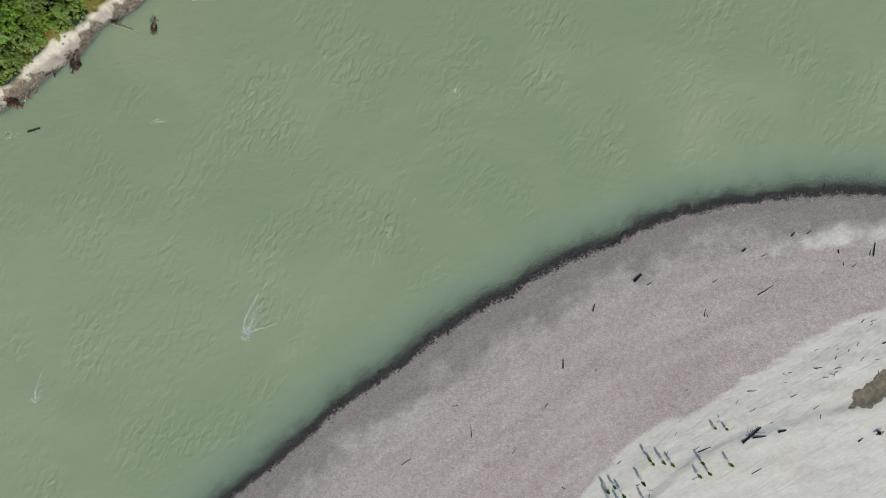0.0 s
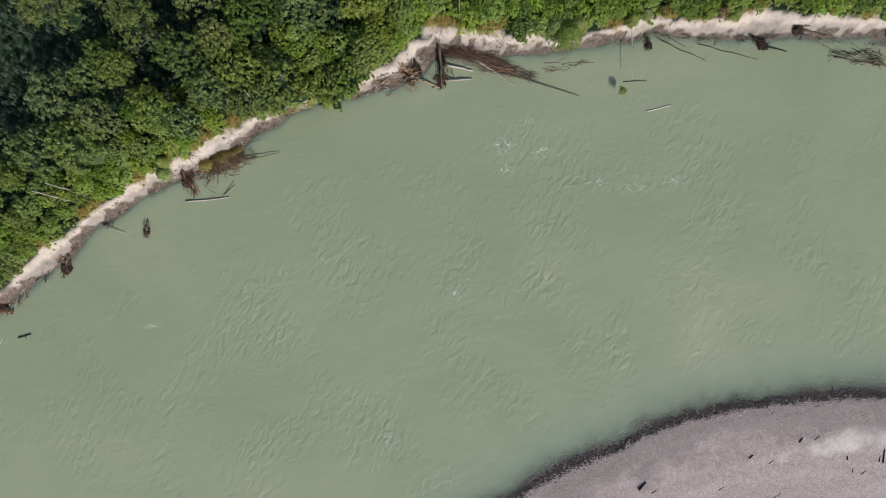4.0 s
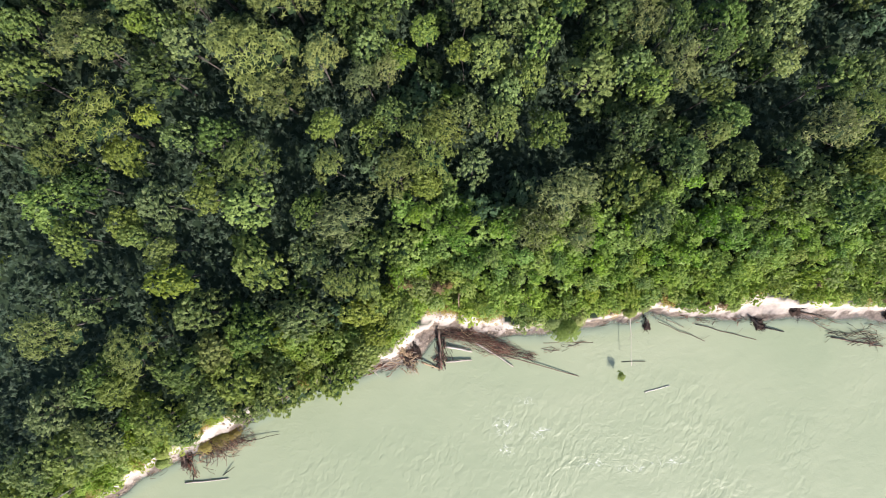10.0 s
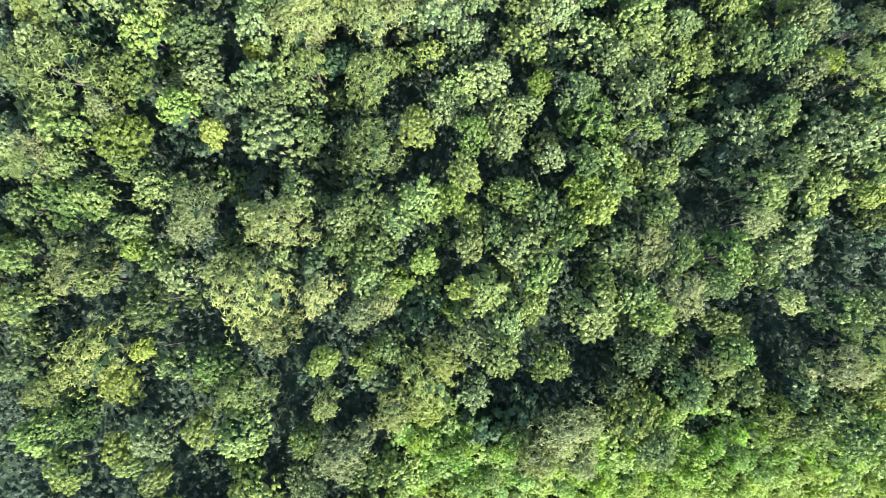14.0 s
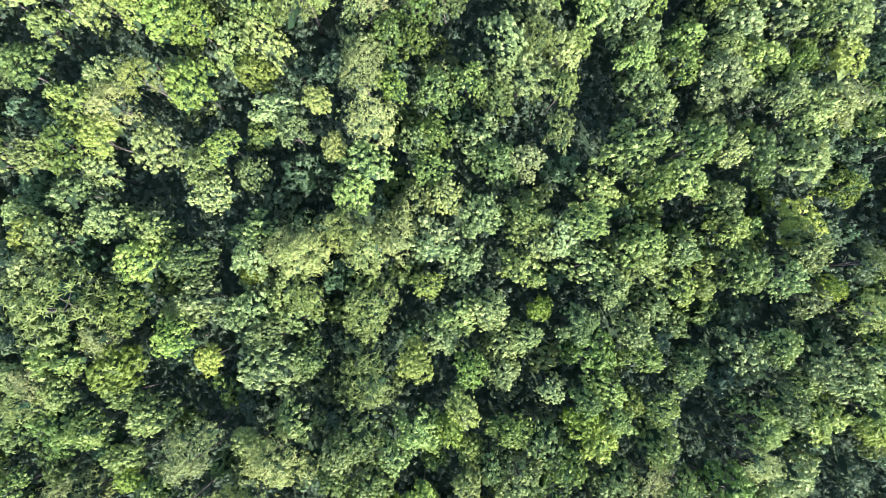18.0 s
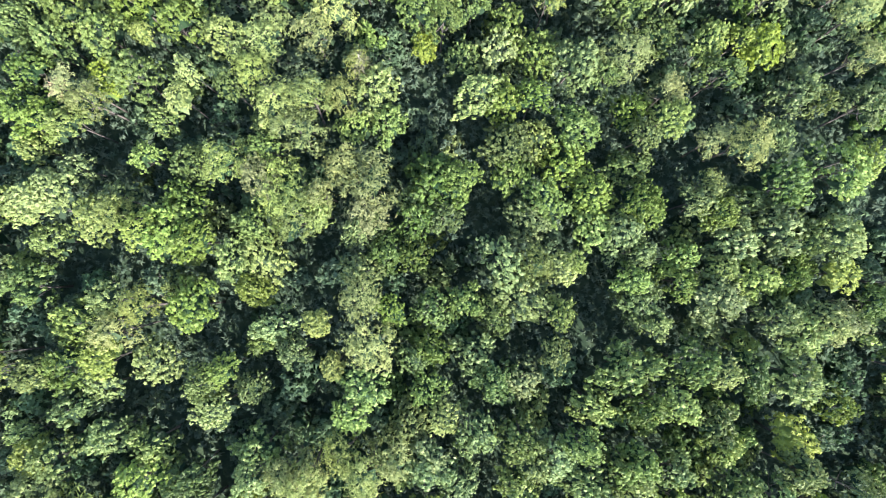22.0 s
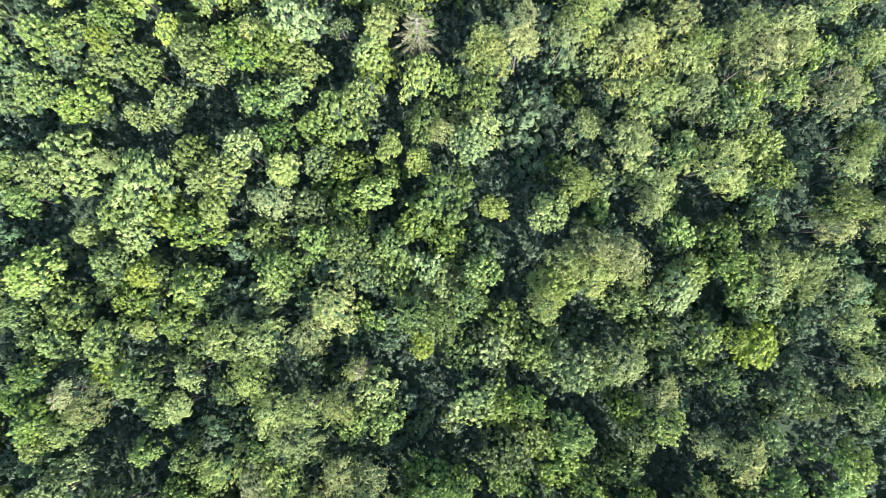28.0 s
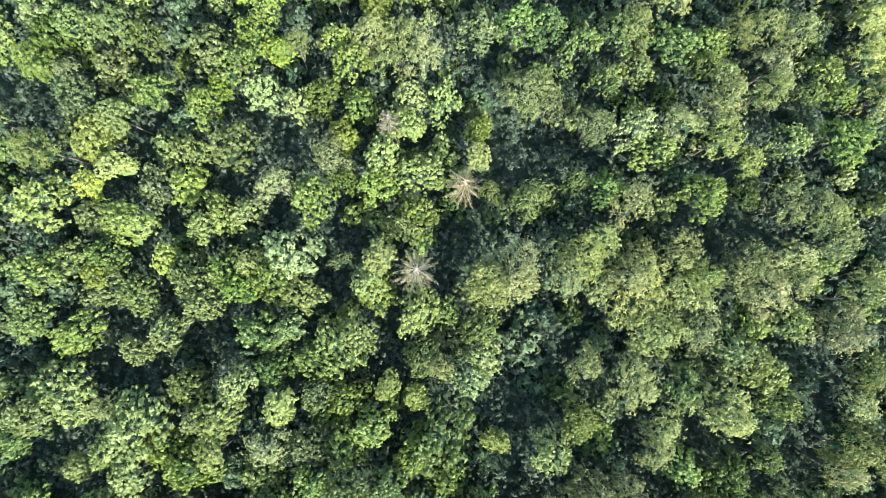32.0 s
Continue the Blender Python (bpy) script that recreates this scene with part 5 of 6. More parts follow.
grove("a", [(-45.7, 224.3, 2.8), (-37.0, 225.8, 2.8), (-25.5, 229.1, 3.0), (-22.7, 226.0, 2.8), (-10.4, 224.7, 2.8), (-17.8, 223.9, 2.4), (-0.2, 224.9, 2.8), (4.5, 233.5, 2.8), (9.3, 234.2, 2.8), (12.8, 234.3, 2.8), (17.6, 232.2, 2.8), (20.2, 227.2, 2.5), (28.6, 232.3, 3.2), (47.6, 228.3, 2.8), (-36.2, 213.4, 2.8), (-16.0, 211.6, 3.2), (-27.3, 210.1, 2.8), (-24.0, 210.1, 2.5), (-29.2, 208.1, 2.1), (23.5, 221.0, 2.8), (44.5, 220.6, 2.5), (20.0, 213.4, 2.5), (-40.2, 204.6, 2.5), (-18.4, 204.9, 3.6), (-12.1, 204.3, 1.4)])
grove("c", [(-17.6, 230.9, 1.8), (-5.6, 231.0, 3.8), (-9.0, 232.4, 2.7), (-2.3, 229.7, 2.7), (10.4, 225.0, 3.8), (13.4, 225.1, 2.3), (23.9, 234.2, 2.7), (36.6, 233.7, 2.4), (41.8, 228.9, 4.0), (39.6, 225.4, 2.3), (43.3, 232.4, 2.7), (51.1, 229.7, 2.4), (34.3, 224.6, 3.1), (-48.5, 216.8, 2.8), (-20.2, 213.2, 2.4), (5.8, 212.9, 1.5), (11.0, 212.3, 2.8), (18.3, 221.0, 2.7), (33.4, 219.2, 3.1), (23.4, 211.8, 3.1), (41.6, 211.3, 2.7), (45.4, 210.7, 2.7), (5.9, 202.4, 3.3), (9.7, 204.4, 2.4), (16.8, 205.2, 3.3), (19.4, 207.1, 2.3), (23.9, 204.6, 3.3), (29.0, 205.9, 3.2), (31.5, 202.8, 2.9), (36.7, 204.7, 3.2)])
grove("c", [(42.5, 204.8, 3.2), (46.5, 206.8, 2.4)])
grove("u", [(16.8, 211.9, 2.9)])
grove("b", [(24.9, 147.1, 2.4), (4.8, 159.9, 3.3), (7.4, 159.0, 2.8), (10.6, 160.0, 2.3), (8.1, 154.1, 3.3), (11.9, 155.4, 3.0), (15.8, 156.1, 3.0), (15.2, 152.2, 3.2), (8.7, 151.2, 2.8), (24.2, 155.6, 2.1), (2.6, 150.2, 2.4), (23.6, 147.8, 2.7), (17.8, 148.4, 2.7), (12.0, 147.7, 3.0)])
# dark openings in the canopy: x, y, half width, half length
GAPS += [(-26.3, 119.1, 2.1, 3.7), (-28.1, 101.4, 3.3, 2.3), (-36.7, 98.4, 1.9, 1.9), (-1.9, 101.8, 2.5, 1.5), (29.6, 97.4, 1.9, 2.5), (-42.5, 84.1, 3.2, 1.9), (-27.2, 84.1, 2.1, 2.8), (13.1, 84.7, 1.5, 2.4), (37.3, 82.7, 2.0, 1.9), (44.8, 88.0, 2.5, 2.4), (-31.1, 79.8, 1.9, 1.2), (-16.5, 79.4, 1.5, 1.9), (18.0, 78.0, 2.5, 1.7), (38.6, 79.0, 3.1, 1.5), (-37.6, 71.2, 2.8, 1.5), (-27.6, 64.3, 2.5, 1.9), (-17.1, 72.2, 1.5, 2.4), (40.6, 111.6, 2.4, 1.6)]
GAPS += [(-14.8, 143.9, 3.2, 1.7), (3.9, 145.0, 2.4, 3.1), (49.3, 148.7, 1.5, 2.4), (-39.8, 142.4, 1.9, 1.9), (-26.1, 133.9, 1.7, 3.9), (-34.7, 126.4, 3.2, 1.5), (-12.6, 133.3, 1.6, 1.6), (10.0, 132.7, 2.4, 1.5), (19.1, 136.2, 1.9, 3.7), (25.2, 132.1, 2.4, 0.9), (40.6, 124.7, 1.9, 1.2), (51.3, 120.0, 1.5, 2.4), (-26.8, 119.7, 2.1, 2.1)]
GAPS += [(10.0, 176.8, 2.5, 2.1), (50.6, 164.3, 1.5, 1.5), (-42.0, 155.0, 2.5, 1.5), (-1.2, 163.1, 2.5, 1.4), (2.4, 157.5, 3.2, 2.9), (20.8, 158.4, 2.3, 2.3), (-36.3, 150.2, 3.8, 1.5), (-29.4, 150.2, 1.9, 1.5), (4.5, 145.7, 2.9, 2.3), (30.2, 153.6, 2.2, 1.5), (49.1, 156.6, 1.8, 1.8), (53.0, 147.5, 2.5, 1.8)]
GAPS += [(-31.1, 196.9, 1.6, 1.9), (-38.9, 193.1, 2.6, 1.9), (-6.4, 194.3, 1.7, 2.7), (1.6, 189.3, 3.3, 1.9), (6.7, 187.9, 3.0, 2.0), (-49.8, 180.6, 3.3, 2.8), (11.0, 183.6, 2.3, 2.7), (45.1, 197.2, 1.9, 1.6), (26.8, 180.2, 2.0, 1.3), (46.9, 181.9, 1.9, 1.9), (8.9, 176.3, 2.0, 2.0), (-46.0, 175.6, 2.6, 1.6)]
GAPS += [(-55.1, 225.8, 2.6, 1.6), (1.2, 234.2, 1.7, 2.5), (-40.7, 220.6, 1.6, 2.0), (-20.8, 220.9, 4.2, 2.7), (-24.6, 223.9, 2.0, 1.4), (-25.7, 215.6, 2.3, 1.6), (12.4, 219.8, 3.3, 2.3), (43.0, 220.9, 2.7, 2.0), (35.6, 210.4, 3.3, 1.0), (-15.1, 205.4, 1.3, 2.0), (3.6, 205.6, 1.7, 2.7)]


def crowded(x, y, r, share):
    return any((x - a) ** 2 + (y - b) ** 2 < (share * (r + c)) ** 2 for a, b, c in PLACED)


# the rest of the canopy fills in between and beyond them
for tries in range(14000):
    x, y = TREE_RNG.uniform(-61, 61), TREE_RNG.uniform(0, 246)
    back = behind_bank(x, y)
    r = TREE_RNG.uniform(2.0, 3.6)
    if back < (4.5 if x < -8 else 12.0) or crowded(x, y, r, 0.55):
        continue
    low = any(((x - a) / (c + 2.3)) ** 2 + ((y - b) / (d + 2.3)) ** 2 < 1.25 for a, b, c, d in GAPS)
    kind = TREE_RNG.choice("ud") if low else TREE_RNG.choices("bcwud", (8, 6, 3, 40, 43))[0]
    near = y < 90
    if near and kind in "ud" and TREE_RNG.random() < 0.55 or low and TREE_RNG.random() < 0.92:
        continue
    r = min(r, 2.7) if kind in "wud" else r
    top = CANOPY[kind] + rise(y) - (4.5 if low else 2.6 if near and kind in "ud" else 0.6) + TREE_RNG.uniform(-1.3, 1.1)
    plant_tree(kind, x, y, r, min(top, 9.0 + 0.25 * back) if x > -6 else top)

HOLLOW = (13.4, 59.9)
# shrubs on the bank, taller away from the water
for tries in range(2600):
    x = TREE_RNG.uniform(-64, 66)
    back = TREE_RNG.uniform(0.15, 15.0 if x > -6 else 7.0)
    y = float(np.interp(x, *BANK_TOP)) + back * (1.25 if x < -8 else 1.05)
    r = TREE_RNG.uniform(1.1, 2.1)
    if crowded(x, y, r * 0.8, 0.55) or (x - HOLLOW[0]) ** 2 + ((y - HOLLOW[1]) * 0.8) ** 2 < 2.6 or any((x - a) ** 2 + (y - b) ** 2 < (0.75 * c) ** 2 for a, b, c in SHADE):
        continue
    deep = back + TREE_RNG.gauss(0, 1.0) > 5.5
    plant_tree("s" if deep else "h", x, y, r, 1.6 + min(7.4, 3.1 + back * 0.42) + TREE_RNG.uniform(-0.6, 0.9) * (1.7 if deep else 1))


def undergrowth():
    """Herbs and low brush all over the forest floor."""
    rng = np.random.default_rng(5)
    n = 64000
    x, y = rng.uniform(-60, 60, n), rng.uniform(0, 247, n)
    back = y - np.interp(x, *BANK_TOP)
    keep = back > 0.25
    near = 4200
    nx = rng.uniform(-64, 66, near)
    ny = np.interp(nx, *BANK_TOP) + rng.gamma(1.3, 2.2, near) + 0.1 - 2.0 * np.clip(lattice(nx, nx * 0, 2.4, 41) - 0.45, 0, 1)
    x, y = np.concatenate([x[keep], nx]), np.concatenate([y[keep], ny])
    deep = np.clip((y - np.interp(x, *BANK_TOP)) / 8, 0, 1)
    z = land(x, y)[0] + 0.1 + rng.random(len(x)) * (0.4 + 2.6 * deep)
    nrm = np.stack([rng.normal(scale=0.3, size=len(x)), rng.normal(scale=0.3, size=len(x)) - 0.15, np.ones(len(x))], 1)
    # 8 m behind the bank and deeper, leaves take the shade-coloured material
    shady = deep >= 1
    for name, sel, material, label in (("undergrowth", shady, LEAF_FLOOR_SHADE, "low herbs and brush, coloured dark for the forest floor's shade"),
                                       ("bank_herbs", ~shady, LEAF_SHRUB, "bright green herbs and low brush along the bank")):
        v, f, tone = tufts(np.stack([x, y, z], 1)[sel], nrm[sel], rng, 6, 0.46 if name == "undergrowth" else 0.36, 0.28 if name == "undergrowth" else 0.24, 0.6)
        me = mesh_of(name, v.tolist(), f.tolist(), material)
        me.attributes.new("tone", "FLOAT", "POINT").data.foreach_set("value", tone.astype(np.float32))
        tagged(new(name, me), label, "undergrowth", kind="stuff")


undergrowth()


def bank_thicket():
    """Close leafy brush that fills in between the shrubs behind the bank."""
    rng = np.random.default_rng(8)
    n = 12500
    x, back = rng.uniform(-6, 66, n), rng.uniform(0.5, 13.5, n)
    y = np.interp(x, *BANK_TOP) + back * 1.05
    open_at = np.hypot(x - HOLLOW[0], (y - HOLLOW[1]) * 0.8) < 1.5
    keep = (lattice(x, y, 1.6, 47) > 0.22 + 0.022 * back) & ~open_at
    x, y, back = x[keep], y[keep], back[keep]
    z = land(x, y)[0] + 0.4 + np.minimum(5.6, 1.9 + back * 0.42) * (0.75 + 0.35 * lattice(x, y, 2.1, 52)) - 0.9 * rng.random(len(x))
    nrm = np.stack([rng.normal(scale=0.4, size=len(x)), rng.normal(scale=0.4, size=len(x)) - 0.25, np.ones(len(x))], 1)
    deep = back + rng.normal(scale=1.2, size=len(x)) > 5.0
    for name, sel, material, label in (("thicket_brush", deep, LEAF_THICKET, "close green brush between the shrubs of the thicket"),
                                       ("bank_brush", ~deep, LEAF_SHRUB, "bright green leafy brush along the top of the bank")):
        v, f, tone = tufts(np.stack([x, y, z], 1)[sel], nrm[sel], rng, 6, 0.33, 0.2, 0.5)
        me = mesh_of(name, v.tolist(), f.tolist(), material)
        me.attributes.new("tone", "FLOAT", "POINT").data.foreach_set("value", tone.astype(np.float32))
        tagged(new(name, me), label, "undergrowth", kind="stuff")


bank_thicket()


def dry_herbs():
    """Withered brown and yellow herbs in patches along the lip of the bank."""
    rng = np.random.default_rng(15)
    x = rng.uniform(-62, 64, 5200)
    x = x[lattice(x, x * 0, 1.7, 61) > 0.56]
    y = np.interp(x, *BANK_TOP) + rng.normal(0.35, 0.45, len(x))
    z = land(x, y)[0] + 0.15 + rng.random(len(x)) * 0.9
    nrm = np.stack([rng.normal(scale=0.4, size=len(x)), rng.normal(scale=0.4, size=len(x)) - 0.3, np.ones(len(x))], 1)
    v, f, tone = sprays(np.stack([x, y, z], 1), nrm, rng, 4, 0.36, 0.1, 0.5)
    me = mesh_of("dry_herbs", v.tolist(), f.tolist(), LEAF_BUSH_DRY)
    me.attributes.new("tone", "FLOAT", "POINT").data.foreach_set("value", tone.astype(np.float32))
    tagged(new("dry_herbs", me), "withered brown herbs along the lip of the bank", "herbs", kind="stuff")


dry_herbs()


def far_woods():
    """The forest goes on round about: plain clumped crowns, never passed near."""
    rng = np.random.default_rng(6)
    n = 4000
    x, y = rng.uniform(-125, 125, n), rng.uniform(-40, 310, n)
    back = y - np.interp(x, *BANK_TOP)
    keep = (back > 5) & ((np.abs(x) > 62) | (y > 247)) & (np.hypot(x / 125, (y - 140) / 175) < 1 + 0.1 * rng.normal(size=n))
    x, y = x[keep], y[keep]
    r = rng.uniform(2.4, 4.0, len(x))
    top = np.clip(0.026 * (y - 80), 0, 3.2) + rng.uniform(10.5, 13.5, len(x))
    pts, nrm = [], []
    for k in range(12):
        f, a = (k + 0.5) / 12, k * 2.39996 + rng.uniform(-0.4, 0.4, len(x))
        d = r * math.sqrt(f) * rng.uniform(0.85, 1.15, len(x))
        pts.append(np.stack([x + d * np.cos(a), y + d * np.sin(a), top - 3.2 * f ** 1.5 + rng.normal(scale=0.3, size=len(x))], 1))
        nrm.append(np.stack([np.cos(a) * f, np.sin(a) * f, np.full(len(x), 0.8)], 1))
    v, f, tone = sprays(np.concatenate(pts), np.concatenate(nrm), rng, 4, 1.3, 1.05, 0.6)
    me = mesh_of("far_woods", v.tolist(), f.tolist(), LEAF_ALDER)
    me.attributes.new("tone", "FLOAT", "POINT").data.foreach_set("value", tone.astype(np.float32))
    tagged(new("far_woods", me), "broadleaf forest going on round the river bend", "forest", kind="stuff")


far_woods()


# ---- driftwood, roots and saplings ----
THING_RNG = random.Random(23)


def bent(a, b, sag=0.0, wander=0.06, steps=5):
    """A slightly crooked line from a to b."""
    a, b = Vector(a), Vector(b)
    long = (b - a).length
    pts = []
    for i in range(steps):
        q = i / (steps - 1)
        off = Vector((THING_RNG.uniform(-1, 1), THING_RNG.uniform(-1, 1), THING_RNG.uniform(-0.5, 0.5))) * wander * long * math.sin(math.pi * q)
        pts.append(a.lerp(b, q) + off + Vector((0, 0, -sag * math.sin(math.pi * q))))
    return pts


def tapered(a, b, thick, thin, sides=6, wander=0.04, sag=0.0, steps=5):
    pts = bent(a, b, sag, wander, steps)
    return tube(pts, [thick + (thin - thick) * i / (steps - 1) for i in range(steps)], sides)


def fallen_log(ax, ay, bx, by, girth, material, label, az=None, bz=None, branches=0, name="driftwood_log", category="log"):
    """A log lying from a to b, thick end first, with broken branch stubs."""
    thick = girth * 0.75
    az = max(ground_z(ax, ay), 0.0) + thick * 0.5 if az is None else az
    bz = max(ground_z(bx, by), 0.0) + thick * 0.3 if bz is None else bz
    origin = Vector((ax, ay, az))
    end = Vector((bx, by, bz)) - origin
    v, f = tapered((0, 0, 0), end, thick, thick * 0.58, 8, 0.016, 0.0, 6)
    log = new(name, mesh_of(name, v, f, material, True))
    log.location = origin
    tagged(log, label, category)
    side = end.cross(Vector((0, 0, 1))).normalized()
    for k in range(branches):
        p = end * THING_RNG.uniform(0.35, 0.95)
        way = (side * THING_RNG.choice((-1, 1)) * THING_RNG.uniform(0.4, 1.0) + end.normalized() * THING_RNG.uniform(0.3, 1.0) + Vector((0, 0, THING_RNG.uniform(0.0, 0.4)))).normalized()
        v, f = tapered(p, p + way * THING_RNG.uniform(0.5, 1.6), thick * 0.35, thick * 0.1, 5, 0.08)
        part("branch", mesh_of("branch", v, f, material, True), log)
    return log


def root_wad(x, y, size, material, label, toward, z=None, roots=28):
    """The torn-out root plate of a fallen tree: a short stump and roots fanning out."""
    z = max(ground_z(x, y), 0.0) + 0.15 if z is None else z
    wad = new("root_wad")
    wad.location = (x, y, z)
    tagged(wad, label, "roots")
    way = Vector((math.cos(radians(toward)), math.sin(radians(toward)), 0.15)).normalized()
    v, f = tapered((0, 0, 0.1), way * size * 0.8, size * 0.1, size * 0.06, 8, 0.05)
    part("stump", mesh_of("stump", v, f, material, True), wad)
    ball = bmesh.new()
    bmesh.ops.create_icosphere(ball, subdivisions=2, radius=size * 0.33)
    for vert in ball.verts:
        vert.co *= THING_RNG.uniform(0.55, 1.3)
        vert.co += way * size * 0.12 * THING_RNG.uniform(-1, 1)
        vert.co.z = vert.co.z * 0.55
    lump = bpy.data.meshes.new("root_ball")
    ball.to_mesh(lump)
    ball.free()
    lump.materials.append(EARTH)
    part("root_ball", lump, wad, "dark earth held between the roots")
    for k in range(roots + 26):
        out = Vector((THING_RNG.gauss(0, 0.7), THING_RNG.gauss(0, 0.7), abs(THING_RNG.gauss(0, 0.5)))) - way * THING_RNG.uniform(-0.4, 1.3)
        tip = out.normalized() * size * THING_RNG.uniform(0.14, 0.38)
        start = way * size * THING_RNG.uniform(-0.45, 0.6) + Vector((THING_RNG.gauss(0, 0.12) * size, THING_RNG.gauss(0, 0.12) * size, 0.1))
        v, f = tapered(start, start + tip, size * 0.028, size * 0.007, 4, 0.22, 0, 4)
        part("root", mesh_of("root", v, f, material, True), wad)
    return wad


def brush_pile(x, y, length, width, angle, count, materials, label, high=0.8, spread=28, thick=0.05, z=None, turn=0):
    """Tangled sticks heaped along a line."""
    z = max(ground_z(x, y), 0.0) if z is None else z
    pile = new("brush_pile")
    pile.location = (x, y, z)
    tagged(pile, label, "driftwood")
    c, s = math.cos(radians(angle)), math.sin(radians(angle))
    for k in range(count):
        u, w = THING_RNG.uniform(-0.5, 0.5) * length, THING_RNG.gauss(0, 0.28) * width
        a = radians(angle + turn + THING_RNG.gauss(0, spread))
        long = THING_RNG.uniform(0.25, 0.6) * max(length * 0.6, 1.2)
        h = high * THING_RNG.random() * (1 - abs(2 * u / length) * 0.6)
        px, py = u * c - w * s, u * s + w * c
        half = Vector((math.cos(a), math.sin(a), THING_RNG.uniform(-0.14, 0.14))) * long / 2
        mid = Vector((px, py, 0.08 + h))
        v, f = tapered(mid - half, mid + half, thick * THING_RNG.uniform(0.6, 1.7), thick * 0.3, 4, 0.1, 0, 4)
        part("stick", mesh_of("stick", v, f, THING_RNG.choice(materials), True), pile)
    return pile


def leafy(name, x, y, z, radius, high, material, label, category, count, length=0.26, stem=None):
    """A small bush or sapling: a stem, twigs and its leaves."""
    ob = new(name)
    ob.location = (x, y, z)
    tagged(ob, label, category)
    rng = np.random.default_rng(THING_RNG.randrange(10 ** 6))
    v, f = tapered((0, 0, -0.1), (THING_RNG.uniform(-0.1, 0.1), THING_RNG.uniform(-0.1, 0.1), high * 0.92), 0.035 + high * 0.008, 0.01, 5, 0.03)
    part("stem", mesh_of("stem", v, f, stem or BARK, True), ob)
    q = rng.random(count) ** 0.7
    a = rng.uniform(0, 6.28, count)
    r = radius * np.sqrt(rng.random(count)) * (1.15 - 0.75 * q)
    pts = np.stack([r * np.cos(a), r * np.sin(a), high * (0.25 + 0.75 * q)], 1)
    nrm = np.stack([np.cos(a) * 0.6, np.sin(a) * 0.6, np.full(count, 0.7)], 1)
    v, f, tone = sprays(pts, nrm, rng, 4, length, length * 0.5, 0.4)
    me = mesh_of("foliage", v.tolist(), f.tolist(), material)
    me.attributes.new("tone", "FLOAT", "POINT").data.foreach_set("value", tone.astype(np.float32))
    part("foliage", me, ob)
    return ob


GREY, TAN = "bleached grey driftwood log lying in the water by the bank", "fallen tan trunk across the bank's shrubs"

# logs and stems by the cut bank
fallen_log(-33.76, 34.44, -28.05, 35.01, 0.15, WOOD_PALE, GREY, 0.12, 0.1, 1)
fallen_log(-29.03, 35.24, -27.15, 36.66, 0.09, WOOD_DARK, "thin dark branch sticking out of the river", -0.1, 0.5)
fallen_log(-44.43, 31.03, -41.72, 30.34, 0.09, WOOD_PALE, "pale broken stem reaching from the bank over water", 0.5, 0.15)
fallen_log(26.97, 46.07, 30.30, 46.96, 0.1, WOOD_WHITE, "pale stick afloat on the river", 0.06, 0.08)
fallen_log(23.98, 50.08, 27.08, 50.15, 0.06, WOOD_DARK, "thin dark stick in the river", 0.05, 0.1)
fallen_log(-25.49, 39.96, -21.28, 40.85, 0.07, WOOD_DARK, "thin dark stem hanging over the water", 0.5, 0.25, 2)
fallen_log(-2.57, 50.27, -0.16, 49.28, 0.2, WOOD_TAN, "brown log wedged at the foot of the bank", 0.5, 0.15)
fallen_log(0.60, 52.30, 4.14, 51.53, 0.22, WOOD_PALE, GREY, 0.35, 0.2, 1)
fallen_log(0.67, 50.26, 4.06, 50.47, 0.22, WOOD_PALE, "thick bleached log at the edge of a log jam", 0.3, 0.2)
fallen_log(6.18, 51.59, 18.23, 48.22, 0.11, WOOD_BROWN, "long thin stem trailing out of a log jam", 0.5, 0.05, 2)
fallen_log(4.53, 52.81, 9.57, 49.54, 0.16, WOOD_PALE, "pale stem across a heap of brush", 0.7, 0.2, 1)
fallen_log(13.58, 52.62, 20.23, 52.67, 0.06, WOOD_BROWN, "brown waterlogged branch just under the bank", -0.01, 0.02, 2)
fallen_log(-0.29, 54.64, 0.06, 49.20, 0.24, WOOD_BROWN, "dark wet trunk lying down the bank into the water", 1.0, 0.15, 3)
fallen_log(28.71, 55.43, 36.08, 52.38, 0.075, WOOD_BROWN, "forked brown stem lying out into the river", 0.5, -0.1, 3)
fallen_log(29.77, 55.73, 32.25, 54.66, 0.07, WOOD_BROWN, "short brown branch at the water's edge", 0.5, 0.1)
fallen_log(33.84, 55.03, 41.90, 52.96, 0.07, WOOD_BROWN, "long thin pole lying in the shallows", 0.1, 0.02, 2)
fallen_log(42.83, 54.62, 45.62, 54.00, 0.13, WOOD_DARK, "dark log stuck in the shallows", 0.2, 0.1)
fallen_log(47.23, 56.64, 50.93, 55.80, 0.2, WOOD_BROWN, "brown trunk lying along the foot of the bank", 0.6, 0.35, 1)
fallen_log(47.68, 56.04, 51.97, 53.97, 0.07, WOOD_BROWN, "mossy stem slid down into the water", 0.7, 0.1, 2)
fallen_log(51.88, 53.22, 58.75, 51.98, 0.12, WOOD_BROWN, "brown stem along a raft of branches", 0.12, 0.06, 3)
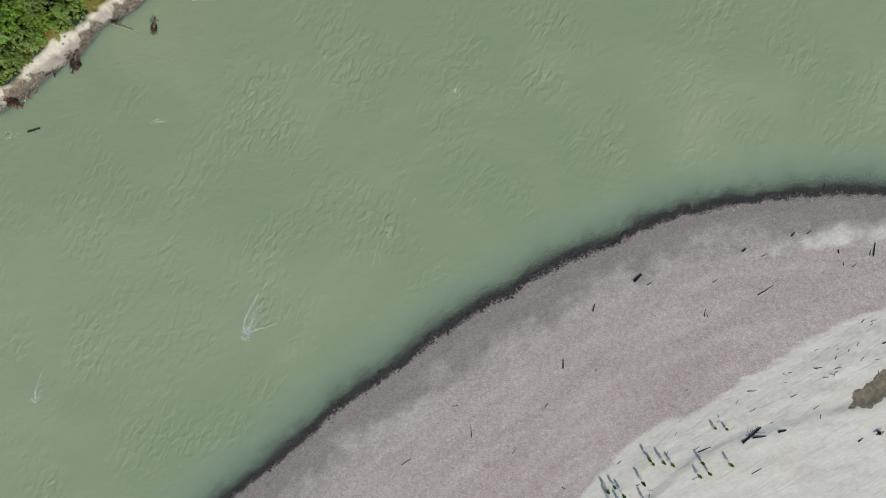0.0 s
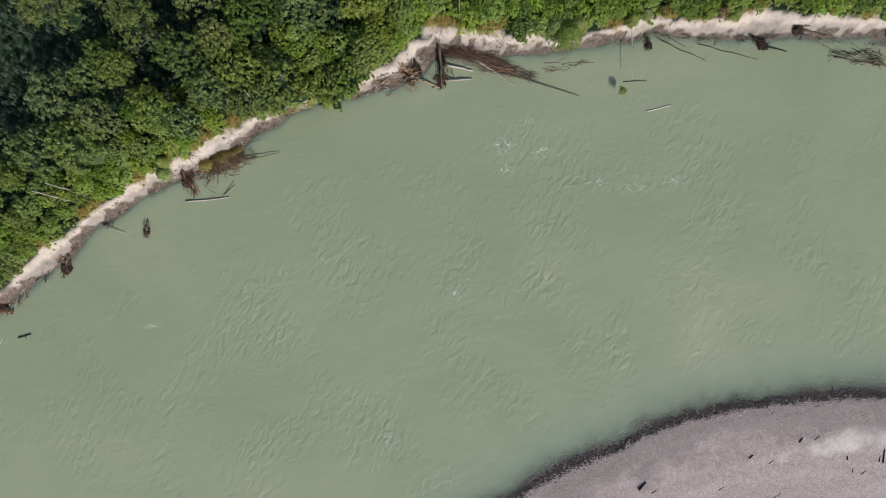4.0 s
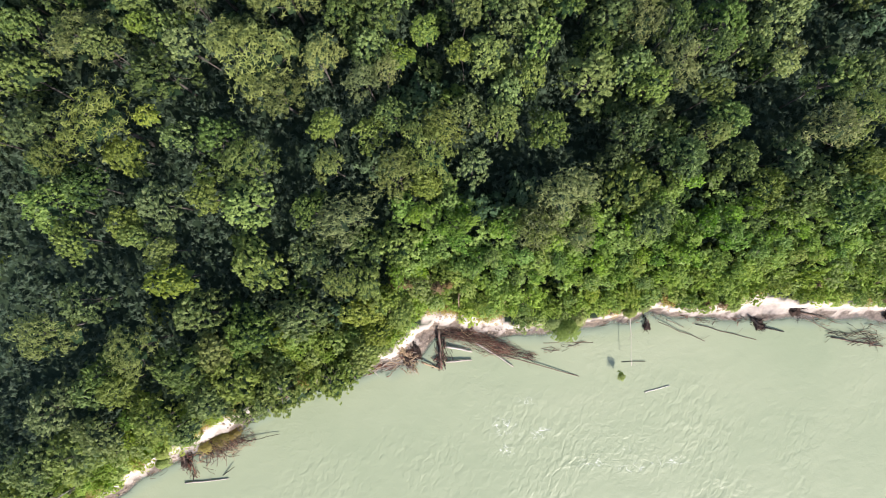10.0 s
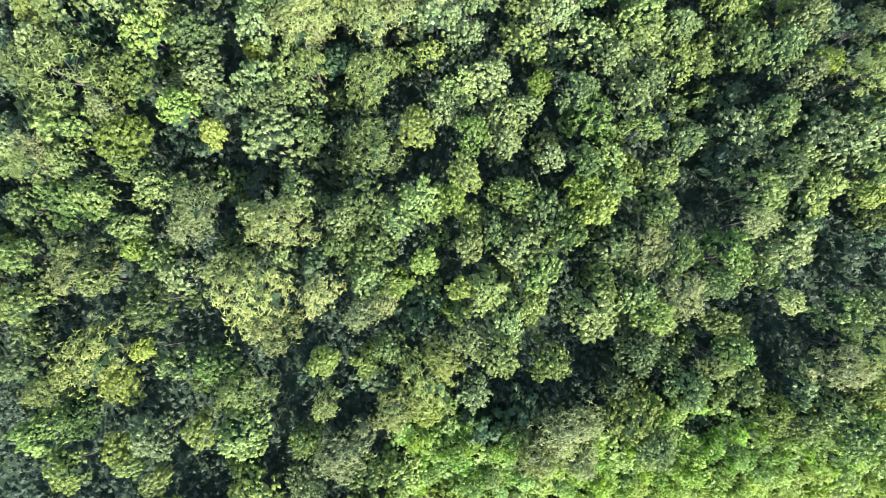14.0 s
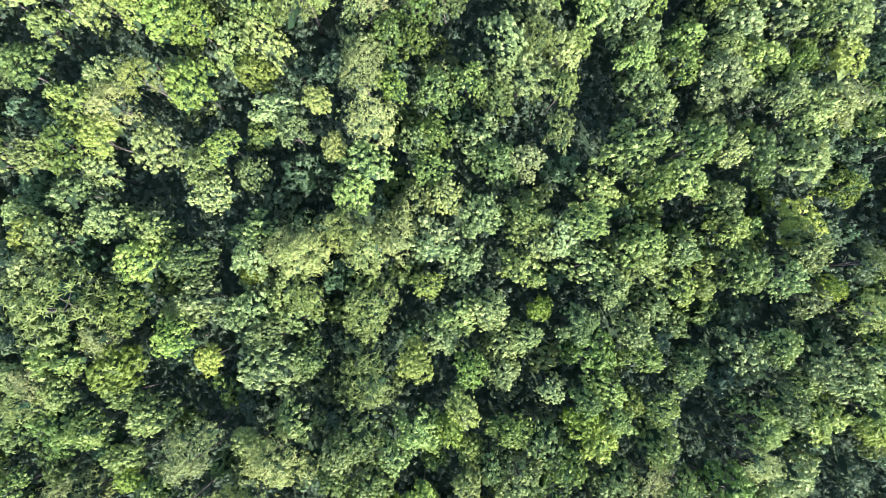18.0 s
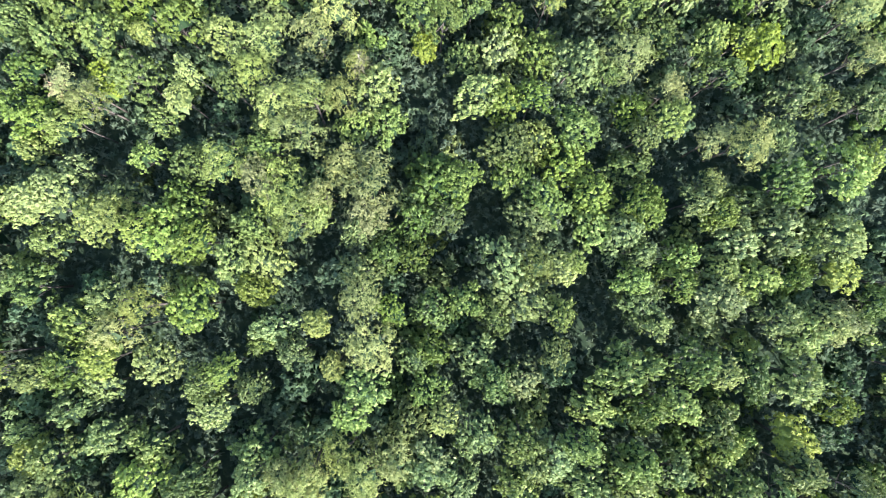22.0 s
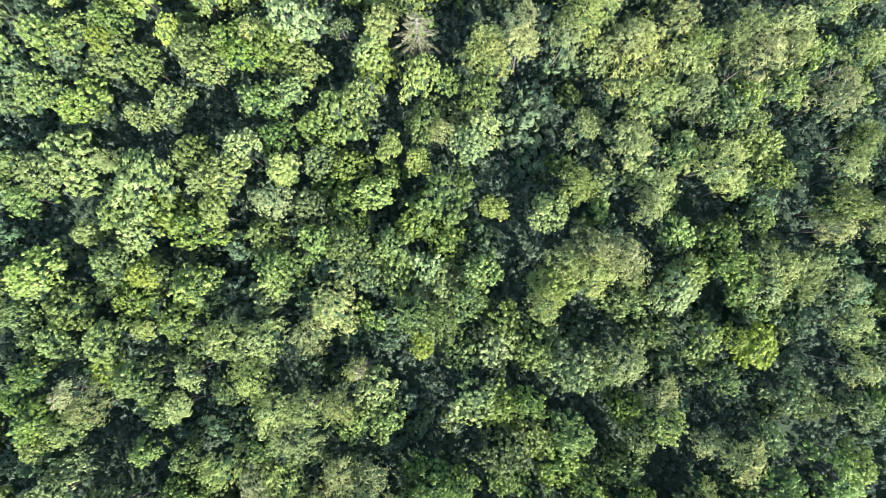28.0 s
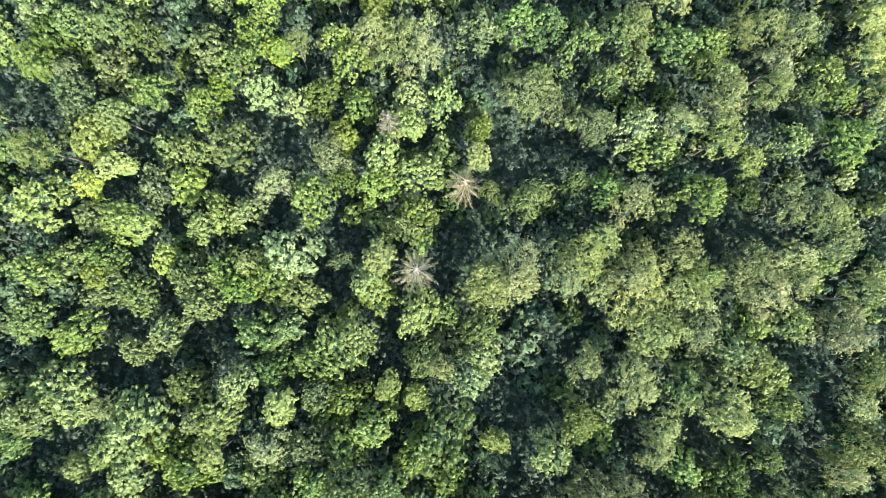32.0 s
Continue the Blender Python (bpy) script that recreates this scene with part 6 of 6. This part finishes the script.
for ax, ay, bx, by, w in ((-1.21, 58.88, 0.77, 59.55, 0.12), (2.31, 57.32, 2.26, 59.69, 0.17), (7.60, 57.89, 9.12, 59.52, 0.16), (9.50, 57.14, 11.24, 59.51, 0.24),
                          (-6.36, 56.25, -6.26, 57.83, 0.16), (46.88, 60.60, 48.23, 61.30, 0.12), (54.13, 60.28, 56.67, 61.34, 0.15)):
    fallen_log(ax, ay, bx, by, w * 0.5, WOOD_TAN, TAN, 3.5, 5.4)

fallen_log(-55.80, 16.63, -54.13, 17.09, 0.16, WOOD_DARK, "short dark log lodged in the riffle", 0.05, 0.12, 1)
fallen_log(-52.08, 26.56, -49.96, 27.17, 0.1, WOOD_DARK, "dark stem at the edge of the bank", 0.4, 0.1)


def dead_snag(x, y, low, top, girth, lean):
    """A bare bleached trunk that stands among the trees of the bank's edge, with broken stubs."""
    foot = ground_z(x, y) - 0.2
    snag = new("dead_snag")
    snag.location = (x, y, foot)
    tagged(snag, "bare bleached dead trunk standing at the forest's edge", "tree")
    tip = Vector((lean[0], lean[1], top - foot))
    v, f = tapered((0, 0, 0), tip, girth, girth * 0.4, 7, 0.012, 0, 7)
    part("trunk", mesh_of("trunk", v, f, WOOD_PALE, True), snag)
    for k in range(5):
        p = tip * THING_RNG.uniform(low, 0.95)
        a = THING_RNG.uniform(0, 6.28)
        v, f = tapered(p, p + Vector((math.cos(a), math.sin(a), 0.5)) * THING_RNG.uniform(0.3, 0.8), girth * 0.35, girth * 0.12, 4, 0.08)
        part("stub", mesh_of("stub", v, f, WOOD_PALE, True), snag)


for x, y, top, girth, lean in ((-47.2, 34.3, 10.4, 0.14, (0.9, 0.4)), (-46.2, 35.2, 9.6, 0.11, (0.8, 0.5)), (-31.0, 44.2, 8.8, 0.1, (0.3, 0.2)), (-23.0, 45.9, 9.2, 0.1, (0.2, 0.5)), (-18.7, 48.3, 8.8, 0.08, (-0.2, 0.3))):
    dead_snag(x, y, 0.4, top, girth, lean)

# root plates
root_wad(-4.32, 50.76, 3.0, WOOD_TAN, "bleached root plate of a fallen tree, roots fanned out", 120, 0.7, 40)
# dark roots added in place of the shade in a root plate's hollow
root_wad(-3.34, 51.36, 2.2, WOOD_DARK, "dark root clump standing in for the shaded hollow of a root plate", 100, 0.5, 44)
root_wad(-57.90, 20.75, 2.3, WOOD_RUST, "rust-red torn roots hanging at the bank", 150, roots=34)
root_wad(-49.37, 25.81, 2.2, WOOD_BROWN, "dark brown root mass at the water's edge", 80, roots=24)
root_wad(-38.87, 30.63, 1.6, WOOD_BROWN, "dark snag standing in the shallow water", 80, 0.1, 34)
root_wad(-33.56, 37.05, 2.3, WOOD_BROWN, "dark torn roots at the foot of the bank", 110, roots=14)
root_wad(27.34, 54.83, 1.5, WOOD_DARK, "dark root clump at the water's edge", 100)
root_wad(42.23, 54.92, 2.1, WOOD_DARK, "dark upturned roots by the sandy bank", 140, roots=24)
# added dark roots stand in for shade in an undercut of the bank
root_wad(46.86, 56.87, 2.3, WOOD_DARK, "dark root clump standing in for a shaded hollow in the bank", 120, 0.5, 24)
root_wad(59.18, 56.22, 2.4, WOOD_DARK, "dark root plate standing in the water", 100, roots=24)
root_wad(-0.23, 52.68, 1.1, WOOD_DARK, "dark roots tangled in a log jam", 100, 0.4)

# heaps of brush
brush_pile(5.0, 53.0, 8.6, 1.9, -20, 430, (WOOD_RED, WOOD_RED, WOOD_RED, WOOD_BROWN, WOOD_DARK, WOOD_BROWN, WOOD_TAN), "log jam of reddish-brown brush against the bank", 1.0, 20, 0.024)
brush_pile(10.4, 51.3, 4.6, 1.2, -12, 90, (WOOD_RED, WOOD_RED, WOOD_DARK, WOOD_DARK), "low end of a log jam, brown sticks in the water", 0.4, 14, 0.024)
brush_pile(16.62, 52.18, 5.5, 1.2, 8, 18, (WOOD_DARK, WOOD_RED), "thin dark twigs trailing in the water", 0.03, 14, 0.024)
brush_pile(0.05, 52.09, 5.0, 1.5, 88, 90, (WOOD_DARK, WOOD_DARK, WOOD_RED), "dark matted roots and sticks beside a wet trunk", 0.8, 40, 0.045)
brush_pile(-5.97, 50.77, 5.5, 1.6, 14, 70, (WOOD_TAN, WOOD_RED, WOOD_PALE), "brown and grey sticks heaped along the foot of the bank", 0.5, 24, 0.045)
brush_pile(-8.91, 49.09, 5.0, 1.2, 12, 22, (WOOD_PALE, WOOD_RED), "grey and brown sticks along the foot of the bank", 0.4, 30)
brush_pile(-4.9, 50.7, 4.6, 1.5, -50, 60, (WOOD_PALE, WOOD_TAN, WOOD_PALE, WOOD_BROWN), "fan of long bleached roots sweeping down from the bank", 1.5, 24, 0.038)
brush_pile(55.29, 53.20, 7.5, 2.0, -8, 60, (WOOD_DARK, WOOD_DARK, WOOD_RED, WOOD_BROWN), "raft of dark branches in the shallows", 0.25, 24, 0.032)
brush_pile(33.02, 56.02, 4.0, 1.2, -10, 18, (WOOD_DARK, WOOD_RED), "dark twigs at the foot of the bank", 0.4, 40, 0.035)
brush_pile(-29.25, 38.63, 5.5, 2.0, 25, 30, (WOOD_TAN, WOOD_RED), "brown branches of a toppled bush", 0.7, 35, 0.04)
brush_pile(-3.11, 61.02, 6.0, 1.1, -8, 24, (WOOD_RED, WOOD_BROWN, WOOD_DARK), "dead brown brush among the shrubs", 0.8, 40, 0.05, 4.4)
brush_pile(-51.02, 25.96, 5.0, 1.0, 48, 22, (WOOD_DARK, WOOD_TAN), "dark twigs along the foot of the bank", 0.5, 35, 0.035)
brush_pile(-43.15, 32.30, 4.5, 0.9, 42, 18, (WOOD_DARK, WOOD_RED), "dark twigs along the foot of the bank", 0.4, 35, 0.035)
brush_pile(-55.50, 21.87, 4.0, 1.2, 40, 22, (WOOD_PALE, WOOD_RED), "grey sticks caught on the bank", 0.5, 35, 0.04)
brush_pile(39.44, 55.69, 4.0, 1.0, -5, 14, (WOOD_DARK, WOOD_RED), "dark twigs at the foot of the bank", 0.3, 40, 0.035)
brush_pile(25.84, 55.90, 2.6, 0.9, 20, 12, (WOOD_DARK, WOOD_RED), "dark twigs at the foot of the bank", 0.4, 40, 0.03)
for x, y, long, turn in ((-47.28, 29.24, 3.5, 45), (-37.15, 36.03, 3.5, 30), (-33.39, 37.89, 3.0, 20), (-24.36, 42.97, 3.5, 35), (-20.97, 45.22, 2.5, 35), (-6.65, 49.68, 3.5, 15), (-1.35, 53.59, 2.6, 70), (1.66, 53.58, 3.0, -10),
                         (28.86, 55.89, 3.5, -20), (35.66, 55.55, 3.5, -5), (42.84, 55.68, 3.0, 0), (50.02, 55.65, 4.0, -10), (57.57, 54.86, 3.5, 5), (21.30, 55.31, 2.5, 10)):
    brush_pile(x, y, long, 1.1, turn, 15, (WOOD_DARK, WOOD_RED, WOOD_BROWN), "thin roots and twigs hanging from the eroded bank", 0.6, 45, 0.026)
for x, y, wide, deep, turn, count in ((-28.9, 40.2, 2.0, 1.2, 25, 240), (-30.9, 39.2, 1.5, 1.0, 12, 170), (-27.1, 41.0, 1.5, 0.9, 35, 130), (-32.6, 40.2, 1.0, 0.8, 0, 90)):
    bush = leafy("toppled_bush", x, y, max(ground_z(x, y), 0.0) + 0.05, 1.0, 1.0, LEAF_BUSH_DRY, "toppled bush with yellow-brown leaves hanging into the water", "shrub", count, 0.17)
    bush.rotation_euler.z, bush.scale = radians(turn), (wide, deep, 0.8)
brush_pile(-28.48, 38.89, 6.5, 2.4, 25, 70, (WOOD_BROWN, WOOD_TAN, WOOD_BROWN), "brown drooping twigs of a toppled bush", 1.1, 45, 0.035)
brush_pile(-28.8, 39.7, 4.8, 2.0, 25, 190, (WOOD_BROWN, WOOD_TAN, WOOD_BROWN, WOOD_RUST, WOOD_DARK), "drooping dead fronds of a toppled bush", 1.1, 20, 0.03, turn=-62)
brush_pile(-32.7, 36.9, 3.2, 1.0, 108, 60, (WOOD_RED, WOOD_RUST, WOOD_DARK), "torn red-brown roots of a toppled bush", 0.9, 26, 0.035)
brush_pile(-26.2, 40.1, 3.6, 1.6, 20, 60, (WOOD_DARK, WOOD_RED, WOOD_BROWN), "dark drooping twigs at the end of a toppled bush", 0.9, 30, 0.03)
for q in ((15.8, 55.2, 2.2), (17.0, 56.2, 1.6), (14.4, 56.0, 1.7), (24.19, 57.12, 1.0), (25.85, 57.71, 0.9), (37.34, 57.82, 1.1), (-35.52, 39.27, 0.9), (-35.8, 37.9, 1.0), (-18.82, 47.07, 1.1), (-14.73, 47.50, 1.3), (-22.91, 45.60, 0.9), (-12.65, 48.38, 1.1), (-10.10, 55.82, 1.6), (-9.01, 53.83, 1.5), (-11.21, 52.15, 1.4)):
    leafy("willow_bush", q[0], q[1], max(ground_z(q[0], q[1]), 0.0), q[2], 1.3 + q[2], LEAF_WILLOW, "soft light-green willow bush over the bank", "shrub", int(250 * q[2] ** 1.4), 0.3)

for x, y, wide, count in ((-5.37, 60.87, 1.5, 150), (-4.09, 60.72, 1.2, 100), (-0.37, 60.42, 1.5, 140), (0.91, 60.70, 1.0, 70), (33.70, 57.74, 0.9, 60), (35.57, 57.88, 0.9, 60), (46.59, 60.46, 1.0, 60), (56.43, 58.87, 1.1, 70)):
    leafy("dead_shrub", x, y, ground_z(x, y), wide, 5.2 - max(0.0, 3.2 - behind_bank(x, y)) * 0.8, LEAF_DEAD, "dead shrub with withered brown leaves", "shrub", count, 0.26)

# a thin stem hangs out over the river with a tuft of leaves at its tip
fallen_log(24.64, 56.81, 24.73, 49.85, 0.07, WOOD_PALE, "thin leaning sapling stem over the river", 1.7, 1.6, 3, "leaning_sapling", "sapling")
tuft = 23.52, 48.46
leafy("leaf_tuft", tuft[0], tuft[1], 1.0, 0.7, 0.8, LEAF_SHRUB, "green leaf tuft at a drooping stem's tip", "foliage", 40)

# driftwood strewn over gravel and sand: ends and half thickness
STREWN = [
    (25.5, -3.5, 26.5, -2.5, 0.17), (19.99, -7.43, 20.22, -6.45, 0.09), (15.96, -14.98, 15.96, -13.78, 0.1), (3.78, -24.10, 3.70, -22.44, 0.06), (-5.51, -27.78, -4.30, -26.95, 0.05),
    (34.75, -8.11, 34.91, -7.05, 0.06), (35.20, -8.19, 35.05, -7.58, 0.05), (41.89, -5.24, 43.94, -3.95, 0.06), (39.95, 0.52, 40.49, 0.97, 0.11), (46.57, 2.57, 47.10, 3.17, 0.1),
    (52.77, 0.29, 52.77, 0.82, 0.1), (57.39, -0.09, 57.71, 1.73, 0.1), (56.86, 0.06, 57.09, 0.75, 0.06), (22.75, 1.58, 23.81, 2.19, 0.08), (13.52, -20.11, 13.98, -19.51, 0.05),
    (20.26, -15.36, 20.34, -14.91, 0.06), (43.95, -23.12, 45.01, -22.89, 0.14), (54.44, -24.40, 55.04, -23.95, 0.08), (40.44, -28.61, 41.73, -27.85, 0.05), (33.51, -25.83, 35.18, -25.15, 0.07),
]
for ax, ay, bx, by, w in STREWN:
    fallen_log(ax, ay, bx, by, w * 1.25, WOOD_DARK, "dark weathered driftwood stick lying on the bar", name="driftwood_stick", category="driftwood")
STREWN_MORE = [
    (49.08, -14.91, 50.06, -14.76, 0.06), (54.49, -1.53, 55.18, -1.07, 0.05), (35.91, -3.57, 36.67, -3.12, 0.04), (53.36, -1.30, 53.51, -0.70, 0.05), (58.11, -11.66, 59.25, -11.14, 0.08), (58.73, -10.38, 59.34, -9.93, 0.07),
    (48.62, 2.87, 49.30, 3.40, 0.05), (42.53, -0.16, 43.14, 0.29, 0.04), (15.69, -30.56, 16.14, -30.78, 0.07), (32.05, -17.92, 32.50, -17.62, 0.04), (27.20, -3.95, 27.88, -3.50, 0.05), (9.13, -26.20, 9.74, -25.45, 0.04),
    (1.21, -20.03, 2.12, -19.88, 0.04), (27.71, -7.73, 28.31, -8.11, 0.03), (40.21, -17.92, 41.42, -17.85, 0.05), (49.55, -21.46, 49.63, -20.86, 0.05), (45.80, -18.68, 46.71, -18.23, 0.04),
]
for ax, ay, bx, by, w in STREWN_MORE:
    fallen_log(ax, ay, bx, by, w * 1.2, WOOD_DARK, "small dark stick lying on gravel or sand", name="driftwood_stick", category="driftwood")
fallen_log(39.26, -24.55, 41.84, -22.59, 0.2, WOOD_DARK, "dark forked driftwood snag stranded on pale sand", branches=4)
fallen_log(40.62, -23.87, 42.36, -23.65, 0.13, WOOD_DARK, "dark driftwood limb beside a stranded snag")
root_wad(57.17, -23.19, 0.8, WOOD_DARK, "dark driftwood stump on pale sand", 200, roots=10)

# small twigs stranded along the edge of the sand
twig_x = np.random.default_rng(9).uniform(22, 60, 46)
for x in twig_x:
    y = float(np.interp(x, *SAND_EDGE)) - THING_RNG.uniform(0.6, 9.0)
    a, long = radians(THING_RNG.gauss(35, 40)), THING_RNG.uniform(0.3, 0.9)
    fallen_log(float(x), y, float(x) + long * math.cos(a), y + long * math.sin(a), THING_RNG.uniform(0.03, 0.06), WOOD_DARK, "small dark twig stranded on the pale sand", name="driftwood_stick", category="driftwood")



# foam trails that spread downstream of snags hidden under the water
def foam_material():
    """Thin froth that fades out to its edges and ends."""
    mat, node, link = shader("river_foam")
    coord, fade = node("TexCoord"), node("Attribute", attribute_name="fade")
    froth = node("TexNoise", Scale=3.2, Detail=5.0, Roughness=0.7)
    link(coord.outputs["Object"], froth.inputs["Vector"])
    thin = node("MapRange")
    thin.inputs["From Min"].default_value, thin.inputs["From Max"].default_value = 0.25, 0.6
    link(froth.outputs["Fac"], thin.inputs["Value"])
    share = node("Math", operation="MULTIPLY")
    link(thin.outputs["Result"], share.inputs[0])
    link(fade.outputs["Fac"], share.inputs[1])
    foam, clear, mix, out = node("BsdfDiffuse", Color=(0.62, 0.66, 0.6, 1)), node("BsdfTransparent"), node("MixShader"), node("OutputMaterial")
    link(share.outputs[0], mix.inputs["Fac"])
    link(clear.outputs[0], mix.inputs[1])
    link(foam.outputs[0], mix.inputs[2])
    link(mix.outputs[0], out.inputs["Surface"])
    return mat


FOAM = foam_material()


def foam_trail(points, wide, strong=0.75):
    """A ribbon of foam along a line, frayed at its sides, thinning out towards its end."""
    origin = Vector((*points[0], 0.05))
    way = [Vector((x, y, 0.05)) - origin for x, y in points]
    steps = [0.0]
    for a, b in zip(way, way[1:]):
        steps.append(steps[-1] + (b - a).length)
    n = max(10, int(steps[-1] / 0.3))
    verts, faces, fade = [], [], []
    for i in range(n + 1):
        at = steps[-1] * i / n
        k = min(max(j for j in range(len(steps)) if steps[j] <= at + 1e-6), len(way) - 2)
        q = (at - steps[k]) / (steps[k + 1] - steps[k])
        before, after = way[max(k - 1, 0)], way[min(k + 2, len(way) - 1)]
        p = way[k].lerp(way[k + 1], q) + ((way[k] - before).lerp(way[k + 1] - after, q)) * 0.12 * math.sin(math.pi * q)
        side = (way[k + 1] - way[k]).cross(Vector((0, 0, 1))).normalized()
        w = wide * (1 - 0.55 * i / n) * THING_RNG.uniform(0.6, 1.25) * 0.5
        p += side * THING_RNG.uniform(-0.15, 0.15) * wide
        verts += [p - side * w, p + side * w * THING_RNG.uniform(-0.3, 0.3), p + side * w]
        fade += [0.0, strong * (1 - (i / n) ** 1.6) * THING_RNG.uniform(0.6, 1.0), 0.0]
        if i:
            c = 3 * i
            faces += [(c - 3, c - 2, c + 1, c), (c - 2, c - 1, c + 2, c + 1)]
    me = mesh_of("foam_trail", verts, faces, FOAM, True)
    me.attributes.new("fade", "FLOAT", "POINT").data.foreach_set("value", np.array(fade, dtype=np.float32))
    trail = new("foam_trail", me)
    trail.location = origin
    tagged(trail, "thin white foam trail behind a submerged snag", "foam")


for points, wide, strong in (
        ([(-26.9, -10.7), (-26.7, -11.2), (-26.2, -11.3), (-25.7, -11.0)], 0.6, 1.0),
        ([(-26.6, -11.0), (-26.7, -9.4), (-26.1, -7.5), (-24.9, -5.3), (-23.7, -3.8), (-22.5, -2.1)], 0.5, 0.95),
        ([(-26.3, -10.9), (-26.0, -9.6), (-25.3, -7.8), (-24.4, -6.0)], 1.5, 0.75),
        ([(-26.2, -10.9), (-25.3, -10.0), (-23.3, -9.45), (-20.8, -8.35)], 0.55, 0.85),
        ([(-25.6, -9.6), (-23.9, -8.0), (-22.2, -7.2), (-20.9, -7.1)], 0.3, 0.4),
        ([(-55.0, -19.1), (-54.6, -19.5), (-54.0, -19.3), (-53.7, -18.9)], 0.5, 1.0),
        ([(-54.5, -19.3), (-54.5, -18.0), (-54.0, -16.5), (-53.1, -13.8)], 0.45, 0.85),
        ([(-54.2, -19.2), (-53.8, -18.2), (-53.6, -17.1)], 0.3, 0.5),
        ([(-39.3, 17.6), (-38.9, 18.2), (-38.2, 18.3), (-37.5, 17.9)], 0.28, 0.8),
        ([(-9.4, -1.3), (-9.0, 0.4), (-8.5, 1.9)], 0.24, 0.5),
        ([(-8.2, 1.0), (-7.5, 2.6), (-6.4, 4.0)], 0.26, 0.5),
        ([(-7.1, 2.5), (-6.4, 4.0), (-5.5, 5.2)], 0.22, 0.4),
        ([(-8.6, 0.2), (-8.2, -2.2), (-8.5, -3.6)], 0.22, 0.4),
        ([(-4.3, 6.9), (-3.7, 7.7), (-3.0, 8.1)], 0.22, 0.4)):
    foam_trail(points, wide, strong)

# young poplars on the sand
for x, y in ((27.47, -27.25), (26.94, -26.65), (28.75, -26.95), (29.96, -27.33), (26.10, -29.66), (22.40, -30.26), (21.49, -30.78), (23.53, -31.31), (26.39, -32.06), (21.94, -32.21), (33.35, -28.68), (34.71, -28.38),
             (35.65, -22.59), (37.16, -22.74), (23.15, -32.36), (37.43, -27.18), (33.81, -27.03)):
    tall = THING_RNG.uniform(0.9, 1.4) if y < -26 else THING_RNG.uniform(0.5, 0.9)
    leafy("poplar_sapling", x, y, ground_z(x, y), 0.1 + tall * 0.09, tall, LEAF_THICKET, "slim green poplar sapling standing on pale sand", "sapling", int(24 + tall * 40), 0.13)


# ---- dead and thinning conifers, seen as stars of branches ----
def conifer(x, y, radius, top, label, wood=WOOD_GREY):
    tree = new("spruce_tree")
    foot = ground_z(x, y) - 0.1
    tree.location = (x, y, foot)
    tagged(tree, label, "tree", "thinning spruces in the river forest")
    tall = top - foot
    v, f = tapered((0, 0, 0), (0.15, 0.1, tall), 0.2, 0.03, 7, 0.006, 0, 8)
    part("trunk", mesh_of("trunk", v, f, BARK, True), tree)
    rng = np.random.default_rng(THING_RNG.randrange(10 ** 6))
    for k in range(34):
        q = k / 33
        z = tall * (1 - 0.02 - 0.42 * q)
        a = k * 2.39996 + THING_RNG.uniform(-0.2, 0.2)
        long = radius * (0.3 + 0.75 * q ** 0.6) * THING_RNG.uniform(0.8, 1.15)
        tip = Vector((math.cos(a) * long, math.sin(a) * long, z - long * 0.18))
        root = Vector((0.1, 0.07, z))
        v, f = tapered(root, tip, 0.036, 0.01, 4, 0.04)
        n = int(14 + long * 14)
        s = rng.uniform(0.25, 1.0, n)[:, None]
        pts = np.array(root)[None] * (1 - s) + np.array(tip)[None] * s
        side = np.array([-math.sin(a), math.cos(a), 0.0])
        sign = rng.choice([-1.0, 1.0], n)[:, None]
        out = np.array([math.cos(a), math.sin(a), -0.1])[None] * 0.8 + side[None] * sign * 0.75
        length = 0.46 * (1.15 - s * 0.7)
        w = 0.04
        quad = np.stack([pts, pts + out * length * 0.5 + np.array([0, 0, w]), pts + out * length, pts + out * length * 0.5 + side[None] * w * 2.0], 1).reshape(-1, 3)
        at = np.arange(n) * 4
        nf = np.stack([at, at + 1, at + 2, at + 3], 1) + len(v)
        me = mesh_of("branch", list(v) + quad.tolist(), list(f) + nf.tolist(), wood)
        me.materials.append(NEEDLES_PALE)
        me.polygons.foreach_set("material_index", [0] * len(f) + [1] * n)
        part("branch", me, tree)
    return tree


conifer(-2.82, 203.12, 3.0, 17.3, "grey thinning spruce with a star of bare branches")
conifer(2.74, 213.41, 2.6, 16.2, "tan dying spruce with a star of drooping branches", WOOD_TAN)
conifer(-6.45, 220.99, 2.0, 16.0, "grey half-dead spruce top between broadleaf trees")
conifer(-9.02, 163.31, 1.6, 15.2, "small pale spruce top among broadleaf trees")
conifer(-42.8, 159.8, 2.0, 15.6, "small tan spruce top with drooping branches", WOOD_TAN)
